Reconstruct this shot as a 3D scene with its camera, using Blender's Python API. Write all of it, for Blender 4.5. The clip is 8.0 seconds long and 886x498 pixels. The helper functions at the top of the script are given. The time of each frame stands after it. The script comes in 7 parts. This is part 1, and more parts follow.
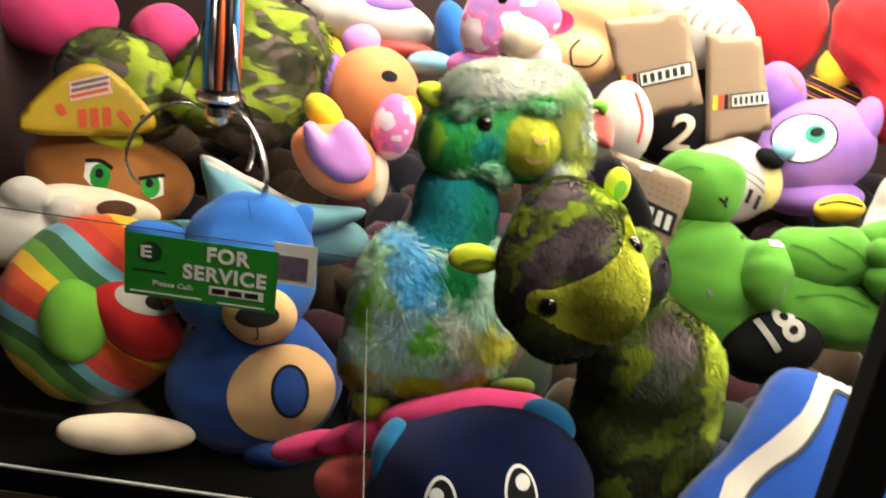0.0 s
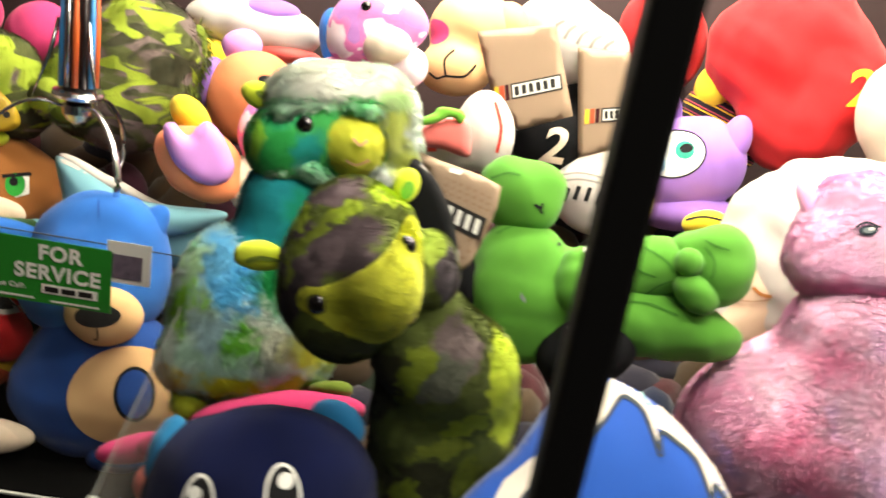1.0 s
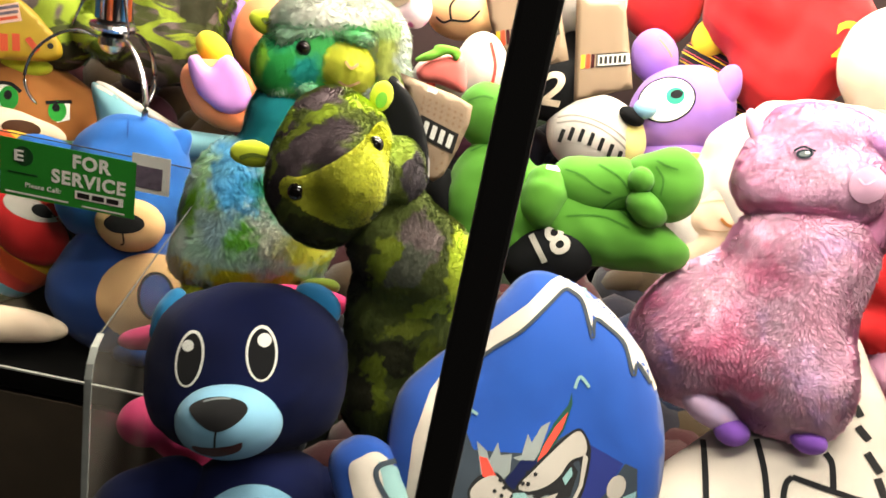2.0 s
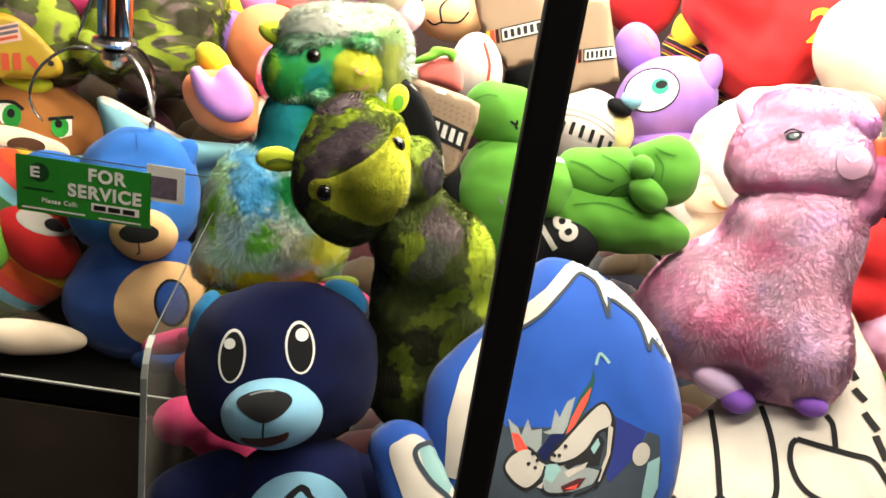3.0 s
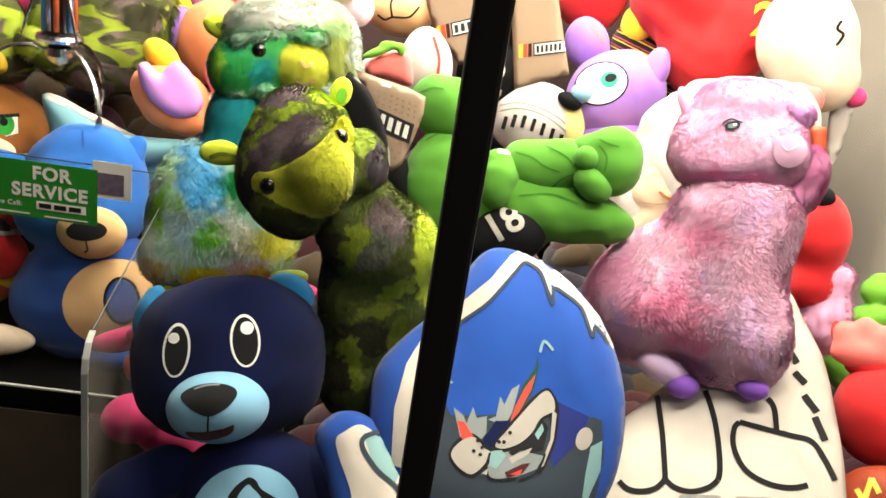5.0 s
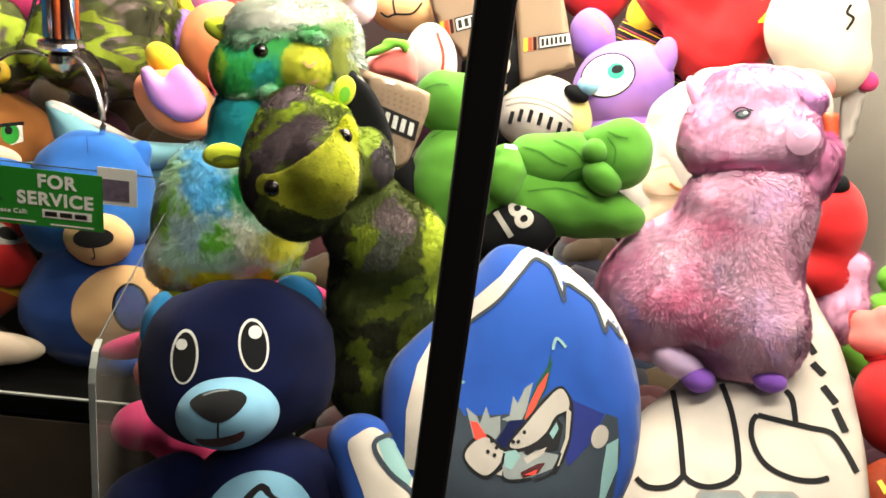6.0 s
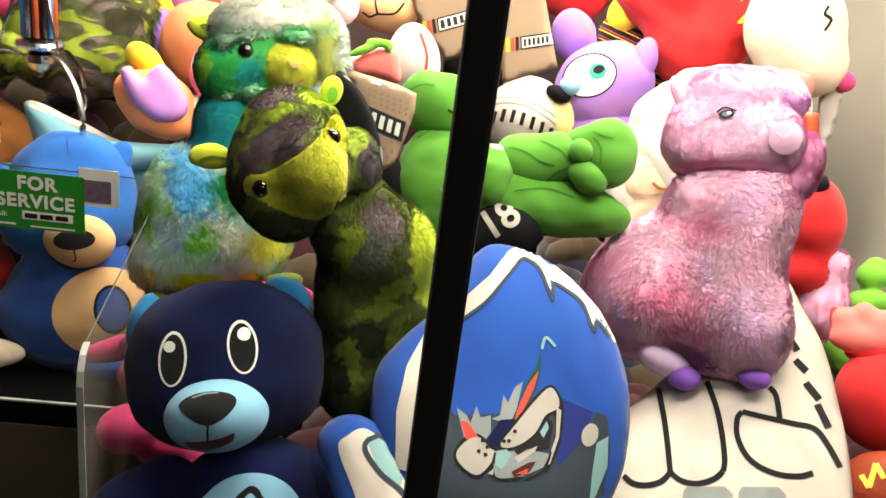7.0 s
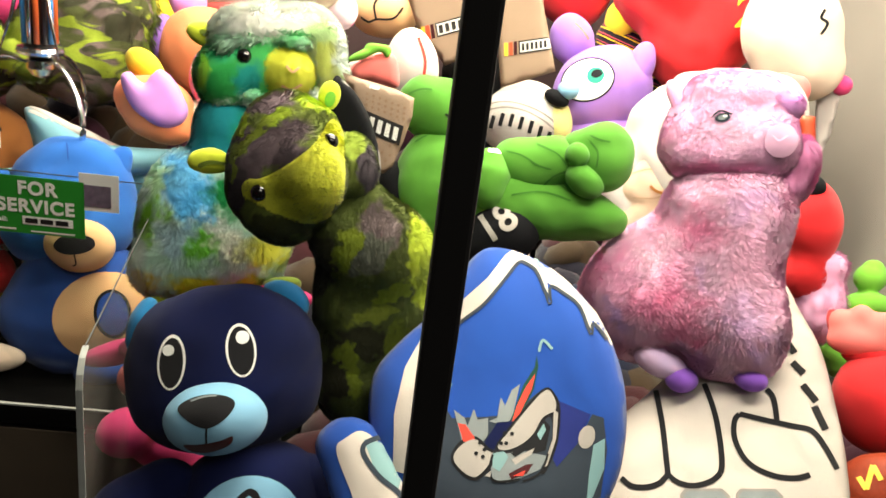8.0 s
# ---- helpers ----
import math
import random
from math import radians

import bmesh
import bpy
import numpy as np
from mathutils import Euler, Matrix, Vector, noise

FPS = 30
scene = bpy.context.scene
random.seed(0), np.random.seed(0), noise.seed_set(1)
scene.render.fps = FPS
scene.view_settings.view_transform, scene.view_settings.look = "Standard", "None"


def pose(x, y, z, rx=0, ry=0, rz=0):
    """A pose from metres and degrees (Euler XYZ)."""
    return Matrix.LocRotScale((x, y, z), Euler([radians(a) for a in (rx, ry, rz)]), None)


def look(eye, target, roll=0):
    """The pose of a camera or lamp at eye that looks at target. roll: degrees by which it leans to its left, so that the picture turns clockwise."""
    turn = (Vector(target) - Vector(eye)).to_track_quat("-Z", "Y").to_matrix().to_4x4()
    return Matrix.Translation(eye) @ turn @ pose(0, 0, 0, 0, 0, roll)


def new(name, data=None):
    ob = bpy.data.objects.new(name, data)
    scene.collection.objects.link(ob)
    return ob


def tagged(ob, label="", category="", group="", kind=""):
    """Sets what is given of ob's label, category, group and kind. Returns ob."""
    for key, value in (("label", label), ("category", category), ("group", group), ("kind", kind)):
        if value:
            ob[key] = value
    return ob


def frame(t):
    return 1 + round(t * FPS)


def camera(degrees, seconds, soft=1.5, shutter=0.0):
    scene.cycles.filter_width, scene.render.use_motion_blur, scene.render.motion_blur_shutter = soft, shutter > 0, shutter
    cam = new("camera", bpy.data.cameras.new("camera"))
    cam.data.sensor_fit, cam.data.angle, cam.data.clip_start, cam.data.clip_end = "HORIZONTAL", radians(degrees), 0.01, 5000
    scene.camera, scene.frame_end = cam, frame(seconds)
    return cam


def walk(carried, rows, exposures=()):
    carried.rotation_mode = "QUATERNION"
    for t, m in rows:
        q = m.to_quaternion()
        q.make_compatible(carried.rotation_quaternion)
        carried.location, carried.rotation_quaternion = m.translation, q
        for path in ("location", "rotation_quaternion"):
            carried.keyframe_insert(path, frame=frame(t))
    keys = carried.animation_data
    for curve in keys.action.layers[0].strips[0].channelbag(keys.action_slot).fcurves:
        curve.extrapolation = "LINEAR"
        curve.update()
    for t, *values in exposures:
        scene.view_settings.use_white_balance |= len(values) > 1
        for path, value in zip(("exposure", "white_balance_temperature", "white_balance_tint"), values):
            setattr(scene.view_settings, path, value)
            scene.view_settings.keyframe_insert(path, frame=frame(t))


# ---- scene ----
cam = camera(56.1, 8.0, soft=1.6, shutter=0.5)
PATH = [
    (0, (0.041, 0.03, 1.47), (0.049, 1.911, 0.792), 8.2),
    (0.5, (0.054, 0.03, 1.467), (0.16, 1.887, 0.732), 8.0),
    (1, (0.17, 0.032, 1.476), (0.241, 1.929, 0.849), 10.1),
    (1.5, (0.251, -0.012, 1.462), (0.215, 1.858, 0.754), 12.1),
    (3, (0.201, -0.102, 1.465), (0.241, 1.771, 0.765), 9.0),
    (3.5, (0.206, -0.099, 1.463), (0.246, 1.767, 0.744), 9.1),
    (4, (0.206, -0.102, 1.464), (0.246, 1.768, 0.757), 9.6),
    (4.5, (0.215, -0.112, 1.465), (0.334, 1.762, 0.775), 9.9),
    (6, (0.221, -0.099, 1.462), (0.318, 1.771, 0.759), 7.3),
    (6.5, (0.216, -0.1, 1.463), (0.354, 1.774, 0.778), 6.8),
    (7, (0.211, -0.099, 1.461), (0.364, 1.769, 0.765), 7.6),
    (7.5, (0.212, -0.099, 1.461), (0.352, 1.769, 0.761), 8.0),
    (8, (0.214, -0.103, 1.462), (0.363, 1.77, 0.775), 7.4),
]
walk(cam, [(t, look(eye, target, roll)) for t, eye, target, roll in PATH], [(0, -0.22), (0.7, -0.03), (1.6, 0.10), (3.0, 0.18), (8.0, 0.12)])

# ---- light ----
world = bpy.data.worlds.new("arcade_room_air")
world.use_nodes = True
world.node_tree.nodes["Background"].inputs[0].default_value = (1.0, 0.92, 0.8, 1)
world.node_tree.nodes["Background"].inputs[1].default_value = 0.05
scene.world = world


def strip_light(name, m, sx, sy, watts, colour):
    data = bpy.data.lights.new(name, "AREA")
    data.shape, data.size, data.size_y, data.energy, data.color = "RECTANGLE", sx, sy, watts, colour
    ob = new(name, data)
    ob.matrix_world = m
    return ob


strip_light("ceiling_tube_light", pose(0.44, 0.80, 1.93), 0.80, 0.10, 13.0, (1.0, 0.90, 0.71))
# unseen strip added along the front top to brighten the toys' fronts
strip_light("front_fill_light", look((0.50, 0.44, 1.80), (0.50, 0.85, 1.15)), 0.70, 0.06, 8.0, (1.0, 0.90, 0.74))
# unseen fill lamp, added behind the camera to lift the dark undersides
strip_light("room_fill_light", pose(0.9, -1.1, 2.76), 1.2, 0.6, 15.0, (1.0, 0.92, 0.80))
strip_light("ceiling_tube_light", pose(0.26, 1.15, 1.93), 0.95, 0.10, 21.0, (1.0, 0.90, 0.71))


# ---- materials ----
def srgb(r, g, b):
    return tuple((c / 12.92 if c <= 0.04045 else ((c + 0.055) / 1.055) ** 2.4) for c in (r / 255, g / 255, b / 255)) + (1.0,)


def graph(name):
    mat = bpy.data.materials.new(name)
    mat.use_nodes = True
    nodes, links = mat.node_tree.nodes, mat.node_tree.links
    return mat, nodes, links, nodes["Principled BSDF"]


def noise_node(nodes, links, coord, scale, detail=3.0, distort=0.0, shift=(0, 0, 0)):
    node = nodes.new("ShaderNodeTexNoise")
    node.inputs["Scale"].default_value, node.inputs["Detail"].default_value = scale, detail
    node.inputs["Distortion"].default_value = distort
    if any(shift):
        move = nodes.new("ShaderNodeMapping")
        move.inputs["Location"].default_value = shift
        links.new(coord, move.inputs["Vector"])
        coord = move.outputs["Vector"]
    links.new(coord, node.inputs["Vector"])
    return node.outputs["Fac"]


def blend_node(nodes, links, factor, a, b, mode="MIX"):
    node = nodes.new("ShaderNodeMix")
    node.data_type, node.blend_type = "RGBA", mode
    for socket, value in ((node.inputs[0], factor), (node.inputs[6], a), (node.inputs[7], b)):
        if isinstance(value, bpy.types.NodeSocket):
            links.new(value, socket)
        else:
            socket.default_value = value
    return node.outputs[2]


def ramp_node(nodes, links, factor, stops, hard=False):
    node = nodes.new("ShaderNodeValToRGB")
    node.color_ramp.interpolation = "CONSTANT" if hard else "LINEAR"
    for i, (at, colour) in enumerate(stops):
        e = node.color_ramp.elements[i] if i < 2 else node.color_ramp.elements.new(at)
        e.position, e.color = at, colour
    links.new(factor, node.inputs["Fac"])
    return node.outputs["Color"]


def cloth_finish(nodes, links, bsdf, coord, colour, grain, bump, sheen, rough, nap_depth=1.0):
    """Short pile: fine light and dark nap over the dye, relief at two scales, a soft sheen."""
    nap = noise_node(nodes, links, coord, grain, 4.0)
    tone = ramp_node(nodes, links, nap, [(0.25, (1 - 0.2 * nap_depth,) * 3 + (1,)), (0.75, (1 + 0.12 * nap_depth,) * 3 + (1,))])
    wear = noise_node(nodes, links, coord, 19.0, 4.0, 0.6)
    worn = ramp_node(nodes, links, wear, [(0.3, (0.80, 0.80, 0.81, 1)), (0.7, (1.10, 1.10, 1.09, 1))])
    dyed = blend_node(nodes, links, 1.0, blend_node(nodes, links, 1.0, colour, tone, "MULTIPLY"), worn, "MULTIPLY")
    links.new(dyed, bsdf.inputs["Base Color"])
    relief = nodes.new("ShaderNodeBump")
    relief.inputs["Strength"].default_value, relief.inputs["Distance"].default_value = bump, 0.002
    links.new(nap, relief.inputs["Height"])
    soft = nodes.new("ShaderNodeBump")
    soft.inputs["Strength"].default_value, soft.inputs["Distance"].default_value = 0.16, 0.004
    links.new(noise_node(nodes, links, coord, 32.0, 2.0), soft.inputs["Height"])
    links.new(soft.outputs["Normal"], relief.inputs["Normal"])
    links.new(relief.outputs["Normal"], bsdf.inputs["Normal"])
    bsdf.inputs["Roughness"].default_value = rough
    bsdf.inputs["Sheen Weight"].default_value, bsdf.inputs["Sheen Roughness"].default_value = sheen, 0.5
    bsdf.inputs["Specular IOR Level"].default_value = 0.22


def fabric(name, base, second=None, scale=9.0, grain=1500.0, bump=0.22, sheen=0.14, rough=0.92):
    mat, nodes, links, bsdf = graph(name)
    coord = nodes.new("ShaderNodeTexCoord").outputs["Object"]
    second = second or tuple(c * 0.8 for c in base[:3]) + (1.0,)
    spread = ramp_node(nodes, links, noise_node(nodes, links, coord, scale, 3.0), [(0.35, base), (0.68, second)])
    cloth_finish(nodes, links, bsdf, coord, spread, grain, bump, sheen, rough)
    return mat


def let_through(nodes, links, bsdf, share=0.2):
    """Fibres pass part of the light on."""
    thin, both = nodes.new("ShaderNodeBsdfTranslucent"), nodes.new("ShaderNodeMixShader")
    links.new(bsdf.inputs["Base Color"].links[0].from_socket, thin.inputs["Color"])
    both.inputs["Fac"].default_value = share
    links.new(bsdf.outputs[0], both.inputs[1])
    links.new(thin.outputs[0], both.inputs[2])
    links.new(both.outputs[0], nodes["Material Output"].inputs["Surface"])


def dyed(name, stops, scale=7.0, distort=0.6, shift=(0, 0, 0), hard=False, grain=500.0, bump=0.4, sheen=0.1, stretch=None, detail=2.5):
    """Several colours run into one another (or cut hard, for camouflage)."""
    mat, nodes, links, bsdf = graph(name)
    coord = nodes.new("ShaderNodeTexCoord").outputs["Object"]
    at = coord
    if stretch:
        move = nodes.new("ShaderNodeMapping")
        move.inputs["Scale"].default_value = stretch
        links.new(coord, move.inputs["Vector"])
        at = move.outputs["Vector"]
    colour = ramp_node(nodes, links, noise_node(nodes, links, at, scale, detail, distort, shift), stops, hard)
    cloth_finish(nodes, links, bsdf, coord, colour, grain, bump, sheen, 0.92)
    return mat


def tie_dye(name, ground, pools, warp=0.02, edge=0.45, nap=0.35, mottle=None):
    """Dye poured on in pools: (colour, centre (x, z), half-sizes, tilt), each run out into the ground colour at a ragged edge."""
    mat, nodes, links, bsdf = graph(name)
    coord = nodes.new("ShaderNodeTexCoord").outputs["Object"]
    at = coord
    for scale, share in ((38.0, warp), (120.0, warp * 0.6)):
        ragged = nodes.new("ShaderNodeTexNoise")
        ragged.inputs["Scale"].default_value, ragged.inputs["Detail"].default_value = scale, 2.0
        links.new(coord, ragged.inputs["Vector"])
        push = nodes.new("ShaderNodeVectorMath")
        push.operation = "MULTIPLY_ADD"
        push.inputs[1].default_value = (2 * share,) * 3
        links.new(ragged.outputs["Color"], push.inputs[0])
        links.new(at, push.inputs[2])
        pull = nodes.new("ShaderNodeVectorMath")
        pull.operation = "ADD"
        pull.inputs[1].default_value = (-share,) * 3
        links.new(push.outputs[0], pull.inputs[0])
        at = pull.outputs[0]
    colour = ground
    if mottle:
        colour = ramp_node(nodes, links, noise_node(nodes, links, coord, 30.0, 3.0, 0.4), [(0.35, ground), (0.65, mottle)])
    for dye, centre, size, tilt in pools:
        c, s = math.cos(radians(tilt)), math.sin(radians(tilt))
        axes = []
        for (ux, uz), half_size in (((c, s), size[0]), ((-s, c), size[1])):
            dot = nodes.new("ShaderNodeVectorMath")
            dot.operation = "DOT_PRODUCT"
            dot.inputs[1].default_value = (ux / half_size, 0, uz / half_size)
            links.new(at, dot.inputs[0])
            move = nodes.new("ShaderNodeMath")
            move.operation = "SUBTRACT"
            move.inputs[1].default_value = (centre[0] * ux + centre[1] * uz) / half_size
            links.new(dot.outputs["Value"], move.inputs[0])
            axes.append(move.outputs[0])
        join = nodes.new("ShaderNodeCombineXYZ")
        links.new(axes[0], join.inputs[0])
        links.new(axes[1], join.inputs[1])
        far = nodes.new("ShaderNodeVectorMath")
        far.operation = "LENGTH"
        links.new(join.outputs[0], far.inputs[0])
        mask = ramp_node(nodes, links, far.outputs["Value"], [(max(0.02, 1 - edge), (1, 1, 1, 1)), (1.0, (0, 0, 0, 1))])
        colour = blend_node(nodes, links, mask, colour, dye)
    cloth_finish(nodes, links, bsdf, coord, colour, 420.0, 0.25, 0.1, 0.92, nap)
    return mat


def camouflage(name, ground, patches, grain=420.0, stretch=(1, 1, 1.7), edge=0.02):
    """Cut-edged patches of several dyes laid over a ground colour: (colour, scale, threshold, shift)."""
    mat, nodes, links, bsdf = graph(name)
    coord = nodes.new("ShaderNodeTexCoord").outputs["Object"]
    move = nodes.new("ShaderNodeMapping")
    move.inputs["Scale"].default_value = stretch
    links.new(coord, move.inputs["Vector"])
    colour = ground
    for dye, scale, at, shift in patches:
        field = noise_node(nodes, links, move.outputs["Vector"], scale, 2.0, 0.9, shift)
        mask = ramp_node(nodes, links, field, [(at - edge, (0, 0, 0, 1)), (at + edge, (1, 1, 1, 1))])
        colour = blend_node(nodes, links, mask, colour, dye)
    cloth_finish(nodes, links, bsdf, coord, colour, grain, 0.35, 0.04, 0.92)
    return mat


LOCKS = {}


def locks_of(mat):
    """Loose fibres of the same dye, which pass light on."""
    if mat.name not in LOCKS:
        copy = mat.copy()
        copy.name = mat.name + "_fibres"
        nodes, links = copy.node_tree.nodes, copy.node_tree.links
        bsdf = nodes["Principled BSDF"]
        for link in list(bsdf.inputs["Normal"].links):
            links.remove(link)
        let_through(nodes, links, bsdf, 0.04)
        LOCKS[mat.name] = copy
    return LOCKS[mat.name]


def striped(name, stops, scale, turn, bend=0.6):
    mat, nodes, links, bsdf = graph(name)
    coord = nodes.new("ShaderNodeTexCoord").outputs["Object"]
    move = nodes.new("ShaderNodeMapping")
    move.inputs["Rotation"].default_value = turn
    links.new(coord, move.inputs["Vector"])
    wave = nodes.new("ShaderNodeTexWave")
    wave.wave_profile = "SAW"
    wave.inputs["Scale"].default_value, wave.inputs["Distortion"].default_value = scale, bend
    links.new(move.outputs["Vector"], wave.inputs["Vector"])
    colour = ramp_node(nodes, links, wave.outputs["Fac"], stops, True)
    cloth_finish(nodes, links, bsdf, coord, colour, 600.0, 0.35, 0.2, 0.9)
    return mat


def hard(name, base, rough=0.4, metal=0.0, scale=30.0, vary=0.12, bump=0.05, coat=0.0, shine=0.5):
    mat, nodes, links, bsdf = graph(name)
    coord = nodes.new("ShaderNodeTexCoord").outputs["Object"]
    dark = tuple(c * (1 - vary) for c in base[:3]) + (1.0,)
    patchy = noise_node(nodes, links, coord, scale, 5.0)
    links.new(ramp_node(nodes, links, patchy, [(0.3, dark), (0.7, base)]), bsdf.inputs["Base Color"])
    relief = nodes.new("ShaderNodeBump")
    relief.inputs["Strength"].default_value, relief.inputs["Distance"].default_value = bump, 0.001
    links.new(noise_node(nodes, links, coord, scale * 12, 3.0), relief.inputs["Height"])
    links.new(relief.outputs["Normal"], bsdf.inputs["Normal"])
    bsdf.inputs["Roughness"].default_value, bsdf.inputs["Metallic"].default_value = rough, metal
    bsdf.inputs["Coat Weight"].default_value, bsdf.inputs["Specular IOR Level"].default_value = coat, shine
    return mat


def clear_sheet(name, tint, gloss, haze=0.0):
    """A thin clear sheet: light goes straight on, and a small share of it is mirrored."""
    mat, nodes, links, bsdf = graph(name)
    nodes.remove(bsdf)
    see, shine, mixed = (nodes.new("ShaderNode" + k) for k in ("BsdfTransparent", "BsdfGlossy", "MixShader"))
    see.inputs["Color"].default_value = tint
    shine.inputs["Roughness"].default_value = 0.02
    mixed.inputs["Fac"].default_value = gloss
    links.new(see.outputs[0], mixed.inputs[1])
    links.new(shine.outputs[0], mixed.inputs[2])
    top = mixed
    # a diffuse film stands in for the haze of reflections on the sheet
    if haze:
        film, top = nodes.new("ShaderNodeBsdfDiffuse"), nodes.new("ShaderNodeMixShader")
        film.inputs["Color"].default_value = (0.62, 0.56, 0.5, 1)
        coord = nodes.new("ShaderNodeTexCoord").outputs["Object"]
        haze_amount = ramp_node(nodes, links, noise_node(nodes, links, coord, 9.0, 4.0, 0.8), [(0.3, (haze * 0.5,) * 3 + (1,)), (0.7, (haze * 1.4,) * 3 + (1,))])
        links.new(haze_amount, top.inputs["Fac"])
        links.new(mixed.outputs[0], top.inputs[1])
        links.new(film.outputs[0], top.inputs[2])
    links.new(top.outputs[0], nodes["Material Output"].inputs["Surface"])
    return mat


# ---- building kit ----
from mathutils.bvhtree import BVHTree
from mathutils.geometry import delaunay_2d_cdt

SURFACE, VIEWED_FROM = {}, {}


def mesh_object(name, verts, faces, mat, parent=None, label="", smooth=True):
    me = bpy.data.meshes.new(name)
    me.from_pydata([tuple(v) for v in verts], [], [tuple(int(i) for i in f) for f in faces])
    me.polygons.foreach_set("use_smooth", [smooth] * len(me.polygons))
    me.materials.append(mat)
    me.update()
    ob = new(name, me)
    ob.parent = parent
    if label:
        ob["label"] = label
    return ob


def part(name, bm, mat, parent=None, label="", smooth=False):
    me = bpy.data.meshes.new(name)
    bm.to_mesh(me)
    bm.free()
    me.polygons.foreach_set("use_smooth", [smooth] * len(me.polygons))
    me.materials.append(mat)
    ob = new(name, me)
    ob.parent = parent
    if label:
        ob["label"] = label
    return ob


def box(name, lo, hi, mat, parent=None, label="", bevel=0.002):
    bm = bmesh.new()
    bmesh.ops.create_cube(bm, size=1.0)
    size, mid = [h - l for l, h in zip(lo, hi)], [(h + l) / 2 for l, h in zip(lo, hi)]
    for v in bm.verts:
        v.co = Vector([c * s + m for c, s, m in zip(v.co, size, mid)])
    if bevel:
        bmesh.ops.bevel(bm, geom=bm.edges[:], offset=bevel, segments=2, affect="EDGES", profile=0.6)
    return part(name, bm, mat, parent, label)


def plush(name, at, turn, front, label, category="plush toy", group="", size=1.0):
    """The root of a toy: its base, its turn to face the camera, and the camera point its details are laid from."""
    ob = new(name)
    ob.empty_display_size = 0.02
    ob.matrix_world = pose(*at, *turn) @ Matrix.Scale(size, 4)
    VIEWED_FROM[ob.name] = Vector(front)
    return tagged(ob, label, category, group)


def net(values, origin, h):
    """The zero surface of a grid of distances, as vertices and quads."""
    inside = values < 0
    n = np.array(values.shape) - 1
    corners = [(i, j, k) for i in (0, 1) for j in (0, 1) for k in (0, 1)]
    cut = lambda a, c: a[c[0]:c[0] + n[0], c[1]:c[1] + n[1], c[2]:c[2] + n[2]]
    total = sum(cut(inside, c).astype(int) for c in corners)
    active = (total > 0) & (total < 8)
    place, count = np.zeros((*n, 3)), np.zeros(tuple(n))
    for a in corners:
        for b in corners:
            if sum(y - x for x, y in zip(a, b)) == 1 and all(y >= x for x, y in zip(a, b)):
                va, vb = cut(values, a), cut(values, b)
                cross = (va < 0) != (vb < 0)
                f = np.where(cross, va / np.where(cross, va - vb, 1), 0)
                for axis in range(3):
                    place[..., axis] += np.where(cross, a[axis] + f * (b[axis] - a[axis]), 0)
                count += cross
    index = np.full(tuple(n), -1)
    index[active] = np.arange(active.sum())
    cells = np.argwhere(active)
    verts = (cells + place[active] / count[active][:, None]) * h + origin
    faces = []
    for axis in range(3):
        u, v = (axis + 1) % 3, (axis + 2) % 3
        s = np.moveaxis(inside, (axis, u, v), (0, 1, 2))
        ix = np.moveaxis(index, (axis, u, v), (0, 1, 2))
        a, b = s[:-1, 1:-1, 1:-1], s[1:, 1:-1, 1:-1]
        quad = np.stack([ix[:, :-1, :-1], ix[:, 1:, :-1], ix[:, 1:, 1:], ix[:, :-1, 1:]], -1)
        out, back = quad[a & ~b], quad[~a & b][:, ::-1]
        faces += [out, back]
    return verts, np.concatenate(faces)


def stuffed(blobs, blend, h, lump, seed):
    """Stuffed cloth: rounded lobes (centre, half-sizes, tilt) that run into one another."""
    lobes = np.array(blobs, float)
    reach = lobes[:, 3:6].max(1)
    lo = (lobes[:, :3] - reach[:, None]).min(0) - 3 * h
    hi = (lobes[:, :3] + reach[:, None]).max(0) + 3 * h
    n = np.ceil((hi - lo) / h).astype(int) + 1
    X, Y, Z = np.meshgrid(*[lo[i] + h * np.arange(n[i]) for i in range(3)], indexing="ij")
    d = None
    for x, y, z, a, b, c, tilt in lobes:
        ct, st = math.cos(radians(tilt)), math.sin(radians(tilt))
        px, pz = X - x, Z - z
        u, v, w = px * ct + pz * st, Y - y, -px * st + pz * ct
        k0 = np.sqrt((u / a) ** 2 + (v / b) ** 2 + (w / c) ** 2) + 1e-9
        k1 = np.sqrt((u / a ** 2) ** 2 + (v / b ** 2) ** 2 + (w / c ** 2) ** 2) + 1e-9
        e = k0 * (k0 - 1) / k1
        if d is None:
            d = e
        else:
            q = np.clip(0.5 + 0.5 * (e - d) / blend, 0, 1)
            d = e * (1 - q) + d * q - blend * q * (1 - q)
    rng = np.random.RandomState(seed)
    for wave, share in ((55, 1.0), (95, 0.6), (170, 0.3)):
        for _ in range(2):
            f, p = rng.normal(size=3), rng.uniform(0, 6.3)
            f = f / np.linalg.norm(f) * wave
            d = d + lump * share * np.sin(X * f[0] + Y * f[1] + Z * f[2] + p)
    for wave in (48, 80):
        f, g, p = rng.normal(size=3), rng.normal(size=3), rng.uniform(0, 6.3)
        f, g = f / np.linalg.norm(f) * wave, g / np.linalg.norm(g) * wave * 0.8
        fold = X * f[0] + Y * f[1] + Z * f[2] + p + 1.6 * np.sin(X * g[0] + Y * g[1] + Z * g[2])
        d = d + lump * 1.1 * (0.6 - np.abs(np.sin(fold)) ** 0.6)
    return net(d, lo, h)


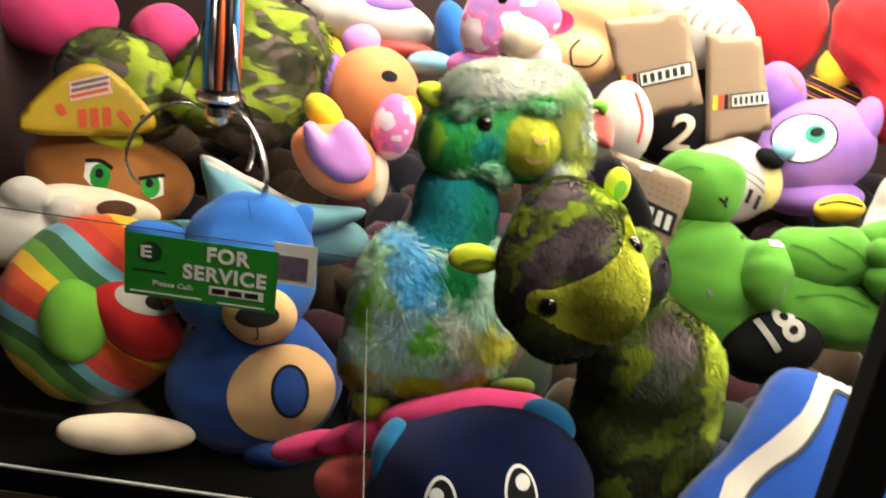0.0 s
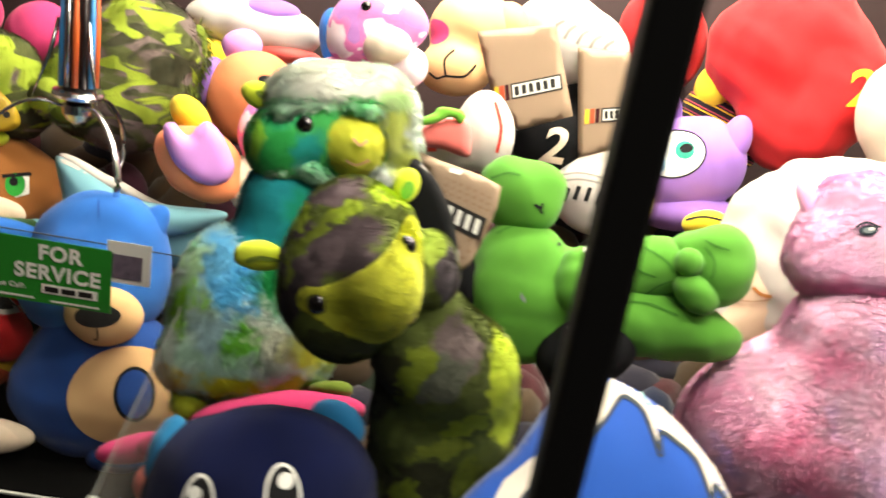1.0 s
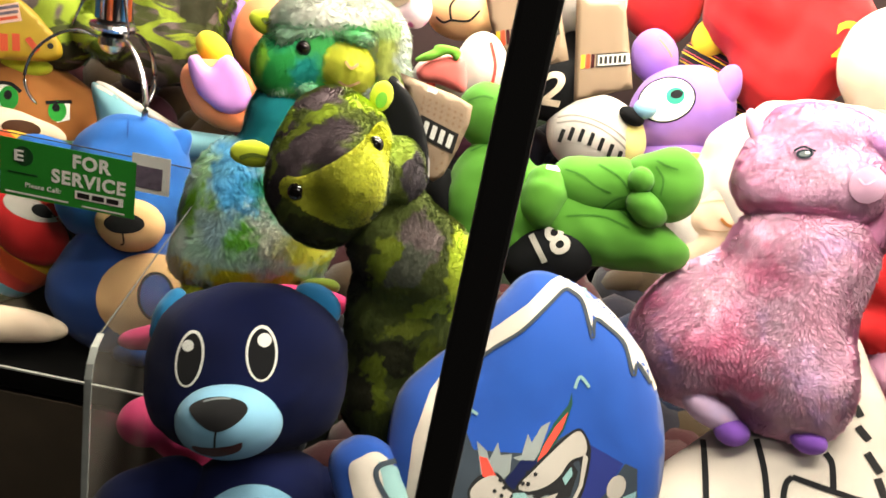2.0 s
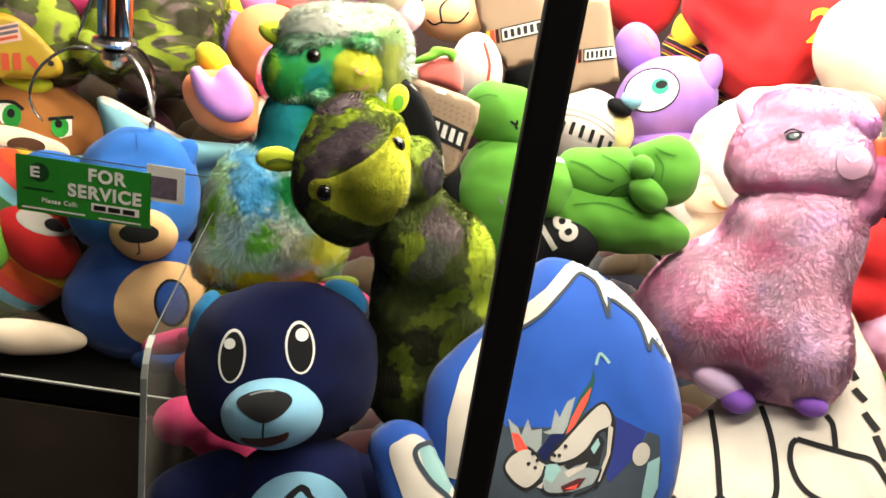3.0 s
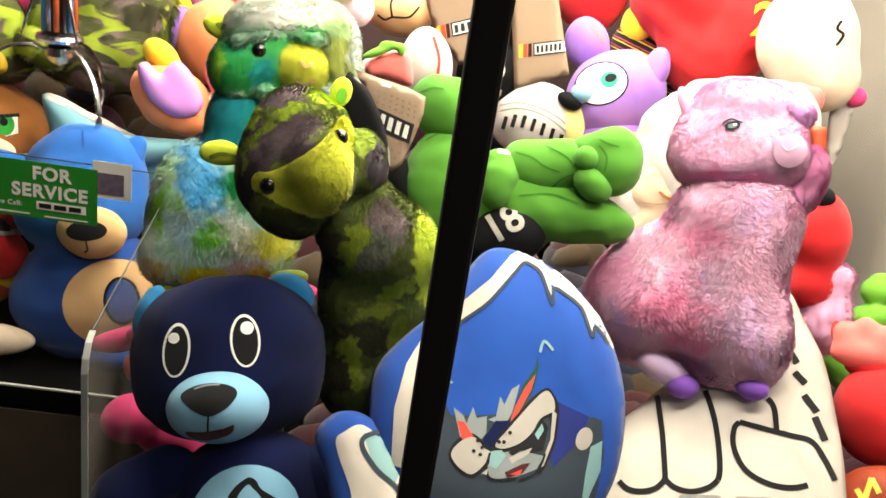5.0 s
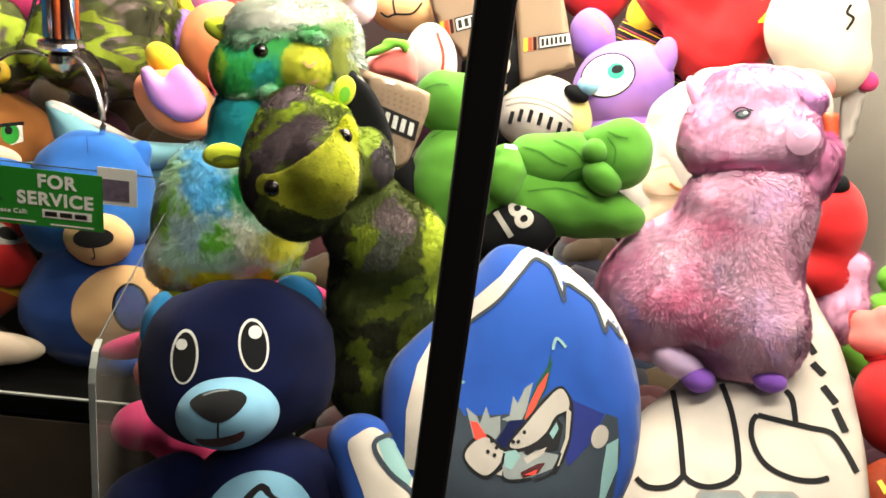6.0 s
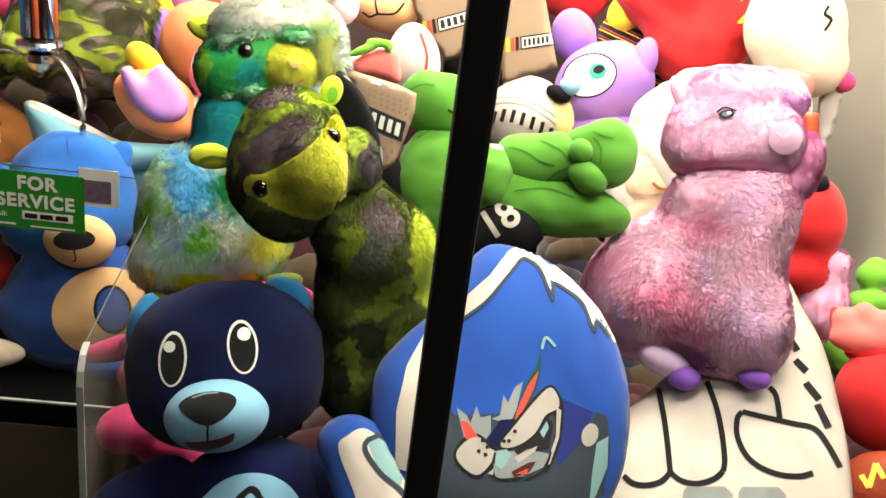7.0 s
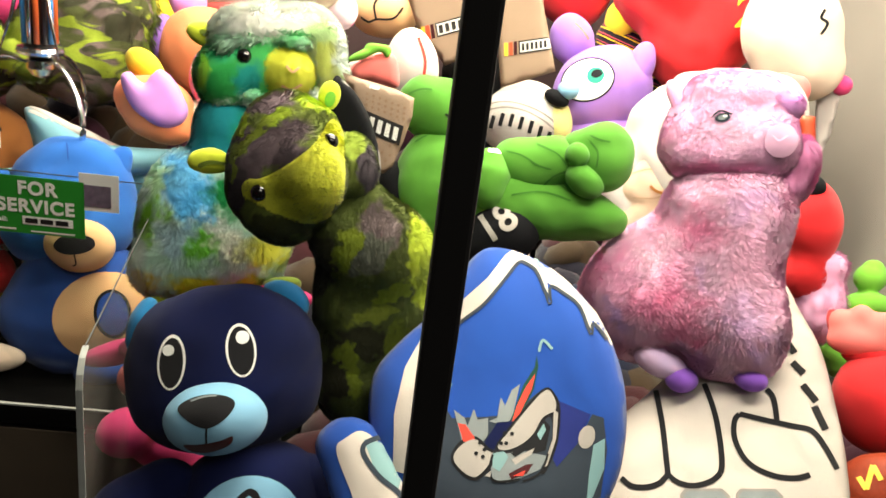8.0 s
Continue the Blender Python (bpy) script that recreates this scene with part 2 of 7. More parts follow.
def skin(name, parent, blobs, mat, blend=0.012, h=0.005, lump=0.0009, label="", seed=1):
    verts, faces = stuffed(blobs, blend, h, lump, seed)
    ob = mesh_object(name, verts, faces, mat, parent, label)
    SURFACE[ob.name] = (BVHTree.FromPolygons([tuple(v) for v in verts], [tuple(int(i) for i in f) for f in faces]), verts, faces)
    return ob


def smooth_loop(points, closed=True, steps=6):
    out, n = [], len(points)
    get = (lambda i: points[i % n]) if closed else (lambda i: points[min(max(i, 0), n - 1)])
    for i in range(n if closed else n - 1):
        p0, p1, p2, p3 = (Vector(get(i + k)) for k in (-1, 0, 1, 2))
        for s in range(steps):
            t = s / steps
            out.append(0.5 * (2 * p1 + (p2 - p0) * t + (2 * p0 - 5 * p1 + 4 * p2 - p3) * t * t + (3 * p1 - p0 - 3 * p2 + p3) * t ** 3))
    if not closed:
        out.append(Vector(points[-1]))
    return out


def oval(x, z, a, b, tilt=0.0, n=28):
    c, s = math.cos(radians(tilt)), math.sin(radians(tilt))
    return [Vector((x + a * math.cos(q) * c - b * math.sin(q) * s, z + a * math.cos(q) * s + b * math.sin(q) * c)) for q in [6.28319 * i / n for i in range(n)]]


def poly(*points):
    return [Vector(p) for p in points]


def round_poly(*points):
    return smooth_loop(points)


def stroke(width, *points):
    line = smooth_loop(points, False) if len(points) > 2 else [Vector(p) for p in points]
    left, right = [], []
    for i, p in enumerate(line):
        d = (line[min(i + 1, len(line) - 1)] - line[max(i - 1, 0)]).normalized()
        nrm = Vector((-d.y, d.x)) * width / 2
        left.append(p + nrm)
        right.append(p - nrm)
    return left + right[::-1]


def inside_loop(loop, pts):
    L = np.array([tuple(p) for p in loop])
    x, y = pts[:, 0][:, None], pts[:, 1][:, None]
    x0, y0 = L[:, 0][None], L[:, 1][None]
    x1, y1 = np.roll(L[:, 0], -1)[None], np.roll(L[:, 1], -1)[None]
    hit = ((y0 > y) != (y1 > y)) & (x < (x1 - x0) * (y - y0) / np.where(y1 == y0, 1e-12, y1 - y0) + x0)
    return hit.sum(1) % 2 == 1


def loop_distance(loop, pts):
    L = np.array([tuple(p) for p in loop])
    a, b = L[None], np.roll(L, -1, 0)[None]
    d = b - a
    t = np.clip(((pts[:, None] - a) * d).sum(2) / ((d ** 2).sum(2) + 1e-15), 0, 1)
    return np.sqrt((((a + d * t[..., None]) - pts[:, None]) ** 2).sum(2)).min(1)


def fill(loop, step):
    """A flat outline as a fine triangle mesh: points and triangles."""
    edge = []
    for i, p in enumerate(loop):
        q = loop[(i + 1) % len(loop)]
        k = max(1, int((Vector(q) - Vector(p)).length / step))
        edge += [Vector(p).lerp(Vector(q), s / k) for s in range(k)]
    arr = np.array([tuple(p) for p in edge])
    lo, hi = arr.min(0), arr.max(0)
    gx, gy = np.meshgrid(np.arange(lo[0], hi[0], step), np.arange(lo[1], hi[1], step))
    grid = np.stack([gx.ravel(), gy.ravel()], 1)
    if len(grid):
        grid = grid[inside_loop(edge, grid)]
    if len(grid):
        grid = grid[loop_distance(edge, grid) > step * 0.45]
    pts = edge + [Vector(g) for g in grid]
    n = len(edge)
    vs, _, fs, _, _, _ = delaunay_2d_cdt(pts, [(i, (i + 1) % n) for i in range(n)], [], 1, 1e-7)
    vs = np.array([tuple(v) for v in vs])
    fs = [f for f in fs]
    keep = inside_loop(edge, np.array([vs[list(f)].mean(0) for f in fs]))
    return vs, [f for f, k in zip(fs, keep) if k], edge


def root_of(ob):
    while ob.parent:
        ob = ob.parent
    return ob


def lay_on(points, host, lift):
    """Lays flat points (x, z) upon the host's surface, along rays from the camera point its toy is fitted to."""
    tree, front, out = SURFACE[host.name][0], VIEWED_FROM[root_of(host).name], []
    for x, z in points:
        way = (Vector((x, 0, z)) + Vector((0, front.y * 0, 0)) - front).normalized()
        hit, normal = tree.ray_cast(front, way)[:2]
        if hit is not None and normal.dot(way) > 0:
            normal = -normal
        out.append(hit + normal * lift if hit is not None else None)
    return out


def patch(name, host, loop, mat, lift=0.0008, step=0.003, label=""):
    vs, fs, _ = fill(loop, step)
    laid = lay_on(vs, host, lift)
    good = [i for i, p in enumerate(laid) if p is not None]
    remap = {i: k for k, i in enumerate(good)}
    faces = []
    for f in fs:
        if all(i in remap for i in f):
            a, b, c = (laid[i] for i in f)
            faces.append([remap[i] for i in (f if (b - a).cross(c - a).y < 0 else f[::-1])])
    if not faces:
        return None
    ob = mesh_object(name, [laid[i] for i in good], faces, mat, host, label)
    SURFACE[ob.name] = (None, [tuple(laid[i]) for i in good], [(*f, f[-1]) for f in faces])
    return ob


def bead(name, host, x, z, r, mat, sink=0.35, squash=0.8, label=""):
    at = lay_on([(x, z)], host, 0)[0]
    if at is None:
        return None
    bm = bmesh.new()
    bmesh.ops.create_uvsphere(bm, u_segments=20, v_segments=14, radius=r)
    for v in bm.verts:
        v.co = Vector((v.co.x, v.co.y * squash, v.co.z)) + at + Vector((0, r * sink, 0))
    return part(name, bm, mat, host, label, True)


def lettering(name, host, words, x, z, height, tilt, mat, lift=0.0012, label="", slant=0.0):
    data = bpy.data.curves.new(name, "FONT")
    data.body, data.size, data.align_x, data.align_y, data.shear = words, height * 1.4, "CENTER", "CENTER", slant
    data.offset = height * 0.03
    tmp = new(name, data)
    me = bpy.data.meshes.new_from_object(tmp.evaluated_get(bpy.context.evaluated_depsgraph_get()))
    bpy.data.objects.remove(tmp)
    bm = bmesh.new()
    bm.from_mesh(me)
    bmesh.ops.triangulate(bm, faces=bm.faces[:])
    for _ in range(3):
        long = [e for e in bm.edges if e.calc_length() > 0.006]
        if long:
            bmesh.ops.subdivide_edges(bm, edges=long, cuts=1)
            bmesh.ops.triangulate(bm, faces=bm.faces[:])
    c, s = math.cos(radians(tilt)), math.sin(radians(tilt))
    flat = [(x + v.co.x * c - v.co.y * s, z + v.co.x * s + v.co.y * c) for v in bm.verts]
    laid = lay_on(flat, host, lift)
    bm.verts.ensure_lookup_table()
    gone = []
    for v, p in zip(bm.verts, laid):
        if p is None:
            gone.append(v)
        else:
            v.co = p
    bmesh.ops.delete(bm, geom=gone, context="VERTS")
    return part(name, bm, mat, host, label)


def cushion(name, parent, loop, thick, rim, mat, lean=0.0, back=0.6, depth=0.0, step=0.006, lump=0.0012, label="", seed=3, turn=0.0):
    """A flat stuffed shape: an outline, full in the middle, drawn in to a seam all round; it leans back by lean and turns by turn."""
    vs, fs, edge = fill(loop, step)
    d = loop_distance(edge, vs)
    rise = np.sqrt(np.clip(1 - (1 - np.clip(d / rim, 0, 1)) ** 2, 0, 1))
    seam = d < step * 0.05
    rng = np.random.RandomState(seed)
    wob = sum(np.sin(vs[:, 0] * rng.normal() * w + vs[:, 1] * rng.normal() * w + rng.uniform(0, 6)) for w in (40, 70, 110)) * lump * rise
    base = depth + lean * vs[:, 1] + turn * vs[:, 0]
    front = np.stack([vs[:, 0], base - thick * rise + wob, vs[:, 1]], 1)
    rear = np.stack([vs[:, 0], base + thick * back * rise, vs[:, 1]], 1)
    n = len(vs)
    verts = np.concatenate([front, rear])
    tie = lambda i: i if seam[i] else i + n
    faces = []
    for f in fs:
        a, b, c = (front[i] for i in f)
        g = f if np.cross(b - a, c - a)[1] < 0 else f[::-1]
        faces.append(tuple(g))
        r = tuple(tie(i) for i in g[::-1])
        if not all(seam[i] for i in f):
            faces.append(r)
    used = sorted({i for f in faces for i in f})
    remap = {i: k for k, i in enumerate(used)}
    verts, faces = verts[used], [[remap[i] for i in f] for f in faces]
    ob = mesh_object(name, verts, faces, mat, parent, label)
    SURFACE[ob.name] = (BVHTree.FromPolygons([tuple(v) for v in verts], [tuple(f) for f in faces]), verts, faces)
    return ob


def fur(host, count, length, mat, width=0.00042, comb=(0.1, -0.2, -0.8), wild=0.3, seed=5, stand=0.9, swirl=0.4, tuft=0.0):
    """Loose pile standing off the host's cloth: thin tapered locks."""
    _, verts, faces = SURFACE[host.name]
    verts, faces = np.asarray(verts), np.asarray(faces)
    a, b, c, e = (verts[faces[:, i]] for i in range(4))
    cross = np.cross(c - a, e - b)
    area = np.linalg.norm(cross, axis=1) + 1e-12
    rng = np.random.RandomState(seed)
    pick = rng.choice(len(faces), count, p=area / area.sum())
    u, v = rng.uniform(size=(2, count, 1))
    at = (a[pick] * (1 - u) + b[pick] * u) * (1 - v) + (e[pick] * (1 - u) + c[pick] * u) * v
    up = cross[pick] / area[pick][:, None]
    comb = np.array(comb) + swirl * np.sin(at * 75.0 + 2 * np.sin(at[:, [1, 2, 0]] * 48.0)) + 0.3 * np.sin(at[:, [2, 0, 1]] * 190.0)
    curl = at + 0.004 * np.sin(at[:, [2, 0, 1]] * 210.0)
    clump = np.sin(curl * 330.0 + np.sin(curl[:, [1, 2, 0]] * 170.0) * 1.7)
    comb = comb + tuft * 1.5 * clump[:, [1, 2, 0]]
    lie = comb + rng.normal(size=(count, 3)) * wild
    lie -= up * (lie * up).sum(1)[:, None]
    lie /= np.linalg.norm(lie, axis=1)[:, None] + 1e-9
    way = lie + up * rng.uniform(0.35, 1.7, (count, 1)) * stand
    way /= np.linalg.norm(way, axis=1)[:, None]
    side = np.cross(way, up) + rng.normal(size=(count, 3)) * 0.15
    side *= width / (np.linalg.norm(side, axis=1)[:, None] + 1e-9)
    long = length * rng.uniform(0.5, 1.25, (count, 1)) * (1 + tuft * 0.6 * clump[:, :1] * clump[:, 1:2])
    mid = at + way * long * 0.55
    tip = at + way * long * 0.85 + lie * long * 0.2
    pts = np.stack([at - side - up * 0.0004, at + side - up * 0.0004, mid + side * 0.8, tip, mid - side * 0.8], 1).reshape(-1, 3)
    i = np.arange(count)[:, None] * 5
    me = bpy.data.meshes.new("fur")
    me.from_pydata(pts.tolist(), [], (i + np.array([[0, 1, 2, 3, 4]])).tolist())
    me.materials.append(locks_of(mat))
    me.polygons.foreach_set("use_smooth", [True] * len(me.polygons))
    lit = np.repeat(up + lie * tuft * 0.6 + rng.normal(size=(count, 3)) * 0.12, 5, 0)
    me.normals_split_custom_set_from_vertices((lit / np.linalg.norm(lit, axis=1)[:, None]).tolist())
    ob = new("fur", me)
    ob.parent = host
    ob["kind"] = "stuff"
    return ob

NAVY = fabric("navy_plush", srgb(5, 17, 66), srgb(4, 12, 48), sheen=0.04)
SKY = fabric("light_blue_plush", srgb(146, 200, 232), srgb(128, 186, 222))
TEAL_EAR = fabric("teal_blue_plush", srgb(34, 120, 172), srgb(28, 104, 155))
INK = fabric("black_embroidery", srgb(26, 26, 30), srgb(18, 18, 20), grain=1400)
WHITE = fabric("white_plush", srgb(216, 210, 204), srgb(200, 194, 188), bump=0.35)
CREAM = fabric("cream_plush", srgb(242, 226, 205), srgb(232, 210, 186))
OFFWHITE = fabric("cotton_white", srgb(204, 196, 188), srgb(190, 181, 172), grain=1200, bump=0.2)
ROYAL = fabric("royal_blue_plush", srgb(26, 76, 166), srgb(22, 66, 148))
ROYAL_DEEP = fabric("indigo_print", srgb(30, 44, 120), srgb(26, 38, 104))
GREEN_DARK = fabric("dark_green_print_cloth", srgb(28, 74, 60), srgb(24, 62, 52))
SLATE = fabric("slate_print", srgb(52, 62, 74), srgb(40, 50, 62))
# silver and teal prints carry shade in the colour, darker than their dye
DIM_SILVER = fabric("dim_silver_print", srgb(138, 146, 148), srgb(118, 128, 132))
DIM_TEAL = fabric("dim_teal_print", srgb(134, 172, 174), srgb(116, 154, 160))
RED_PRINT = fabric("red_print", srgb(226, 74, 60), srgb(210, 60, 50))
DEEP_RED = fabric("deep_red_print", srgb(74, 26, 30))
LIME = fabric("lime_plush", srgb(222, 230, 70), srgb(196, 214, 50), scale=16.0)
YELLOW = fabric("yellow_plush", srgb(250, 226, 60), srgb(242, 206, 40))
CAMO = tie_dye("camo_plush", srgb(106, 120, 58), [(srgb(124, 110, 110), (0.0354, 0.2045), (0.022, 0.025), 18), (srgb(112, 116, 102), (0.0224, 0.1847), (0.029, 0.019), 27), (srgb(204, 224, 70), (0.0765, 0.1725), (0.016, 0.049), 5), (srgb(160, 180, 58), (0.0500, 0.1493), (0.020, 0.008), 27), (srgb(146, 164, 52), (0.0082, 0.1901), (0.012, 0.029), -22), (srgb(66, 66, 44), (-0.0163, 0.1768), (0.016, 0.033), -3), (srgb(136, 150, 54), (0.0298, 0.1309), (0.029, 0.008), 7), (srgb(60, 62, 40), (0.0191, 0.1073), (0.029, 0.016), -3), (srgb(142, 160, 50), (0.0084, 0.0837), (0.011, 0.024), 11), (srgb(124, 140, 48), (0.0481, 0.1056), (0.010, 0.020), -23), (srgb(66, 66, 44), (-0.0064, 0.0750), (0.012, 0.029), -4)], 0.016, 0.25, 0.8, srgb(90, 100, 52))
FACE_LIME = fabric("bright_lime_pile", srgb(240, 242, 88), srgb(230, 236, 72), scale=16.0)
# the last, dark olive pool paints the shade below the face
CAMO_HEAD = tie_dye("camo_head_plush", srgb(124, 140, 60), [(srgb(110, 94, 100), (-0.0690, 0.2650), (0.021, 0.028), 8), (srgb(94, 80, 86), (-0.0405, 0.2737), (0.033, 0.017), 36), (srgb(112, 96, 102), (-0.0483, 0.3093), (0.024, 0.009), 9), (srgb(88, 78, 82), (-0.0756, 0.2414), (0.010, 0.019), -2), (srgb(98, 90, 96), (0.0304, 0.2571), (0.013, 0.024), -2), (srgb(166, 188, 76), (0.0158, 0.2759), (0.013, 0.014), -2), (srgb(160, 182, 54), (-0.0408, 0.2971), (0.016, 0.006), 24), (srgb(190, 214, 64), (-0.0724, 0.2927), (0.016, 0.005), 57), (srgb(182, 206, 60), (-0.0076, 0.3093), (0.019, 0.009), -15), (srgb(142, 158, 54), (-0.0627, 0.2810), (0.028, 0.005), 40), (srgb(150, 168, 62), (-0.0785, 0.2605), (0.004, 0.019), -2), (srgb(84, 90, 46), (-0.0434, 0.2067), (0.033, 0.010), -2)], 0.012, 0.25, 0.8, srgb(104, 116, 54))
CAMO_DARK = camouflage("camo_dark_plush", srgb(92, 98, 58), [(srgb(128, 112, 110), 9.0, 0.54, (7, 1, 5)), (srgb(70, 70, 52), 11.0, 0.56, (2, 8, 1)), (srgb(172, 192, 66), 14.0, 0.57, (3, 3, 8))], stretch=(1, 1, 2.2))
TIE_BODY = tie_dye("tie_dye_green_blue", srgb(228, 250, 242), [(srgb(116, 200, 246), (-0.0463, 0.1518), (0.030, 0.053), 14), (srgb(86, 182, 238), (-0.0347, 0.1400), (0.033, 0.024), 38), (srgb(24, 140, 72), (-0.0035, 0.1421), (0.030, 0.028), 19), (srgb(150, 222, 56), (-0.0824, 0.1215), (0.016, 0.029), -17), (srgb(206, 246, 200), (-0.0732, 0.1552), (0.012, 0.022), -21), (srgb(120, 204, 70), (-0.0311, 0.0967), (0.021, 0.027), -12), (srgb(196, 234, 244), (-0.0541, 0.1004), (0.019, 0.027), -22), (srgb(246, 250, 232), (-0.0044, 0.0927), (0.023, 0.024), 18), (srgb(234, 234, 84), (0.0295, 0.0855), (0.036, 0.021), -17), (srgb(226, 222, 50), (-0.0397, 0.0534), (0.042, 0.016), -3), (srgb(232, 204, 90), (-0.0944, 0.0562), (0.018, 0.016), -3), (srgb(170, 216, 50), (0.0111, 0.0538), (0.037, 0.014), -3), (srgb(240, 250, 240), (-0.0175, 0.1153), (0.019, 0.010), -2)], 0.018, 0.55, 0.3, srgb(196, 240, 216))
TEAL = tie_dye("teal_pile", srgb(36, 158, 170), [(srgb(24, 150, 120), (0.0168, 0.1965), (0.023, 0.051), -1), (srgb(30, 140, 90), (0.0097, 0.1620), (0.028, 0.023), -1), (srgb(40, 170, 196), (-0.0343, 0.1743), (0.016, 0.027), -1)], 0.012, 0.6, 0.3)
GREEN_PILE = tie_dye("emerald_pile", srgb(96, 214, 120), [(srgb(60, 190, 96), (-0.0005, 0.2534), (0.026, 0.026), 0), (srgb(176, 232, 80), (-0.0236, 0.2644), (0.010, 0.024), 1), (srgb(40, 168, 160), (0.0190, 0.2535), (0.015, 0.026), -20), (srgb(60, 196, 130), (-0.0048, 0.2814), (0.022, 0.014), 1)], 0.012, 0.5, 0.3)
PALE_PILE = tie_dye("mint_white_pile", srgb(250, 252, 244), [(srgb(252, 253, 244), (0.0437, 0.3103), (0.062, 0.023), 1), (srgb(240, 250, 140), (0.0942, 0.2770), (0.015, 0.035), 1), (srgb(216, 246, 180), (0.0891, 0.2999), (0.023, 0.015), 1), (srgb(236, 246, 130), (0.1019, 0.2453), (0.018, 0.018), 0)], 0.012, 0.5, 0.3, srgb(224, 246, 232))
FRINGE_PILE = dyed("pale_mint_pile", [(0.32, srgb(150, 226, 170)), (0.5, srgb(210, 246, 222)), (0.66, srgb(130, 220, 150))], 20.0, 0.4, bump=0.2)
MINT_PILE = dyed("mint_green_pile", [(0.32, srgb(96, 210, 150)), (0.45, srgb(150, 228, 180)), (0.55, srgb(206, 244, 220)), (0.68, srgb(90, 206, 120))], 16.0, 0.4, bump=0.2)
PINK_TIE = tie_dye("pink_tie_dye", srgb(255, 196, 228), [(srgb(255, 152, 196), (-0.0428, 0.0985), (0.049, 0.044), -2), (srgb(255, 158, 200), (-0.0099, 0.1649), (0.043, 0.029), -3), (srgb(254, 180, 220), (-0.0916, 0.1287), (0.028, 0.034), 28), (srgb(246, 204, 246), (0.0259, 0.0801), (0.031, 0.034), -1), (srgb(232, 190, 244), (-0.0893, 0.0825), (0.014, 0.026), 9), (srgb(250, 202, 244), (0.0437, 0.1869), (0.024, 0.022), -4), (srgb(255, 214, 236), (-0.0514, 0.1500), (0.044, 0.019), 27), (srgb(248, 200, 244), (-0.0040, 0.1171), (0.006, 0.021), 23), (srgb(255, 152, 194), (-0.0280, 0.0643), (0.032, 0.022), -1), (srgb(255, 196, 226), (0.0388, 0.1349), (0.028, 0.041), -2), (srgb(248, 190, 238), (-0.0128, 0.0416), (0.027, 0.016), 0), (srgb(238, 196, 244), (0.0400, 0.0468), (0.019, 0.022), 0)], 0.03, 0.8, 0.15, srgb(255, 212, 238))
PINK_HEAD = tie_dye("pink_head_pile", srgb(255, 198, 234), [(srgb(252, 160, 206), (0.0008, 0.2236), (0.064, 0.010), -4), (srgb(255, 212, 240), (0.0339, 0.2565), (0.042, 0.026), -5)], 0.012, 0.7, 0.2)
PINK_LOCK = tie_dye("pink_lilac_pile", srgb(254, 178, 224), [(srgb(240, 204, 248), (0.0252, 0.2960), (0.031, 0.016), -6), (srgb(236, 176, 236), (0.0809, 0.2795), (0.020, 0.020), -6), (srgb(252, 164, 214), (0.0872, 0.2194), (0.020, 0.025), -4)], 0.012, 0.7, 0.2)
PINK_NOSE = fabric("pink_grey_pile", srgb(216, 166, 194), srgb(198, 154, 184))
LILAC = dyed("lilac_pile", [(0.3, srgb(240, 204, 240)), (0.5, srgb(226, 200, 244)), (0.64, srgb(250, 200, 228))], 14.0, 0.7, bump=0.25)
VIOLET_PALE = fabric("pale_violet_pile", srgb(226, 176, 232), srgb(214, 164, 226))
FOLD_SHADE = fabric("tan_fold_shade", srgb(206, 170, 140), srgb(196, 160, 130))
PEACH = fabric("peach_plush", srgb(236, 206, 178), srgb(228, 194, 164))
VIOLET = fabric("violet_plush", srgb(146, 96, 204), srgb(132, 80, 190))
PURPLE = fabric("purple_plush", srgb(164, 122, 212), srgb(150, 106, 200))
FROG = fabric("green_plush", srgb(94, 160, 54), srgb(80, 142, 46), bump=0.3)
BLACK = fabric("black_cloth", srgb(10, 11, 16), srgb(7, 8, 11), sheen=0.0)
RED = fabric("red_plush", srgb(222, 44, 48), srgb(204, 34, 40))
CORAL = fabric("coral_plush", srgb(242, 128, 120), srgb(236, 112, 110))
HOT_PINK = fabric("hot_pink_plush", srgb(240, 76, 140), srgb(226, 60, 124))
ORANGE = fabric("orange_plush", srgb(255, 158, 108), srgb(252, 140, 90))
ORCHID = fabric("orchid_plush", srgb(220, 156, 238), srgb(208, 140, 228))
TAN = fabric("tan_plush", srgb(232, 190, 140), srgb(222, 174, 122))
BROWN = fabric("brown_plush", srgb(184, 120, 64), srgb(162, 102, 52))
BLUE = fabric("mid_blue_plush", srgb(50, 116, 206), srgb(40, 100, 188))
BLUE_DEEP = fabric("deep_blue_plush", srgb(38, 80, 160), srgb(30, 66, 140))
AQUA = fabric("aqua_plush", srgb(122, 172, 184), srgb(108, 158, 172))
SPOT = dyed("pink_spotted_plush", [(0.0, srgb(248, 226, 240)), (0.5, srgb(238, 130, 196)), (0.58, srgb(190, 130, 206))], 24.0, 0.3, hard=True)
RAINBOW = striped("rainbow_plush", [(0.0, srgb(234, 96, 50)), (0.2, srgb(248, 196, 50)), (0.38, srgb(110, 170, 60)), (0.55, srgb(60, 110, 60)), (0.7, srgb(120, 180, 200)), (0.84, srgb(220, 70, 60))], 3.2, (0.3, 0.9, 0.2), 5.0)
BANDED = striped("banded_sleeve", [(0.0, srgb(30, 24, 30)), (0.4, srgb(240, 200, 40)), (0.55, srgb(40, 30, 36)), (0.75, srgb(190, 70, 90)), (0.86, srgb(40, 32, 36))], 26.0, (0.0, 1.1, 0.0))
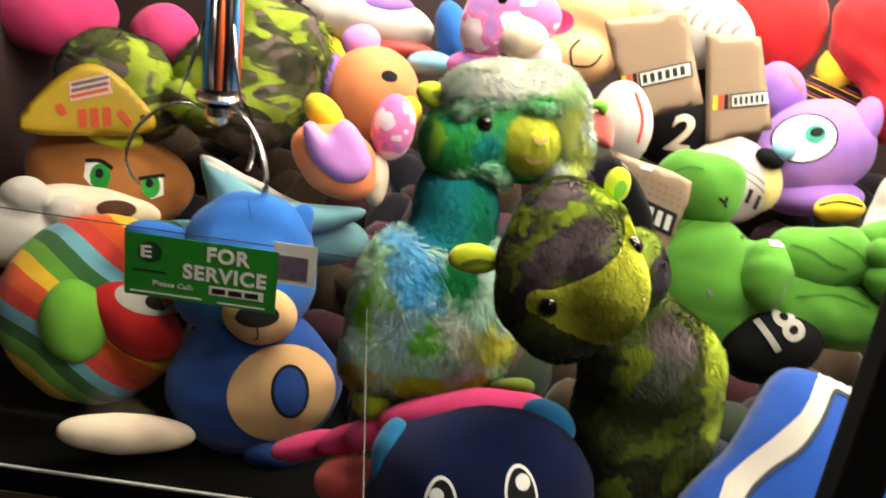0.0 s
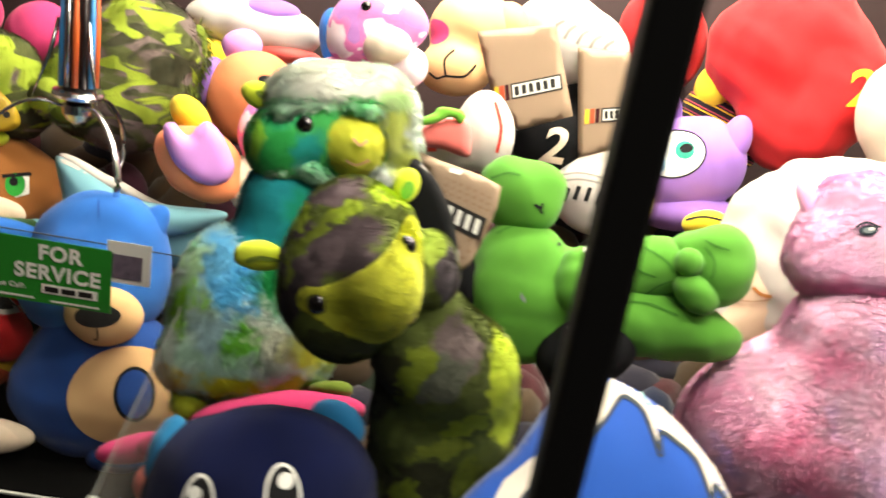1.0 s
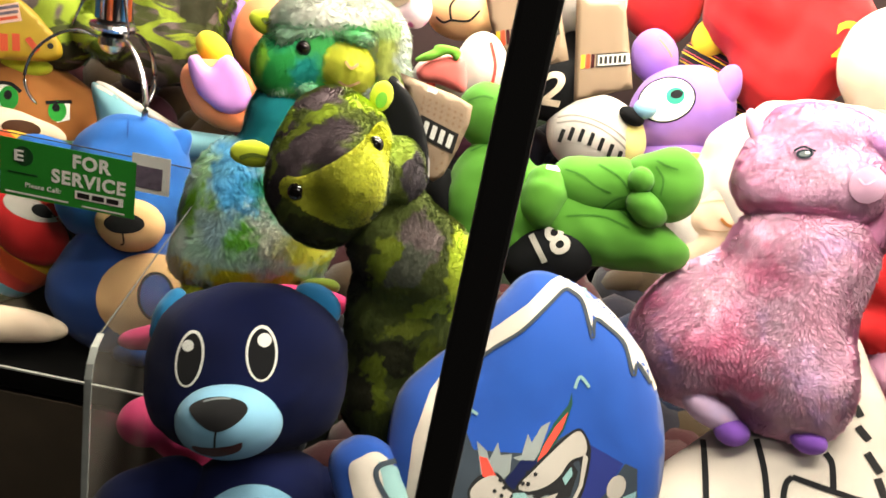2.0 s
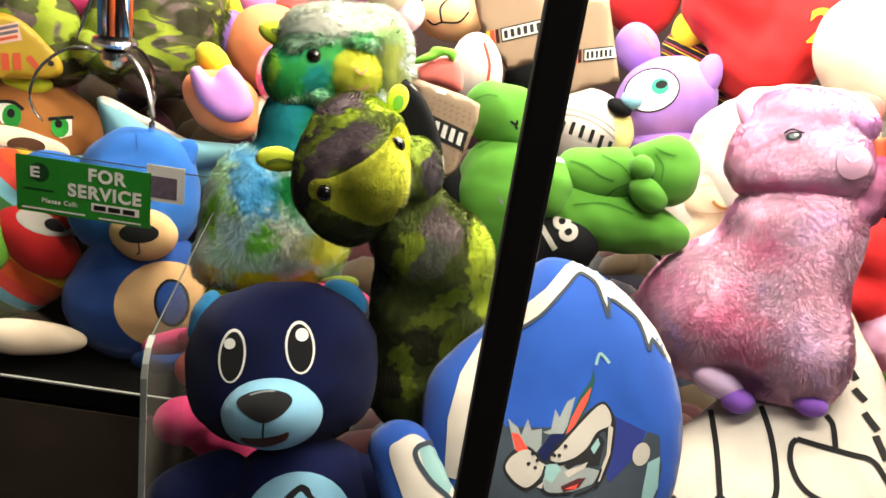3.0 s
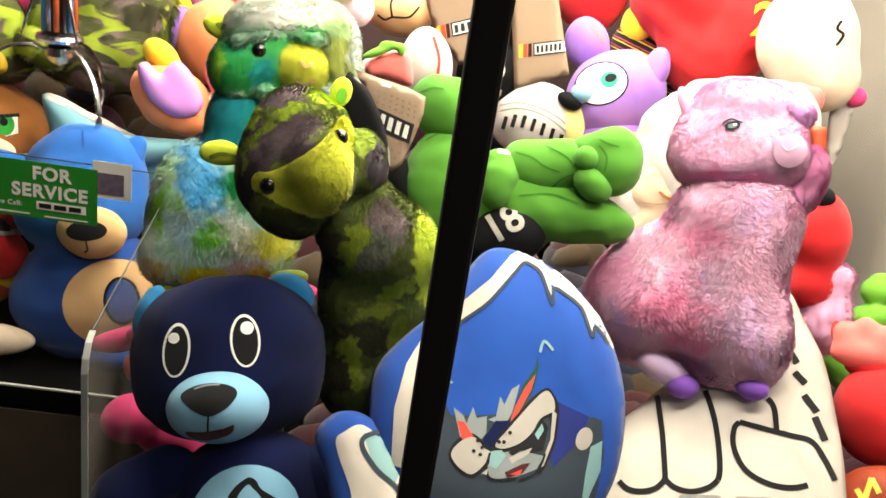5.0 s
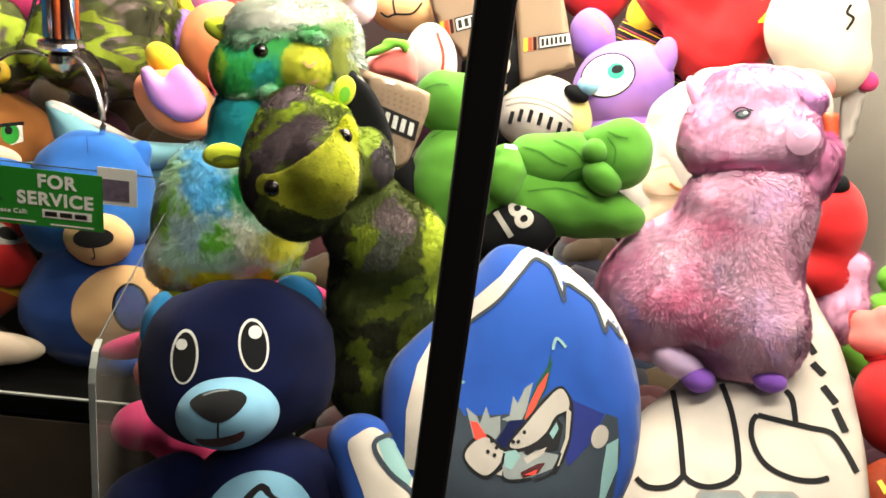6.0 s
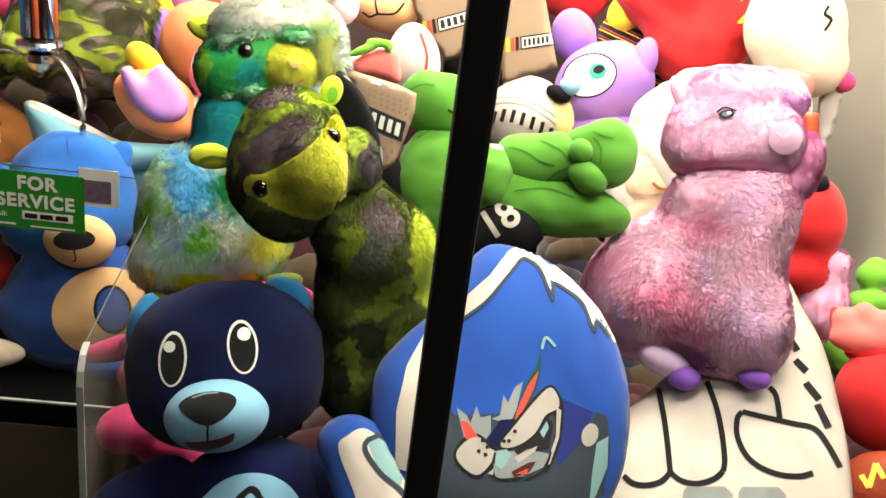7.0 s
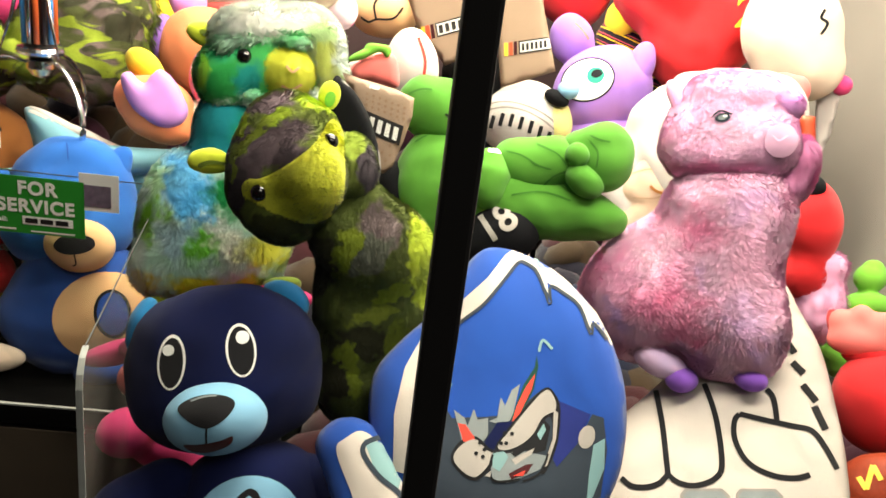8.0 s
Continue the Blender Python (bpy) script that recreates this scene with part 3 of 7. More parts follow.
RUST = fabric("rust_ball_vinyl", srgb(156, 62, 34), srgb(136, 50, 28), grain=300, sheen=0.0, rough=0.55)
LEAF = fabric("leaf_green_plush", srgb(130, 200, 70), srgb(104, 176, 50))
GREY = fabric("grey_plush", srgb(206, 200, 194), srgb(188, 180, 176))
EYE_GREEN = fabric("green_embroidery", srgb(40, 150, 60), srgb(60, 180, 70), grain=1400)
EYE_TEAL = fabric("teal_embroidery", srgb(60, 160, 140), srgb(40, 130, 112), grain=1400)
CARD = hard("kraft_card", srgb(158, 134, 112), 0.75, scale=60.0, bump=0.1)
CARD_TOP = hard("kraft_card_dark", srgb(140, 108, 82), 0.75, scale=60.0)
TAG_YELLOW = hard("yellow_card", srgb(190, 156, 34), 0.5, scale=60.0)
TAG_PINK = hard("pink_card_print", srgb(234, 190, 176), 0.5)
PRINT_RED = hard("red_card_print", srgb(214, 84, 50), 0.5)
PRINT_WHITE = hard("white_print", srgb(236, 236, 230), 0.5)
PRINT_BLACK = hard("black_print", srgb(28, 26, 26), 0.5)
PRINT_YELLOW = hard("yellow_print", srgb(244, 206, 60), 0.5)
STICKER = hard("green_sticker", srgb(42, 138, 44), 0.4, scale=80.0, vary=0.08)
STICKER_DARK = hard("dark_green_print", srgb(24, 70, 34), 0.4)
STICKER_GREY = hard("grey_photo_print", srgb(120, 108, 126), 0.4, scale=140.0, vary=0.5)
GLOSS_BLACK = hard("black_glass_eye", srgb(12, 10, 10), 0.06, coat=0.6)
GLINT = hard("white_thread", srgb(250, 250, 246), 0.5)
POST = hard("black_powder_coat", srgb(7, 5, 5), 0.85, scale=90.0, bump=0.15)
ACRYLIC = clear_sheet("clear_acrylic", (0.95, 0.955, 0.95, 1), 0.025)
# film share imitates a reflected veil and lightens what stands behind
HAZED = clear_sheet("hazed_acrylic", (0.95, 0.955, 0.95, 1), 0.025, 0.05)
CHROME = hard("polished_chrome", srgb(214, 214, 216), 0.26, 1.0, scale=40.0, bump=0.02)
CLAW_BLUE = hard("blue_label_print", srgb(70, 150, 220), 0.4)
CLAW_ORANGE = hard("orange_label_print", srgb(226, 104, 50), 0.4)
CLAW_DARK = hard("dark_motor_housing", srgb(58, 52, 54), 0.35, 0.6)
GLASS = clear_sheet("clear_glass", (0.97, 0.98, 0.975, 1), 0.02)
# same acrylic edge, its colour darkened so the lit top line looks faint
RIM_DIM = hard("dimmed_acrylic_edge", srgb(92, 94, 92), 0.7, scale=50.0, vary=0.3)
RIM = hard("polished_acrylic_edge", srgb(182, 186, 182), 0.35, scale=50.0, vary=0.3, coat=0.3)
# brown lift in this base colour imitates reflected haze over a dark panel
PANEL = hard("haze_brown_laminate", srgb(78, 68, 56), 0.6, scale=14.0, vary=0.35)
BACK_PANEL = hard("dark_brown_cabinet_back", srgb(62, 44, 46), 0.6, scale=8.0, vary=0.3)
SIDE_WALL = hard("grey_white_cabinet_side", srgb(158, 152, 144), 0.6, scale=6.0, vary=0.12)
CEILING = hard("white_cabinet_top", srgb(220, 220, 216), 0.6, scale=6.0)
DECK = hard("black_deck", srgb(5, 5, 5), 0.85, shine=0.08, scale=20.0, vary=0.3)
CARPET = fabric("dark_carpet", srgb(44, 40, 52), srgb(34, 32, 40), scale=3.0, grain=300)
ROOM_WALL = hard("dark_room_paint", srgb(52, 48, 54), 0.8, scale=3.0)
# darker green for painted crease shade and the head seam
FROG_CREASE_SEAM = fabric("green_crease_shade_and_seam", srgb(66, 126, 40), srgb(60, 116, 36))
PALE_YELLOW = fabric("pale_yellow_plush", srgb(240, 234, 160), srgb(232, 222, 140))
OLIVE = fabric("olive_lime_plush", srgb(118, 138, 44), srgb(98, 116, 36))
# white print darkened: the pillow's shade is put into its colour
DIM_WHITE = fabric("dim_white_print", srgb(178, 172, 166), srgb(162, 156, 150), grain=1200)
BROWN_DARK = fabric("dark_brown_embroidery", srgb(84, 52, 34), srgb(66, 40, 26), grain=1400)
RIB = fabric("grey_rib", srgb(150, 146, 142), srgb(132, 128, 124))

# ---- room and cabinet ----
FRONT_Y, DECK_Z = 0.385, 0.915
LEFT, RIGHT, BACK = -0.60, 0.95, 1.44
tagged(box("floor", (-3, -3, -0.05), (3, 2.6, 0), CARPET, bevel=0), "dark carpeted arcade floor", "floor", kind="structure")
for name, lo, hi in (("wall_south", (-3, -3.1, 0), (3, -3, 2.8)), ("wall_north", (-3, 2.6, 0), (3, 2.7, 2.8)), ("wall_west", (-3.1, -3, 0), (-3, 2.6, 2.8)), ("wall_east", (3, -3, 0), (3.1, 2.6, 2.8))):
    tagged(box(name, lo, hi, ROOM_WALL, bevel=0), "dark painted room wall", "wall", kind="structure")
tagged(box("ceiling", (-3, -3, 2.8), (3, 2.6, 2.9), ROOM_WALL, bevel=0), "dark room ceiling", "ceiling", kind="structure")

cabinet = tagged(new("prize_machine_cabinet"), "black prize crane cabinet with grey side wall and dark back", "claw machine")
box("plinth", (LEFT - 0.02, FRONT_Y - 0.02, 0), (RIGHT + 0.02, BACK + 0.02, 0.68), PANEL, cabinet)
box("deck", (0.012, FRONT_Y + 0.012, DECK_Z - 0.03), (RIGHT, BACK, DECK_Z), DECK, cabinet)
box("deck", (LEFT, 0.742, DECK_Z - 0.03), (0.009, BACK, DECK_Z), DECK, cabinet)
box("front_board", (LEFT - 0.02, FRONT_Y - 0.02, 0.683), (RIGHT + 0.02, FRONT_Y + 0.008, 0.90), PANEL, cabinet)
box("back_panel", (LEFT - 0.02, BACK + 0.003, 0.683), (RIGHT + 0.02, BACK + 0.02, 2.0), BACK_PANEL, cabinet)
box("side_panel", (LEFT - 0.02, FRONT_Y + 0.01, 0.683), (LEFT - 0.003, BACK, 2.0), BACK_PANEL, cabinet)
box("side_panel", (RIGHT + 0.003, FRONT_Y + 0.01, 0.683), (RIGHT + 0.02, BACK, 2.0), SIDE_WALL, cabinet, "grey-white side wall")
box("top_panel", (LEFT - 0.02, FRONT_Y - 0.02, 2.003), (RIGHT + 0.02, BACK + 0.02, 2.03), CEILING, cabinet)
box("front_header", (LEFT - 0.02, FRONT_Y - 0.02, 1.86), (RIGHT + 0.02, FRONT_Y + 0.008, 2.0), PANEL, cabinet)
box("post", (0.246, FRONT_Y - 0.012, 0.903), (0.269, FRONT_Y + 0.008, 1.857), POST, cabinet, "slim black upright", bevel=0.003)
for lo, hi in (((LEFT, FRONT_Y - 0.004, 0.903), (0.252, FRONT_Y, 1.857)), ((0.263, FRONT_Y - 0.004, 0.903), (RIGHT, FRONT_Y, 1.857))):
    pane = box("glass_pane", lo, hi, GLASS, cabinet, "clear front glass", bevel=0)
    pane.visible_shadow = False

# the prize chute: a clear screen at its right and one behind, open to the front
chute = tagged(new("prize_chute"), "clear acrylic prize chute screens with polished pale edges", "chute")
chute.location = (0.0, 0.57, 0.683)


def chute_sheet(name, a, b, z0, za, zb, cut, mat, thick=0.004):
    """An upright sheet from a to b in plan, its top rising from za to zb, the near top corner cut off by cut; with pale edges."""
    a, b, base = Vector((*a, 0)), Vector((*b, 0)), chute.location
    d = (b - a).normalized()
    n = Vector((-d.y, d.x, 0)) * thick / 2
    prof = [(a, z0), (a, za - cut), (a + d * cut * 0.15, za - cut * 0.55), (a + d * cut * 0.5, za - cut * 0.15), (a + d * cut, za), (b, zb), (b, z0)]
    bm = bmesh.new()
    rows = [[bm.verts.new(p + n * s + Vector((0, 0, z)) - base) for p, z in prof] for s in (1, -1)]
    bm.faces.new(rows[0])
    bm.faces.new(rows[1][::-1])
    sheet = part(name, bm, mat, chute)
    sheet.visible_shadow = False
    for i in range(5):
        bm = bmesh.new()
        (p, zp), (q, zq) = prof[i], prof[i + 1]
        ring = []
        for pt, z in ((p, zp), (q, zq)):
            ring.append([bm.verts.new(pt + n * s * (1.05 if i < 4 else 0.18) + off + Vector((0, 0, z)) - base) for s, off in ((1, Vector((0, 0, 0))), (-1, Vector((0, 0, 0))), (-1, -d * 0.0015 - Vector((0, 0, -0.0012)) * (i > 3)), (1, -d * 0.0015 - Vector((0, 0, -0.0012)) * (i > 3)))])
        for k in range(4):
            bm.faces.new((ring[0][k], ring[0][(k + 1) % 4], ring[1][(k + 1) % 4], ring[1][k]))
        bm.faces.new(ring[0][::-1])
        bm.faces.new(ring[1])
        bmesh.ops.recalc_face_normals(bm, faces=bm.faces[:])
        part("edge", bm, RIM if i < 4 and cut > 0.01 else RIM_DIM, sheet, "pale polished edge" if i < 4 and cut > 0.01 else "")
    return sheet


chute_sheet("side_screen", (0.021, 0.400), (-0.0255, 0.775), 0.69, 1.172, 1.178, 0.022, HAZED, 0.0042)
chute_sheet("rear_screen", (-0.0275, 0.782), (LEFT, 0.782), 0.92, 1.1765, 1.1765, 0.001, ACRYLIC, 0.0025)
ledge = box("ledge_strip", (LEFT, -0.001 + 0.733 - 0.57, DECK_Z - 0.683 + 0.001), (0.0, 0.7355 - 0.57, DECK_Z - 0.683 + 0.003), RIM, chute, "thin bright edge strip", bevel=0)
box("chute_lining", (LEFT, 0.739 - 0.57, 0.003), (0.008, 0.7405 - 0.57, DECK_Z - 0.683 - 0.034), PANEL, chute, bevel=0)
box("chute_lip", (LEFT, 0.60 - 0.57, 0.06), (0.0, 0.606 - 0.57, 0.064), RIM, chute, bevel=0)

# the service notice stuck on the rear screen
SY = 0.7325


def flat_sheet(name, x0, z0, x1, z1, y, mat, parent, thick=0.0006, label=""):
    return box(name, (x0, y - thick, z0), (x1, y, z1), mat, parent, label, bevel=0)


def flat_words(name, words, x, z, height, y, mat, parent, bold=0.05):
    data = bpy.data.curves.new(name, "FONT")
    data.body, data.size, data.align_x, data.align_y, data.offset, data.extrude = words, height * 1.4, "CENTER", "CENTER", height * bold, 0.0002
    data.space_character = 1.12
    tmp = new(name, data)
    me = bpy.data.meshes.new_from_object(tmp.evaluated_get(bpy.context.evaluated_depsgraph_get()))
    bpy.data.objects.remove(tmp)
    me.materials.clear()
    me.materials.append(mat)
    ob = new(name, me)
    ob.matrix_world = pose(x, y, z, 90, 0, 0)
    ob.parent = parent
    ob.matrix_parent_inverse = parent.matrix_world.inverted()
    return ob


notice = tagged(new("service_notice"), "green and white service sticker on the clear screen", "sticker")
notice.location = (-0.167, SY, 1.126)
bpy.context.view_layer.update()


def on_notice(name, x0, z0, x1, z1, level, mat, label=""):
    return flat_sheet(name, x0 + 0.167, z0 - 1.126, x1 + 0.167, z1 - 1.126, -0.0004 * level, mat, notice, label=label)


on_notice("backing", -0.238, 1.126, -0.095, 1.188, 0, STICKER)
flat_words("words", "FOR", -0.142, 1.1755, 0.0140, SY - 0.0013, PRINT_WHITE, notice)
flat_words("words", "SERVICE", -0.144, 1.1560, 0.0140, SY - 0.0013, PRINT_WHITE, notice)
flat_words("words", "Please Call:", -0.192, 1.1405, 0.0052, SY - 0.0013, PRINT_WHITE, notice, 0.02)
on_notice("number_field", -0.158, 1.1365, -0.107, 1.1455, 2, PRINT_WHITE)
for k in range(3):
    on_notice("bar", -0.155 + k * 0.0155, 1.1385, -0.1425 + k * 0.0155, 1.1435, 3.5, PRINT_BLACK)
on_notice("bar", -0.232, 1.1295, -0.165, 1.1312, 2, PRINT_WHITE)
on_notice("bar", -0.150, 1.1285, -0.105, 1.1300, 2, PRINT_WHITE)
on_notice("bar", -0.229, 1.1515, -0.198, 1.1530, 2, STICKER_DARK)
bm = bmesh.new()
bmesh.ops.create_cone(bm, cap_ends=True, segments=28, radius1=0.0105, radius2=0.0105, depth=0.0004, matrix=pose(-0.213 + 0.167, -0.0008, 1.1710 - 1.126, 90))
part("emblem", bm, STICKER_DARK, notice, "dark round emblem")
on_notice("emblem_bar", -0.222, 1.1655, -0.219, 1.1770, 4, PRINT_WHITE)
for k in range(3):
    on_notice("emblem_bar", -0.2188, 1.1655 + k * 0.0048, -0.2125, 1.1677 + k * 0.0048, 4, PRINT_WHITE)

label_card = tagged(new("small_white_sticker"), "small white square sticker with a dark printed panel", "sticker")
label_card.location = (-0.08, SY + 0.0003, 1.158)
flat_sheet("paper", -0.020, 0, 0.020, 0.040, 0, PRINT_WHITE, label_card)
flat_sheet("panel", -0.0145, 0.005, 0.0125, 0.028, -0.0010, STICKER_GREY, label_card)
notice.location, notice.scale = (-0.1880, 0.7785, 1.1075), (1.055, 1.055, 1.055)
label_card.location, label_card.scale = (-0.0962, 0.7788, 1.1413), (1.055, 1.055, 1.055)

# the crane claw, let down over the heap
def rod(name, points, radius, mat, parent, label="", flat=1.0, sides=10):
    """A bent bar along points; flat narrows it across its bend."""
    line, bm, rings = [Vector(p) for p in points], bmesh.new(), []
    for i, p in enumerate(line):
        d = (line[min(i + 1, len(line) - 1)] - line[max(i - 1, 0)]).normalized()
        side = d.cross(Vector((0, 0, 1)))
        side = side.normalized() if side.length > 1e-4 else Vector((1, 0, 0))
        over = side.cross(d)
        thin = radius * (0.45 if i == len(line) - 1 else 1.0)
        rings.append([bm.verts.new(p + side * math.cos(q) * thin + over * math.sin(q) * thin * flat) for q in [6.28319 * k / sides for k in range(sides)]])
    for a, b in zip(rings, rings[1:]):
        for k in range(sides):
            bm.faces.new((a[k], a[(k + 1) % sides], b[(k + 1) % sides], b[k]))
    bm.faces.new(rings[0][::-1])
    bm.faces.new(rings[-1])
    bmesh.ops.recalc_face_normals(bm, faces=bm.faces[:])
    return part(name, bm, mat, parent, label, True)


def turned(name, profile, mat, parent, label="", sides=28):
    """A turned piece about the upright axis: (radius, height) from its foot to its top."""
    bm, rings = bmesh.new(), []
    for radius, z in profile:
        rings.append([bm.verts.new((radius * math.cos(q), radius * math.sin(q), z)) for q in [6.28319 * k / sides for k in range(sides)]])
    for a, b in zip(rings, rings[1:]):
        for k in range(sides):
            bm.faces.new((a[k], a[(k + 1) % sides], b[(k + 1) % sides], b[k]))
    bm.faces.new(rings[0][::-1])
    bm.faces.new(rings[-1])
    return part(name, bm, mat, parent, label)


claw = tagged(new("crane_claw"), "chrome crane claw with curved prongs and a striped motor housing", "claw")
claw.location = (-0.233, 0.974, 1.258)
turned("hub", [(0.006, -0.016), (0.012, -0.012), (0.017, -0.004), (0.017, 0.006), (0.010, 0.010)], CHROME, claw)
turned("collar", [(0.020, 0.012), (0.027, 0.014), (0.029, 0.018), (0.027, 0.022), (0.020, 0.024)], CHROME, claw, "chrome collar ring")
housing = turned("motor_housing", [(0.014, 0.010), (0.019, 0.014), (0.019, 0.150), (0.016, 0.156)], CLAW_DARK, claw)
for k, mat in enumerate((CLAW_BLUE, CHROME, CLAW_ORANGE, CLAW_DARK, CLAW_BLUE, CLAW_ORANGE)):
    a = radians(-130 + k * 26)
    rod("stripe", [(0.0192 * math.cos(a), 0.0192 * math.sin(a), z) for z in (0.028, 0.09, 0.148)], 0.0038, mat, housing)
turned("cap", [(0.020, 0.156), (0.024, 0.160), (0.024, 0.186), (0.010, 0.196)], CHROME, claw)
rod("cable", [(0, 0, 0.19), (0.002, 0, 0.45), (0, 0, 0.742)], 0.0025, CLAW_DARK, claw)
for turn in (200, 318, 80):
    ca, sa = math.cos(radians(turn)), math.sin(radians(turn))
    bend = smooth_loop([(0.014, 0.002), (0.040, 0.008), (0.066, -0.002), (0.090, -0.026), (0.100, -0.056), (0.096, -0.078), (0.086, -0.092)], False, 4)
    prong = rod("prong", [(u.x * ca, u.x * sa, u.y) for u in bend], 0.0042, CHROME, claw, "curved chrome prong", 0.5)
    rod("link", [(0.021 * ca, 0.021 * sa, 0.100), (0.030 * ca, 0.030 * sa, 0.060), (0.046 * ca, 0.046 * sa, 0.014)], 0.0024, CHROME, prong)

# made-up filler lumps under the toys, coloured dark so gaps look shaded
def heap_top(x, y):
    rise = np.interp(y, [0.39, 0.5, 0.7, 0.9, 1.1, 1.3, 1.5], [0.925, 0.93, 0.97, 1.05, 1.15, 1.24, 1.28])
    return rise if x > 0.02 else np.interp(y, [0.74, 0.85, 1.0, 1.2, 1.5], [0.92, 0.94, 1.06, 1.16, 1.26])


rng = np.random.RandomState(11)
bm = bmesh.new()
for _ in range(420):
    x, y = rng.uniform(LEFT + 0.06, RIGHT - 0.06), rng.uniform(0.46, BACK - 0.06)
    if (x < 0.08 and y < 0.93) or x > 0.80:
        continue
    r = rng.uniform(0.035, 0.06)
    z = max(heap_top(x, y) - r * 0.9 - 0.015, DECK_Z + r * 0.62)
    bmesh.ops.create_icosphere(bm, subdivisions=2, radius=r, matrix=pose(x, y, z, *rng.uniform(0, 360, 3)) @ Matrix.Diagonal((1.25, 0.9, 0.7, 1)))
heap_mat, nodes, links, bsdf = graph("gap_shade_plush")
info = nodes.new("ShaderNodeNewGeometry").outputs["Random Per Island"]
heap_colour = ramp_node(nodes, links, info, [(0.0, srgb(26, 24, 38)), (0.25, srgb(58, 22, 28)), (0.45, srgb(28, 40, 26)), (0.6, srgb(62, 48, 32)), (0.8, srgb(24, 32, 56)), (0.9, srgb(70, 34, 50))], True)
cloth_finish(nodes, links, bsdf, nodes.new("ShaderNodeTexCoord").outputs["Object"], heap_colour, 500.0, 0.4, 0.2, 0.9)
heap = part("filler_heap", bm, heap_mat, None, "", True)
tagged(heap, "made-up filler heap of plush lumps, coloured dark as shaded gaps", "plush toys", kind="stuff")

# ---- toys ----
# toys are placed, turned and sized from pixel positions to fit the camera's view
toy = plush("plush_bear", (0.1307, 0.4073, 0.9106), (-30.1, -3.7, 13.1), (0, -0.7345, 0.2341), "navy plush bear with light blue muzzle, seated by the front glass", size=0.988)
body = skin("body", toy, [(0.0237, 0.0073, 0.0852, 0.0739, 0.0537, 0.0813, 0), (0.0213, 0.0024, 0.1282, 0.0587, 0.0463, 0.044, 0)], NAVY, 0.0122, 0.006, 0.0009, seed=1)
arm = skin("arm", toy, [(-0.0721, -0.0146, 0.1312, 0.0335, 0.0244, 0.0229, 20), (-0.0439, -0.0049, 0.1419, 0.0242, 0.0219, 0.0218, 0)], NAVY, 0.0122, 0.0031, 0.0009, seed=2)
arm = skin("arm", toy, [(0.088, -0.0049, 0.1068, 0.0291, 0.0244, 0.0242, -35), (0.0645, 0, 0.131, 0.0244, 0.0244, 0.0244, 0)], NAVY, 0.0122, 0.0035, 0.0009, seed=3)
leg = skin("leg", toy, [(-0.0329, -0.0293, 0.0401, 0.0351, 0.039, 0.0281, 20)], NAVY, 0.0122, 0.004, 0.0009, seed=4)
leg = skin("leg", toy, [(0.0883, -0.0293, 0.0281, 0.0351, 0.039, 0.0281, -20)], NAVY, 0.0122, 0.004, 0.0009, seed=5)
head = skin("head", toy, [(0.0024, 0, 0.2365, 0.081, 0.061, 0.0644, 0), (-0.0014, -0.0024, 0.2102, 0.0729, 0.0576, 0.0476, 0), (0.0048, 0, 0.2632, 0.0634, 0.0488, 0.0341, 0)], NAVY, 0.0146, 0.0049, 0.0016, seed=6)
ear = skin("ear", toy, [(-0.0614, 0.0024, 0.2741, 0.0098, 0.0137, 0.0225, -22)], TEAL_EAR, 0.0122, 0.0028, 0.0009, seed=7)
ear = skin("ear", toy, [(0.0573, 0.0049, 0.289, 0.0226, 0.0127, 0.0152, -38)], TEAL_EAR, 0.0122, 0.0028, 0.0009, seed=8)
muzzle = skin("muzzle", toy, [(-0.0053, -0.0463, 0.1947, 0.0393, 0.039, 0.0292, 0)], SKY, 0.0122, 0.0042, 0.0004, seed=9)
patch("belly", body, oval(0.0164, 0.101, 0.0449, 0.041, 0), SKY, 0.000624, label="light blue belly patch")
patch("crest", body, round_poly((0.0014, 0.1157), (0.0165, 0.1307), (0.025, 0.1284), (0.0288, 0.1212), (0.045, 0.1062), (0.0305, 0.0816), (0.0023, 0.088)), INK, 0.000904)
patch("crest_inlay", body, round_poly((0.0094, 0.1153), (0.0174, 0.1251), (0.0222, 0.122), (0.0307, 0.1094), (0.0235, 0.0959), (0.0094, 0.0991)), SKY, 0.001184)
patch("nose", muzzle, round_poly((-0.0353, 0.2003), (-0.0269, 0.2076), (-0.0095, 0.2103), (0.0062, 0.2065), (0.01, 0.1991), (0.0009, 0.1885), (-0.0128, 0.1829), (-0.0259, 0.1886)), INK, 0.000624)
patch("nose_stitch", muzzle, stroke(0.0015, (-0.0246, 0.2061), (-0.0142, 0.2086), (-0.0038, 0.2087)), DIM_SILVER, 0.00082)
patch("mouth", muzzle, stroke(0.0017, (-0.0132, 0.1829), (-0.0137, 0.1772), (-0.0137, 0.1706)), INK, 0.00068)
patch("mouth", muzzle, round_poly((-0.0314, 0.1724), (-0.0221, 0.1715), (-0.0127, 0.1715), (-0.0014, 0.173), (0.0071, 0.1754), (0.0043, 0.1685), (-0.0118, 0.1645), (-0.0258, 0.167)), DEEP_RED, 0.001072)
patch("eye_rim", head, oval(-0.0389, 0.2399, 0.0112, 0.0229, -5), GLINT, 0.000624)
patch("eye", head, oval(-0.0389, 0.2394, 0.0093, 0.0207, -5), INK, 0.000848)
patch("eye_glint", head, oval(-0.0408, 0.25, 0.0046, 0.0046, 0), GLINT, 0.001072)
patch("eye_rim", head, oval(0.0173, 0.2458, 0.0127, 0.0229, 3), GLINT, 0.000624)
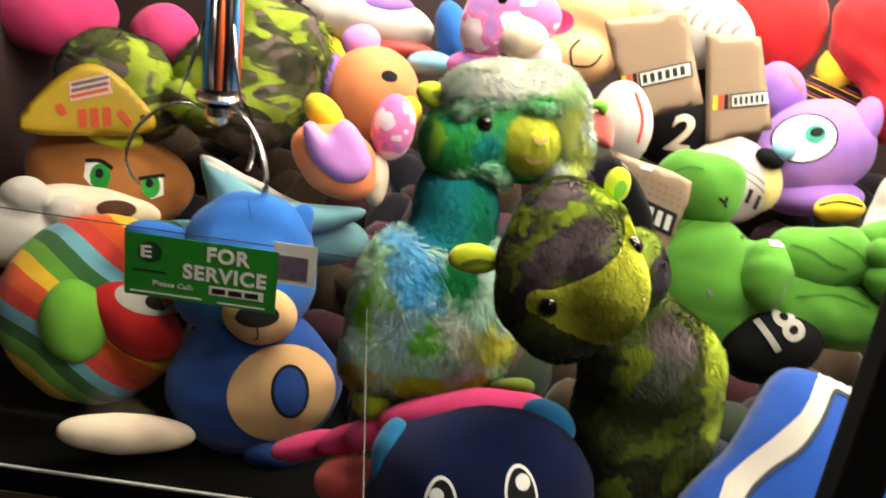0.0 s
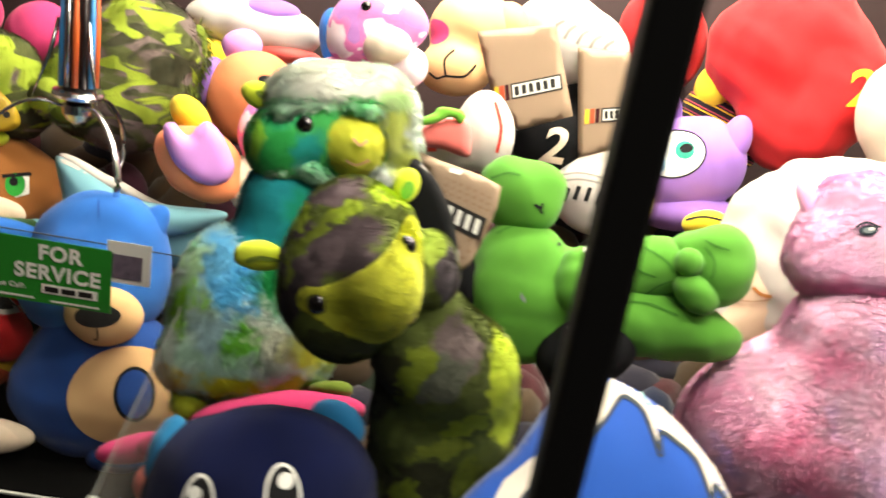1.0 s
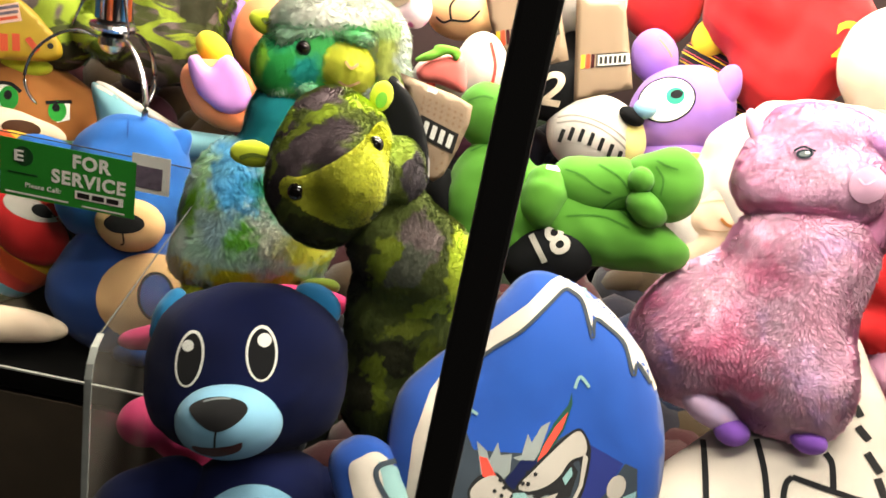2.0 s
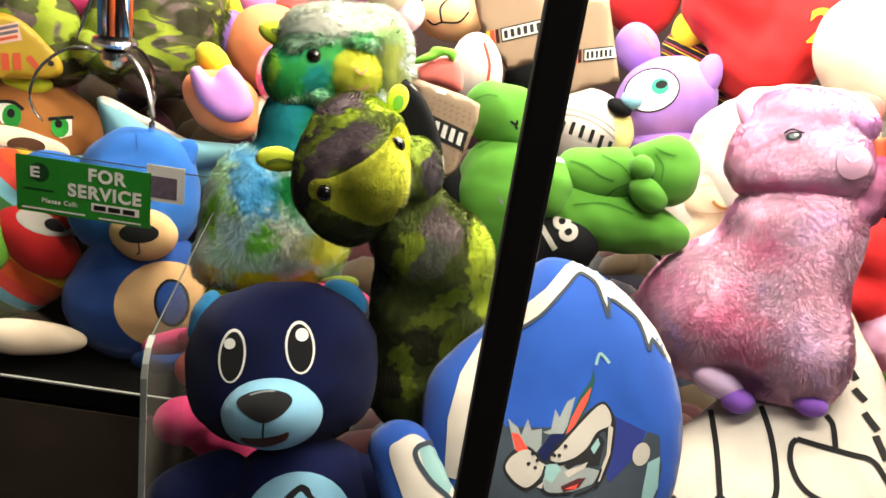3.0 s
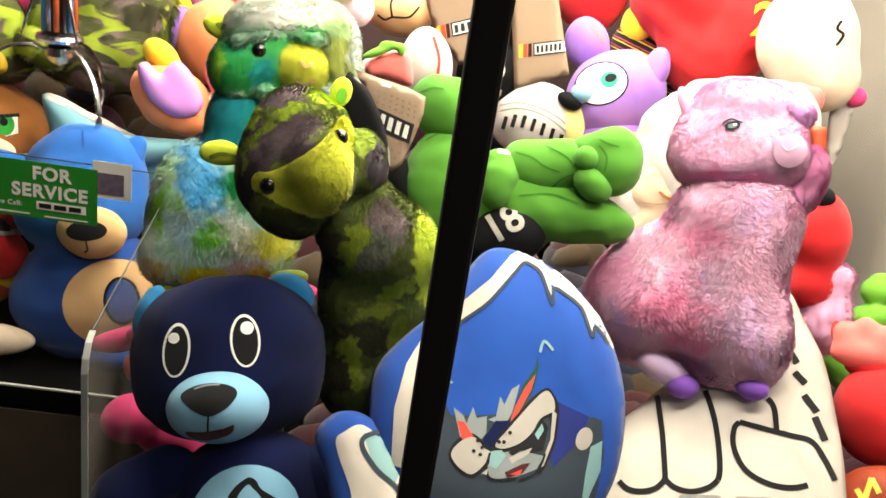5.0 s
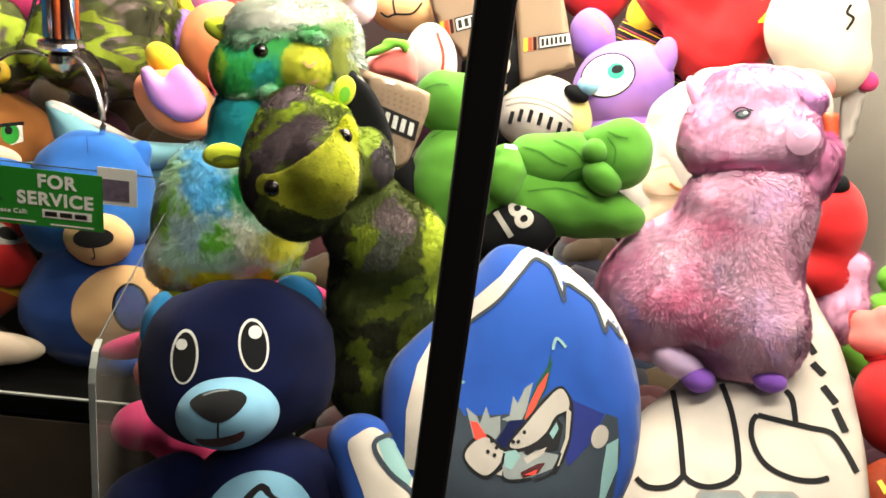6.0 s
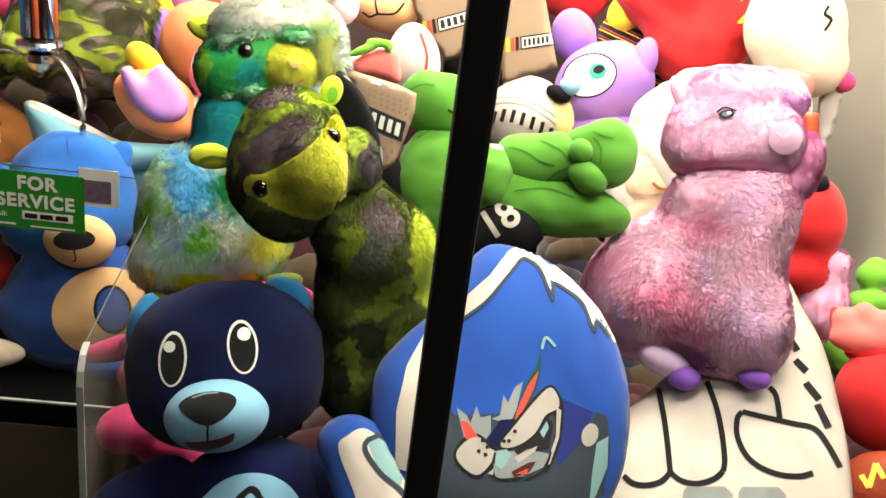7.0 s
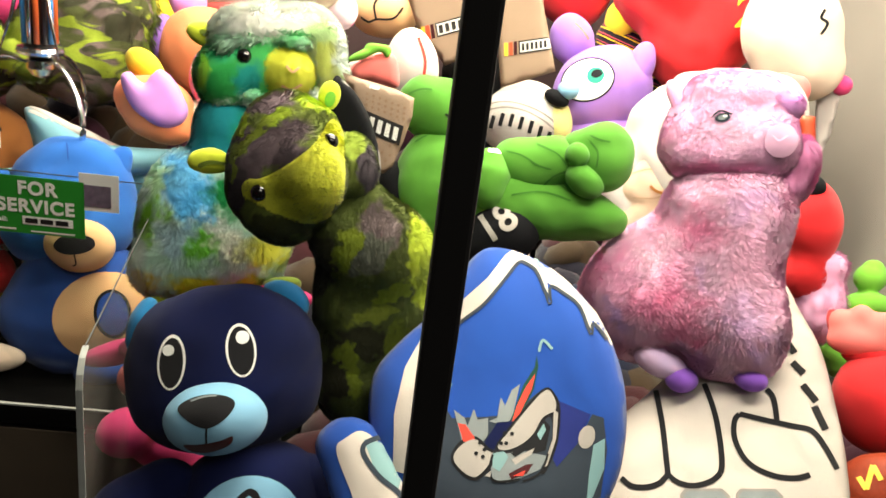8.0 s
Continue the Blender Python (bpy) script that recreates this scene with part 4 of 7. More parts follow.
patch("eye", head, oval(0.0173, 0.2453, 0.0107, 0.0207, 3), INK, 0.000848)
patch("eye_glint", head, oval(0.0188, 0.2565, 0.0056, 0.0056, 0), GLINT, 0.001072)

toy = plush("mascot_pillow", (0.3358, 0.4238, 1.0188), (-30.3, -10.6, -4.3), (0, -0.7074, 0.1346), "royal blue printed pillow with white jagged band, standing by the glass", "pillow", size=0.978)
body = cushion("body", toy, round_poly((0.0048, 0.2607), (0.0358, 0.2494), (0.0648, 0.2263), (0.0887, 0.1932), (0.1015, 0.1553), (0.1042, 0.1188), (0.0983, 0.0828), (0.0856, 0.0515), (0.0561, 0.0155), (0.0023, 0), (-0.0527, 0.0106), (-0.0811, 0.0361), (-0.0985, 0.0718), (-0.1077, 0.111), (-0.1043, 0.1489), (-0.084, 0.1747), (-0.0552, 0.2002), (-0.0337, 0.2296), (-0.0145, 0.2542)), 0.0274, 0.0566, ROYAL, lean=0.38, turn=0, back=0.3, depth=-0.0512, step=0.005, lump=0.0012)
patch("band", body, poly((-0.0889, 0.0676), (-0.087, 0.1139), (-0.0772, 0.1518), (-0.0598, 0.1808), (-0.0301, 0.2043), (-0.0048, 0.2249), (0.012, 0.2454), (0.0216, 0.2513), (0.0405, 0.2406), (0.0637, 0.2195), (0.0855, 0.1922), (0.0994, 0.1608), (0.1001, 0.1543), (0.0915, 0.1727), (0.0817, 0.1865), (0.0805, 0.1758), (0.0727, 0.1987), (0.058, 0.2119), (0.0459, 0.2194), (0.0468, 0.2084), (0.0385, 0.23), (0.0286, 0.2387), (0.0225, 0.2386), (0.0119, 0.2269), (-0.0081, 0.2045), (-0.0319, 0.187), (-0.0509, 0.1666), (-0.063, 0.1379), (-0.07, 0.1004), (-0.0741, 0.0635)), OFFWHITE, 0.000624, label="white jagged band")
patch("outline", body, stroke(0.0028, (-0.07, 0.1004), (-0.063, 0.1379), (-0.0509, 0.1666), (-0.0319, 0.186), (-0.0081, 0.2031), (0.0119, 0.2255), (0.0225, 0.2377), (0.0291, 0.2367), (0.0376, 0.229), (0.044, 0.2108), (0.0476, 0.2013), (0.0487, 0.2156), (0.0589, 0.2099), (0.0717, 0.1977), (0.0796, 0.1743), (0.0825, 0.1828), (0.0927, 0.169)), SLATE, 0.000792)
patch("dark_field", body, poly((-0.0522, 0.1332), (-0.0389, 0.1086), (-0.0098, 0.1086), (0.0104, 0.1102), (0.0372, 0.1300), (0.0505, 0.1194), (0.0499, 0.0929), (0.0458, 0.0795), (0.0622, 0.0835), (0.0767, 0.1080), (0.0857, 0.1045), (0.0866, 0.0782), (0.0786, 0.0420), (0.0450, 0.0262), (-0.0144, 0.0256), (-0.0552, 0.0421), (-0.0656, 0.0829)), SLATE, 0.0007, label="dark printed field")
patch("blue_print", body, poly((0.0505, 0.1194), (0.0753, 0.1076), (0.0622, 0.0835), (0.0450, 0.0661), (0.0399, 0.0797), (0.0480, 0.0930)), ROYAL_DEEP, 0.0009)
patch("ear_print", body, poly((-0.0368, 0.1150), (-0.0285, 0.1083), (-0.0260, 0.1018), (-0.0203, 0.1154), (-0.0174, 0.1061), (-0.0089, 0.1076), (-0.0095, 0.0939), (-0.0164, 0.0851), (-0.0312, 0.0882)), DIM_SILVER, 0.001)
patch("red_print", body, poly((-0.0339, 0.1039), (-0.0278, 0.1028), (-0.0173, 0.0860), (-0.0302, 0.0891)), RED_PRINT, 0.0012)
patch("ear_print", body, poly((-0.0081, 0.1049), (-0.0014, 0.1074), (0.0022, 0.1239), (0.0056, 0.1173), (0.0119, 0.1300), (0.0187, 0.1344), (0.0118, 0.1102), (0.0057, 0.0998)), DIM_SILVER, 0.001)
patch("green_outline", body, poly((0.0085, 0.1007), (0.0140, 0.1161), (0.0214, 0.1334), (0.0316, 0.1479), (0.0340, 0.1581), (0.0349, 0.1487), (0.0296, 0.1294), (0.0183, 0.1095)), GREEN_DARK, 0.001)
patch("red_print", body, poly((0.0105, 0.1033), (0.0149, 0.1160), (0.0232, 0.1315), (0.0318, 0.1423), (0.0283, 0.1303), (0.0174, 0.1104)), RED_PRINT, 0.0012)
patch("brow_print", body, poly((-0.0126, 0.0877), (-0.0016, 0.1037), (0.0115, 0.1042), (0.0014, 0.0881), (-0.0083, 0.0785)), NAVY, 0.0011)
patch("outline", body, round_poly((-0.0410, 0.0767), (-0.0330, 0.0892), (-0.0198, 0.0929), (-0.0090, 0.0830), (-0.0036, 0.0792), (-0.0088, 0.0668), (-0.0213, 0.0572), (-0.0349, 0.0648)), INK, 0.00115)
patch("cheek_print", body, round_poly((-0.0387, 0.0767), (-0.0313, 0.0864), (-0.0199, 0.0902), (-0.0110, 0.0813), (-0.0065, 0.0775), (-0.0116, 0.0677), (-0.0221, 0.0600), (-0.0335, 0.0666)), DIM_WHITE, 0.0014)
patch("outline", body, round_poly((-0.0044, 0.0829), (0.0075, 0.0989), (0.0249, 0.1185), (0.0400, 0.1309), (0.0480, 0.1241), (0.0510, 0.1111), (0.0466, 0.0840), (0.0361, 0.0627), (0.0325, 0.0637), (0.0422, 0.0886), (0.0428, 0.1059), (0.0366, 0.1034), (0.0295, 0.0918), (0.0183, 0.0822), (0.0042, 0.0781)), INK, 0.00115)
patch("cheek_print", body, round_poly((-0.0020, 0.0841), (0.0088, 0.0970), (0.0257, 0.1161), (0.0399, 0.1285), (0.0465, 0.1223), (0.0468, 0.1122), (0.0358, 0.1061), (0.0277, 0.0936), (0.0170, 0.0849), (0.0043, 0.0808)), DIM_WHITE, 0.0014)
patch("cheek_edge", body, poly((0.0455, 0.1131), (0.0490, 0.1094), (0.0459, 0.0885), (0.0373, 0.0672), (0.0335, 0.0655), (0.0432, 0.0886)), DIM_WHITE, 0.0013)
patch("shadow_print", body, poly((0.0277, 0.0927), (0.0376, 0.1043), (0.0419, 0.0986), (0.0371, 0.0798), (0.0268, 0.0774), (0.0183, 0.0822)), INK, 0.0012)
patch("tooth_print", body, poly((0.0304, 0.0927), (0.0365, 0.1016), (0.0380, 0.0960), (0.0330, 0.0880)), DIM_TEAL, 0.0014)
patch("jaw_print", body, poly((-0.0094, 0.0758), (-0.0017, 0.0801), (0.0159, 0.0804), (0.0287, 0.0773), (0.0378, 0.0752), (0.0316, 0.0647), (0.0171, 0.0588), (0.0044, 0.0547), (-0.0074, 0.0577)), DIM_SILVER, 0.0011)
patch("tooth_print", body, poly((-0.0065, 0.0784), (0.0029, 0.0799), (0.0064, 0.0753), (-0.0016, 0.0638), (-0.0070, 0.0676)), DIM_TEAL, 0.0013)
patch("tooth_print", body, poly((0.0086, 0.0734), (0.0280, 0.0819), (0.0249, 0.0765), (0.0116, 0.0688)), DIM_WHITE, 0.0013)
patch("shadow_print", body, poly((0.0084, 0.0779), (0.0217, 0.0848), (0.0234, 0.0820), (0.0119, 0.0751)), INK, 0.0014)
patch("mouth_print", body, poly((0.0057, 0.0618), (0.0199, 0.0686), (0.0264, 0.0693), (0.0204, 0.0614), (0.0078, 0.0573)), DEEP_RED, 0.0014)
patch("mouth_print", body, poly((0.0093, 0.0599), (0.0197, 0.0641), (0.0176, 0.0597)), RED_PRINT, 0.0016)
patch("tooth_print", body, poly((-0.0137, 0.0606), (-0.0080, 0.0649), (-0.0092, 0.0596)), DIM_WHITE, 0.0016)
patch("outline", body, stroke(0.0019, (-0.0065, 0.0775), (-0.0099, 0.0632), (-0.0038, 0.0559), (0.0147, 0.0571)), INK, 0.0015)
patch("outline", body, stroke(0.0018, (0.0388, 0.0770), (0.0315, 0.0620), (0.0169, 0.0553)), INK, 0.0015)
patch("dot", body, oval(-0.0163, 0.0873, 0.0016, 0.0016, -2), INK, 0.0018)
patch("dot", body, oval(-0.0199, 0.0788, 0.0016, 0.0016, -2), INK, 0.0018)
patch("dot", body, oval(-0.0145, 0.0759, 0.0016, 0.0016, -2), INK, 0.0018)
patch("dot", body, oval(-0.0128, 0.0818, 0.0016, 0.0016, -2), INK, 0.0018)
patch("dot", body, oval(0.0009, 0.0863, 0.0016, 0.0016, -2), INK, 0.0018)
patch("dot", body, oval(0.0050, 0.0862, 0.0016, 0.0016, -2), INK, 0.0018)
patch("dot", body, oval(0.0041, 0.0944, 0.0016, 0.0016, -2), INK, 0.0018)
patch("dot", body, oval(0.0101, 0.0938, 0.0016, 0.0016, -2), INK, 0.0018)
patch("pale_spot", body, oval(0.0708, 0.0895, 0.0064, 0.0096, -22), DIM_WHITE, 0.0011)
patch("pale_print", body, poly((0.0759, 0.0831), (0.0854, 0.0882), (0.0829, 0.0640), (0.0723, 0.0422), (0.0663, 0.0344), (0.0708, 0.0608)), DIM_TEAL, 0.0011)
patch("pale_print", body, poly((-0.0584, 0.0873), (-0.0530, 0.0826), (-0.0566, 0.0556), (-0.0640, 0.0603)), DIM_TEAL, 0.0011)
patch("mark", body, stroke(0.0024, (-0.0453, 0.1395), (-0.0416, 0.1375), (-0.0379, 0.1355)), DIM_TEAL, 0.0009)
patch("mark", body, stroke(0.0024, (0.036, 0.161), (0.0398, 0.1704), (0.0472, 0.1626)), DIM_TEAL, 0.000792)
patch("mark", body, stroke(0.0024, (0.0367, 0.2435), (0.0395, 0.2348), (0.0433, 0.2319)), DIM_TEAL, 0.001072)
flap = cushion("flap", toy, round_poly((-0.1479, 0.0888), (-0.1445, 0.103), (-0.1311, 0.1123), (-0.114, 0.1122), (-0.0993, 0.1033), (-0.0869, 0.086), (-0.0722, 0.0636), (-0.0528, 0.0195), (-0.1181, 0.0055), (-0.1287, 0.0388), (-0.1383, 0.0659)), 0.0212, 0.0283, ROYAL, lean=0.3, turn=0, back=0.6, depth=-0.0545, step=0.005, lump=0.0012, label="blue and white side flap")
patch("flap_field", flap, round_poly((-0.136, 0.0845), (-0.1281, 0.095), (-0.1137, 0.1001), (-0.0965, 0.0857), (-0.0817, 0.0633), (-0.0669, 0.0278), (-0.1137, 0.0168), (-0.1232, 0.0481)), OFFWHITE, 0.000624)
patch("flap_print", flap, poly((-0.1135, 0.0936), (-0.099, 0.0903), (-0.0817, 0.0655), (-0.0861, 0.0495), (-0.1031, 0.0648)), DIM_TEAL, 0.000848)
patch("flap_outline", flap, stroke(0.0042, (-0.0991, 0.0949), (-0.112, 0.0899), (-0.1131, 0.0806), (-0.1007, 0.0626), (-0.0837, 0.0473), (-0.0786, 0.0273)), SLATE, 0.001072)

toy = plush("plush_llama", (0.2029, 0.4986, 1.0311), (-21.1, -6.7, 5.8), (0.0009, -0.7156, 0.1888), "camouflage plush llama with lime face and ears", "plush toy", "plush llamas")
body = skin("body", toy, [(0.0358, 0.0220, 0.1890, 0.0490, 0.0370, 0.0460, -27), (0.0319, 0.0400, 0.1405, 0.0542, 0.0378, 0.0562, -3), (0.0195, 0.0550, 0.0802, 0.0478, 0.0364, 0.0624, -4), (0.0102, 0.0160, 0.2099, 0.0304, 0.0275, 0.0295, -2), (0.0248, 0.0100, 0.2327, 0.0225, 0.0225, 0.0225, -2)], CAMO, 0.0194, 0.006, 0.0016, seed=2)
fur(body, 50592, 0.0036, CAMO, tuft=0.2)
head = skin("head", toy, [(-0.0381, -0.0120, 0.2581, 0.0454, 0.0427, 0.0556, -2), (-0.0499, -0.0160, 0.2440, 0.0358, 0.0386, 0.0422, -2), (-0.0159, -0.0420, 0.2445, 0.0251, 0.0313, 0.0277, -2), (-0.0191, -0.0240, 0.2563, 0.0294, 0.0330, 0.0349, -2), (0.0199, 0.0020, 0.2586, 0.0203, 0.0290, 0.0319, 3), (-0.0297, -0.0080, 0.2938, 0.0374, 0.0327, 0.0243, -1)], CAMO_HEAD, 0.0141, 0.0028, 0.0012, seed=3)
fur(head, 32736, 0.0032, CAMO_HEAD, tuft=0.2)
face = patch("face", head, round_poly((0.0025, 0.3004), (0.0071, 0.2955), (0.0094, 0.2819), (0.0093, 0.2578), (0.0074, 0.2361), (0.0001, 0.2233), (-0.0146, 0.2152), (-0.0311, 0.2168), (-0.0497, 0.2242), (-0.0647, 0.2334), (-0.0729, 0.2384), (-0.0744, 0.2461), (-0.0695, 0.2517), (-0.0592, 0.2523), (-0.0449, 0.2580), (-0.0290, 0.2666), (-0.0167, 0.2768), (-0.0076, 0.2872), (-0.0024, 0.2967)), FACE_LIME, 0.0012, label="lime face")
fur(face, 12000, 0.0022, FACE_LIME)
patch("seam", head, stroke(0.0014, (0.0096, 0.2650), (0.0091, 0.2433), (0.0051, 0.2279)), SLATE, 0.0011)
patch("nostril", head, stroke(0.0012, (0.0003, 0.2494), (0.0031, 0.2473), (0.0038, 0.2434)), OLIVE, 0.0016)
ear = skin("ear", toy, [(-0.1015, -0.0050, 0.2673, 0.0174, 0.0069, 0.0110, 2), (-0.0905, -0.0060, 0.2650, 0.0101, 0.0060, 0.0078, -2)], LIME, 0.0046, 0.0026, 0.0009, seed=4)
patch("ear_pad", ear, round_poly((-0.1097, 0.2662), (-0.1003, 0.2688), (-0.0884, 0.2665), (-0.0885, 0.2646), (-0.1005, 0.2655), (-0.1089, 0.2629)), OLIVE, 0.0006)
ear = skin("ear", toy, [(0.0009, -0.0100, 0.3179, 0.0094, 0.0066, 0.0127, -19)], LIME, 0.0048, 0.0026, 0.0009, seed=5)
patch("ear_pad", ear, oval(0.0013, 0.3178, 0.0043, 0.0067, -16), LEAF, 0.0006)
bead("eye", head, -0.0002, 0.2817, 0.0067, GLOSS_BLACK, sink=0.02)
bead("eye", head, -0.0612, 0.2404, 0.0070, GLOSS_BLACK, sink=0.02)

toy = plush("plush_llama", (0.0771, 0.686, 1.0589), (-15.9, -4.2, 11.9), (0.0009, -0.8804, 0.1694), "tie-dyed green and blue long-pile plush llama with yellow face", "plush toy", "plush llamas")
body = skin("body", toy, [(-0.0363, 0.0060, 0.1341, 0.0511, 0.0445, 0.0528, -14), (-0.0182, 0.0000, 0.0991, 0.0717, 0.0476, 0.0560, -2), (-0.0335, -0.0040, 0.0653, 0.0677, 0.0444, 0.0344, -3), (0.0089, 0.0100, 0.1385, 0.0458, 0.0401, 0.0458, -2)], TIE_BODY, 0.0221, 0.006, 0.0009, seed=2)
fur(body, 50592, 0.009, TIE_BODY, width=0.0007, stand=0.5, swirl=0.7, tuft=0.3)
foot = skin("foot", toy, [(-0.0754, -0.0120, 0.0368, 0.0162, 0.0194, 0.0162, -3)], LIME, 0.0109, 0.003, 0.0009, seed=3)
fur(foot, 1339, 0.006, LIME)
foot = skin("foot", toy, [(0.0270, -0.0120, 0.0310, 0.0172, 0.0206, 0.0160, -3)], LIME, 0.0116, 0.003, 0.0009, seed=4)
fur(foot, 1339, 0.006, LIME)
neck = skin("neck", toy, [(0.0002, 0.0030, 0.2024, 0.0381, 0.0325, 0.0482, 8), (-0.0153, 0.0040, 0.1682, 0.0436, 0.0335, 0.0291, -1)], TEAL, 0.0145, 0.005, 0.0009, seed=5)
fur(neck, 13392, 0.0034, TEAL)
head = skin("head", toy, [(0.0283, 0.0020, 0.2736, 0.0553, 0.0372, 0.0406, 1), (-0.0019, -0.0060, 0.2584, 0.0308, 0.0308, 0.0308, 0), (0.0650, 0.0020, 0.2654, 0.0404, 0.0334, 0.0346, 1)], GREEN_PILE, 0.0146, 0.004, 0.0009, seed=6)
fur(head, 23808, 0.004, GREEN_PILE, tuft=0.2)
forelock = skin("forelock", toy, [(0.0437, 0.0000, 0.3092, 0.0554, 0.0407, 0.0238, 1), (0.0154, -0.0030, 0.3025, 0.0344, 0.0344, 0.0144, 7), (0.0940, -0.0010, 0.2757, 0.0198, 0.0338, 0.0443, 9), (0.0805, 0.0000, 0.3020, 0.0324, 0.0347, 0.0231, -24)], PALE_PILE, 0.0158, 0.004, 0.0009, seed=7)
fur(forelock, 23808, 0.0075, PALE_PILE, tuft=0.25)
face = skin("face", toy, [(0.0530, -0.0100, 0.2708, 0.0327, 0.0305, 0.0294, -11), (0.0625, -0.0160, 0.2607, 0.0260, 0.0305, 0.0237, 0), (0.0364, -0.0080, 0.2742, 0.0202, 0.0258, 0.0235, 1)], FACE_LIME, 0.0148, 0.003, 0.0009, seed=8)
fur(face, 13392, 0.0028, FACE_LIME)
cheek = skin("cheek", toy, [(0.0184, -0.0080, 0.2403, 0.0278, 0.0267, 0.0111, -30), (-0.0038, -0.0040, 0.2384, 0.0188, 0.0254, 0.0099, 0)], MINT_PILE, 0.0090, 0.003, 0.0009, seed=9)
fur(cheek, 6696, 0.008, MINT_PILE, tuft=0.25)
fringe = skin("fringe", toy, [(0.0205, -0.0080, 0.2941, 0.0343, 0.0321, 0.0061, 7), (-0.0018, -0.0060, 0.2873, 0.0132, 0.0274, 0.0082, 41), (0.0623, -0.0100, 0.2940, 0.0283, 0.0317, 0.0051, -7)], FRINGE_PILE, 0.0078, 0.003, 0.0009, seed=10)
fur(fringe, 6696, 0.0095, FRINGE_PILE, tuft=0.25)
chin = skin("chin", toy, [(0.0865, -0.0060, 0.2372, 0.0186, 0.0290, 0.0139, -10), (0.1039, -0.0020, 0.2596, 0.0129, 0.0282, 0.0235, 0)], PALE_PILE, 0.0093, 0.003, 0.0009, seed=11)
fur(chin, 5952, 0.009, PALE_PILE)
ear = skin("ear", toy, [(-0.0218, -0.0060, 0.3013, 0.0173, 0.0076, 0.0097, -21)], LIME, 0.0076, 0.0028, 0.0009, seed=12)
patch("ear_pad", ear, oval(-0.0197, 0.3033, 0.0076, 0.0033, -21), OLIVE, 0.0006)
bead("eye", head, 0.0157, 0.2817, 0.0073, GLOSS_BLACK, sink=0.02)
patch("nostril", face, stroke(0.0023, (0.0582, 0.2720), (0.0637, 0.2664), (0.0696, 0.2710)), TAN, 0.003)
patch("mouth", face, stroke(0.0023, (0.0530, 0.2537), (0.0614, 0.2503), (0.0714, 0.2549)), TAN, 0.003)

toy = plush("plush_llama", (0.5577, 0.6048, 1.0759), (-16.8, -15.2, -18.3), (0.0008, -0.8622, 0.1574), "pink and lilac tie-dyed long-pile plush llama sitting on a white pillow", "plush toy", "plush llamas")
body = skin("body", toy, [(-0.0617, 0.0060, 0.1159, 0.0737, 0.0514, 0.0558, 32), (-0.0602, 0.0020, 0.0817, 0.0489, 0.0444, 0.0455, 9), (0.0054, -0.0020, 0.0918, 0.0590, 0.0463, 0.0716, 3), (0.0138, 0.0030, 0.1582, 0.0590, 0.0422, 0.0527, 7), (0.0234, 0.0020, 0.1965, 0.0555, 0.0356, 0.0345, -4), (0.0351, -0.0060, 0.0585, 0.0225, 0.0307, 0.0359, -1)], PINK_TIE, 0.0277, 0.0055, 0.0009, seed=2)
fur(body, 104160, 0.006, PINK_TIE, width=0.0005, stand=0.7, swirl=0.7, tuft=0.22)
head = skin("head", toy, [(0.0238, 0.0000, 0.2657, 0.0586, 0.0356, 0.0429, -5), (-0.0062, -0.0030, 0.2457, 0.0351, 0.0309, 0.0256, -5), (0.0507, -0.0120, 0.2439, 0.0333, 0.0293, 0.0262, -13), (0.0223, -0.0020, 0.2324, 0.0501, 0.0313, 0.0177, -4), (0.0305, 0.0000, 0.2982, 0.0438, 0.0302, 0.0219, -14)], PINK_HEAD, 0.0178, 0.0034, 0.0009, seed=3)
fur(head, 29760, 0.0032, PINK_HEAD, tuft=0.2)
forelock = skin("forelock", toy, [(0.0460, 0.0020, 0.2942, 0.0413, 0.0258, 0.0139, -22), (0.0775, 0.0020, 0.2791, 0.0121, 0.0191, 0.0131, -6), (0.0178, 0.0020, 0.3071, 0.0295, 0.0243, 0.0116, 2)], PINK_LOCK, 0.0103, 0.003, 0.0009, seed=4)
fur(forelock, 16368, 0.0055, PINK_LOCK, tuft=0.25)
patch("nose", head, oval(0.0694, 0.2479, 0.0141, 0.0151, -20), PINK_NOSE, 0.0026)
patch("nostril", head, stroke(0.0015, (0.0625, 0.2529), (0.0674, 0.2481), (0.0746, 0.2519)), LILAC, 0.0034)
ear = skin("ear", toy, [(-0.0245, -0.0080, 0.2987, 0.0081, 0.0070, 0.0183, 18), (-0.0186, -0.0060, 0.2894, 0.0086, 0.0075, 0.0129, 18)], PINK_LOCK, 0.0054, 0.0026, 0.0009, seed=5)
patch("ear_pad", ear, oval(-0.0227, 0.2975, 0.0038, 0.0119, 18), VIOLET_PALE, 0.0006)
cheek_lock = skin("cheek_lock", toy, [(0.0880, 0.0060, 0.2252, 0.0150, 0.0190, 0.0241, -12), (0.0770, 0.0060, 0.2042, 0.0141, 0.0182, 0.0131, -4)], PINK_LOCK, 0.0080, 0.003, 0.0009, seed=6)
fur(cheek_lock, 10416, 0.0055, PINK_LOCK, tuft=0.25)
patch("eye", head, oval(0.0185, 0.2750, 0.0074, 0.0042, 3), SLATE, 0.0024)
patch("eye_ring", head, oval(0.0185, 0.2750, 0.0047, 0.0026, 3), DIM_SILVER, 0.003)
patch("eye_glint", head, oval(0.0206, 0.2760, 0.0021, 0.0016, -5), GLINT, 0.0036)
patch("lash", head, stroke(0.0016, (0.0096, 0.2775), (0.0172, 0.2813), (0.0275, 0.2770)), SLATE, 0.003)
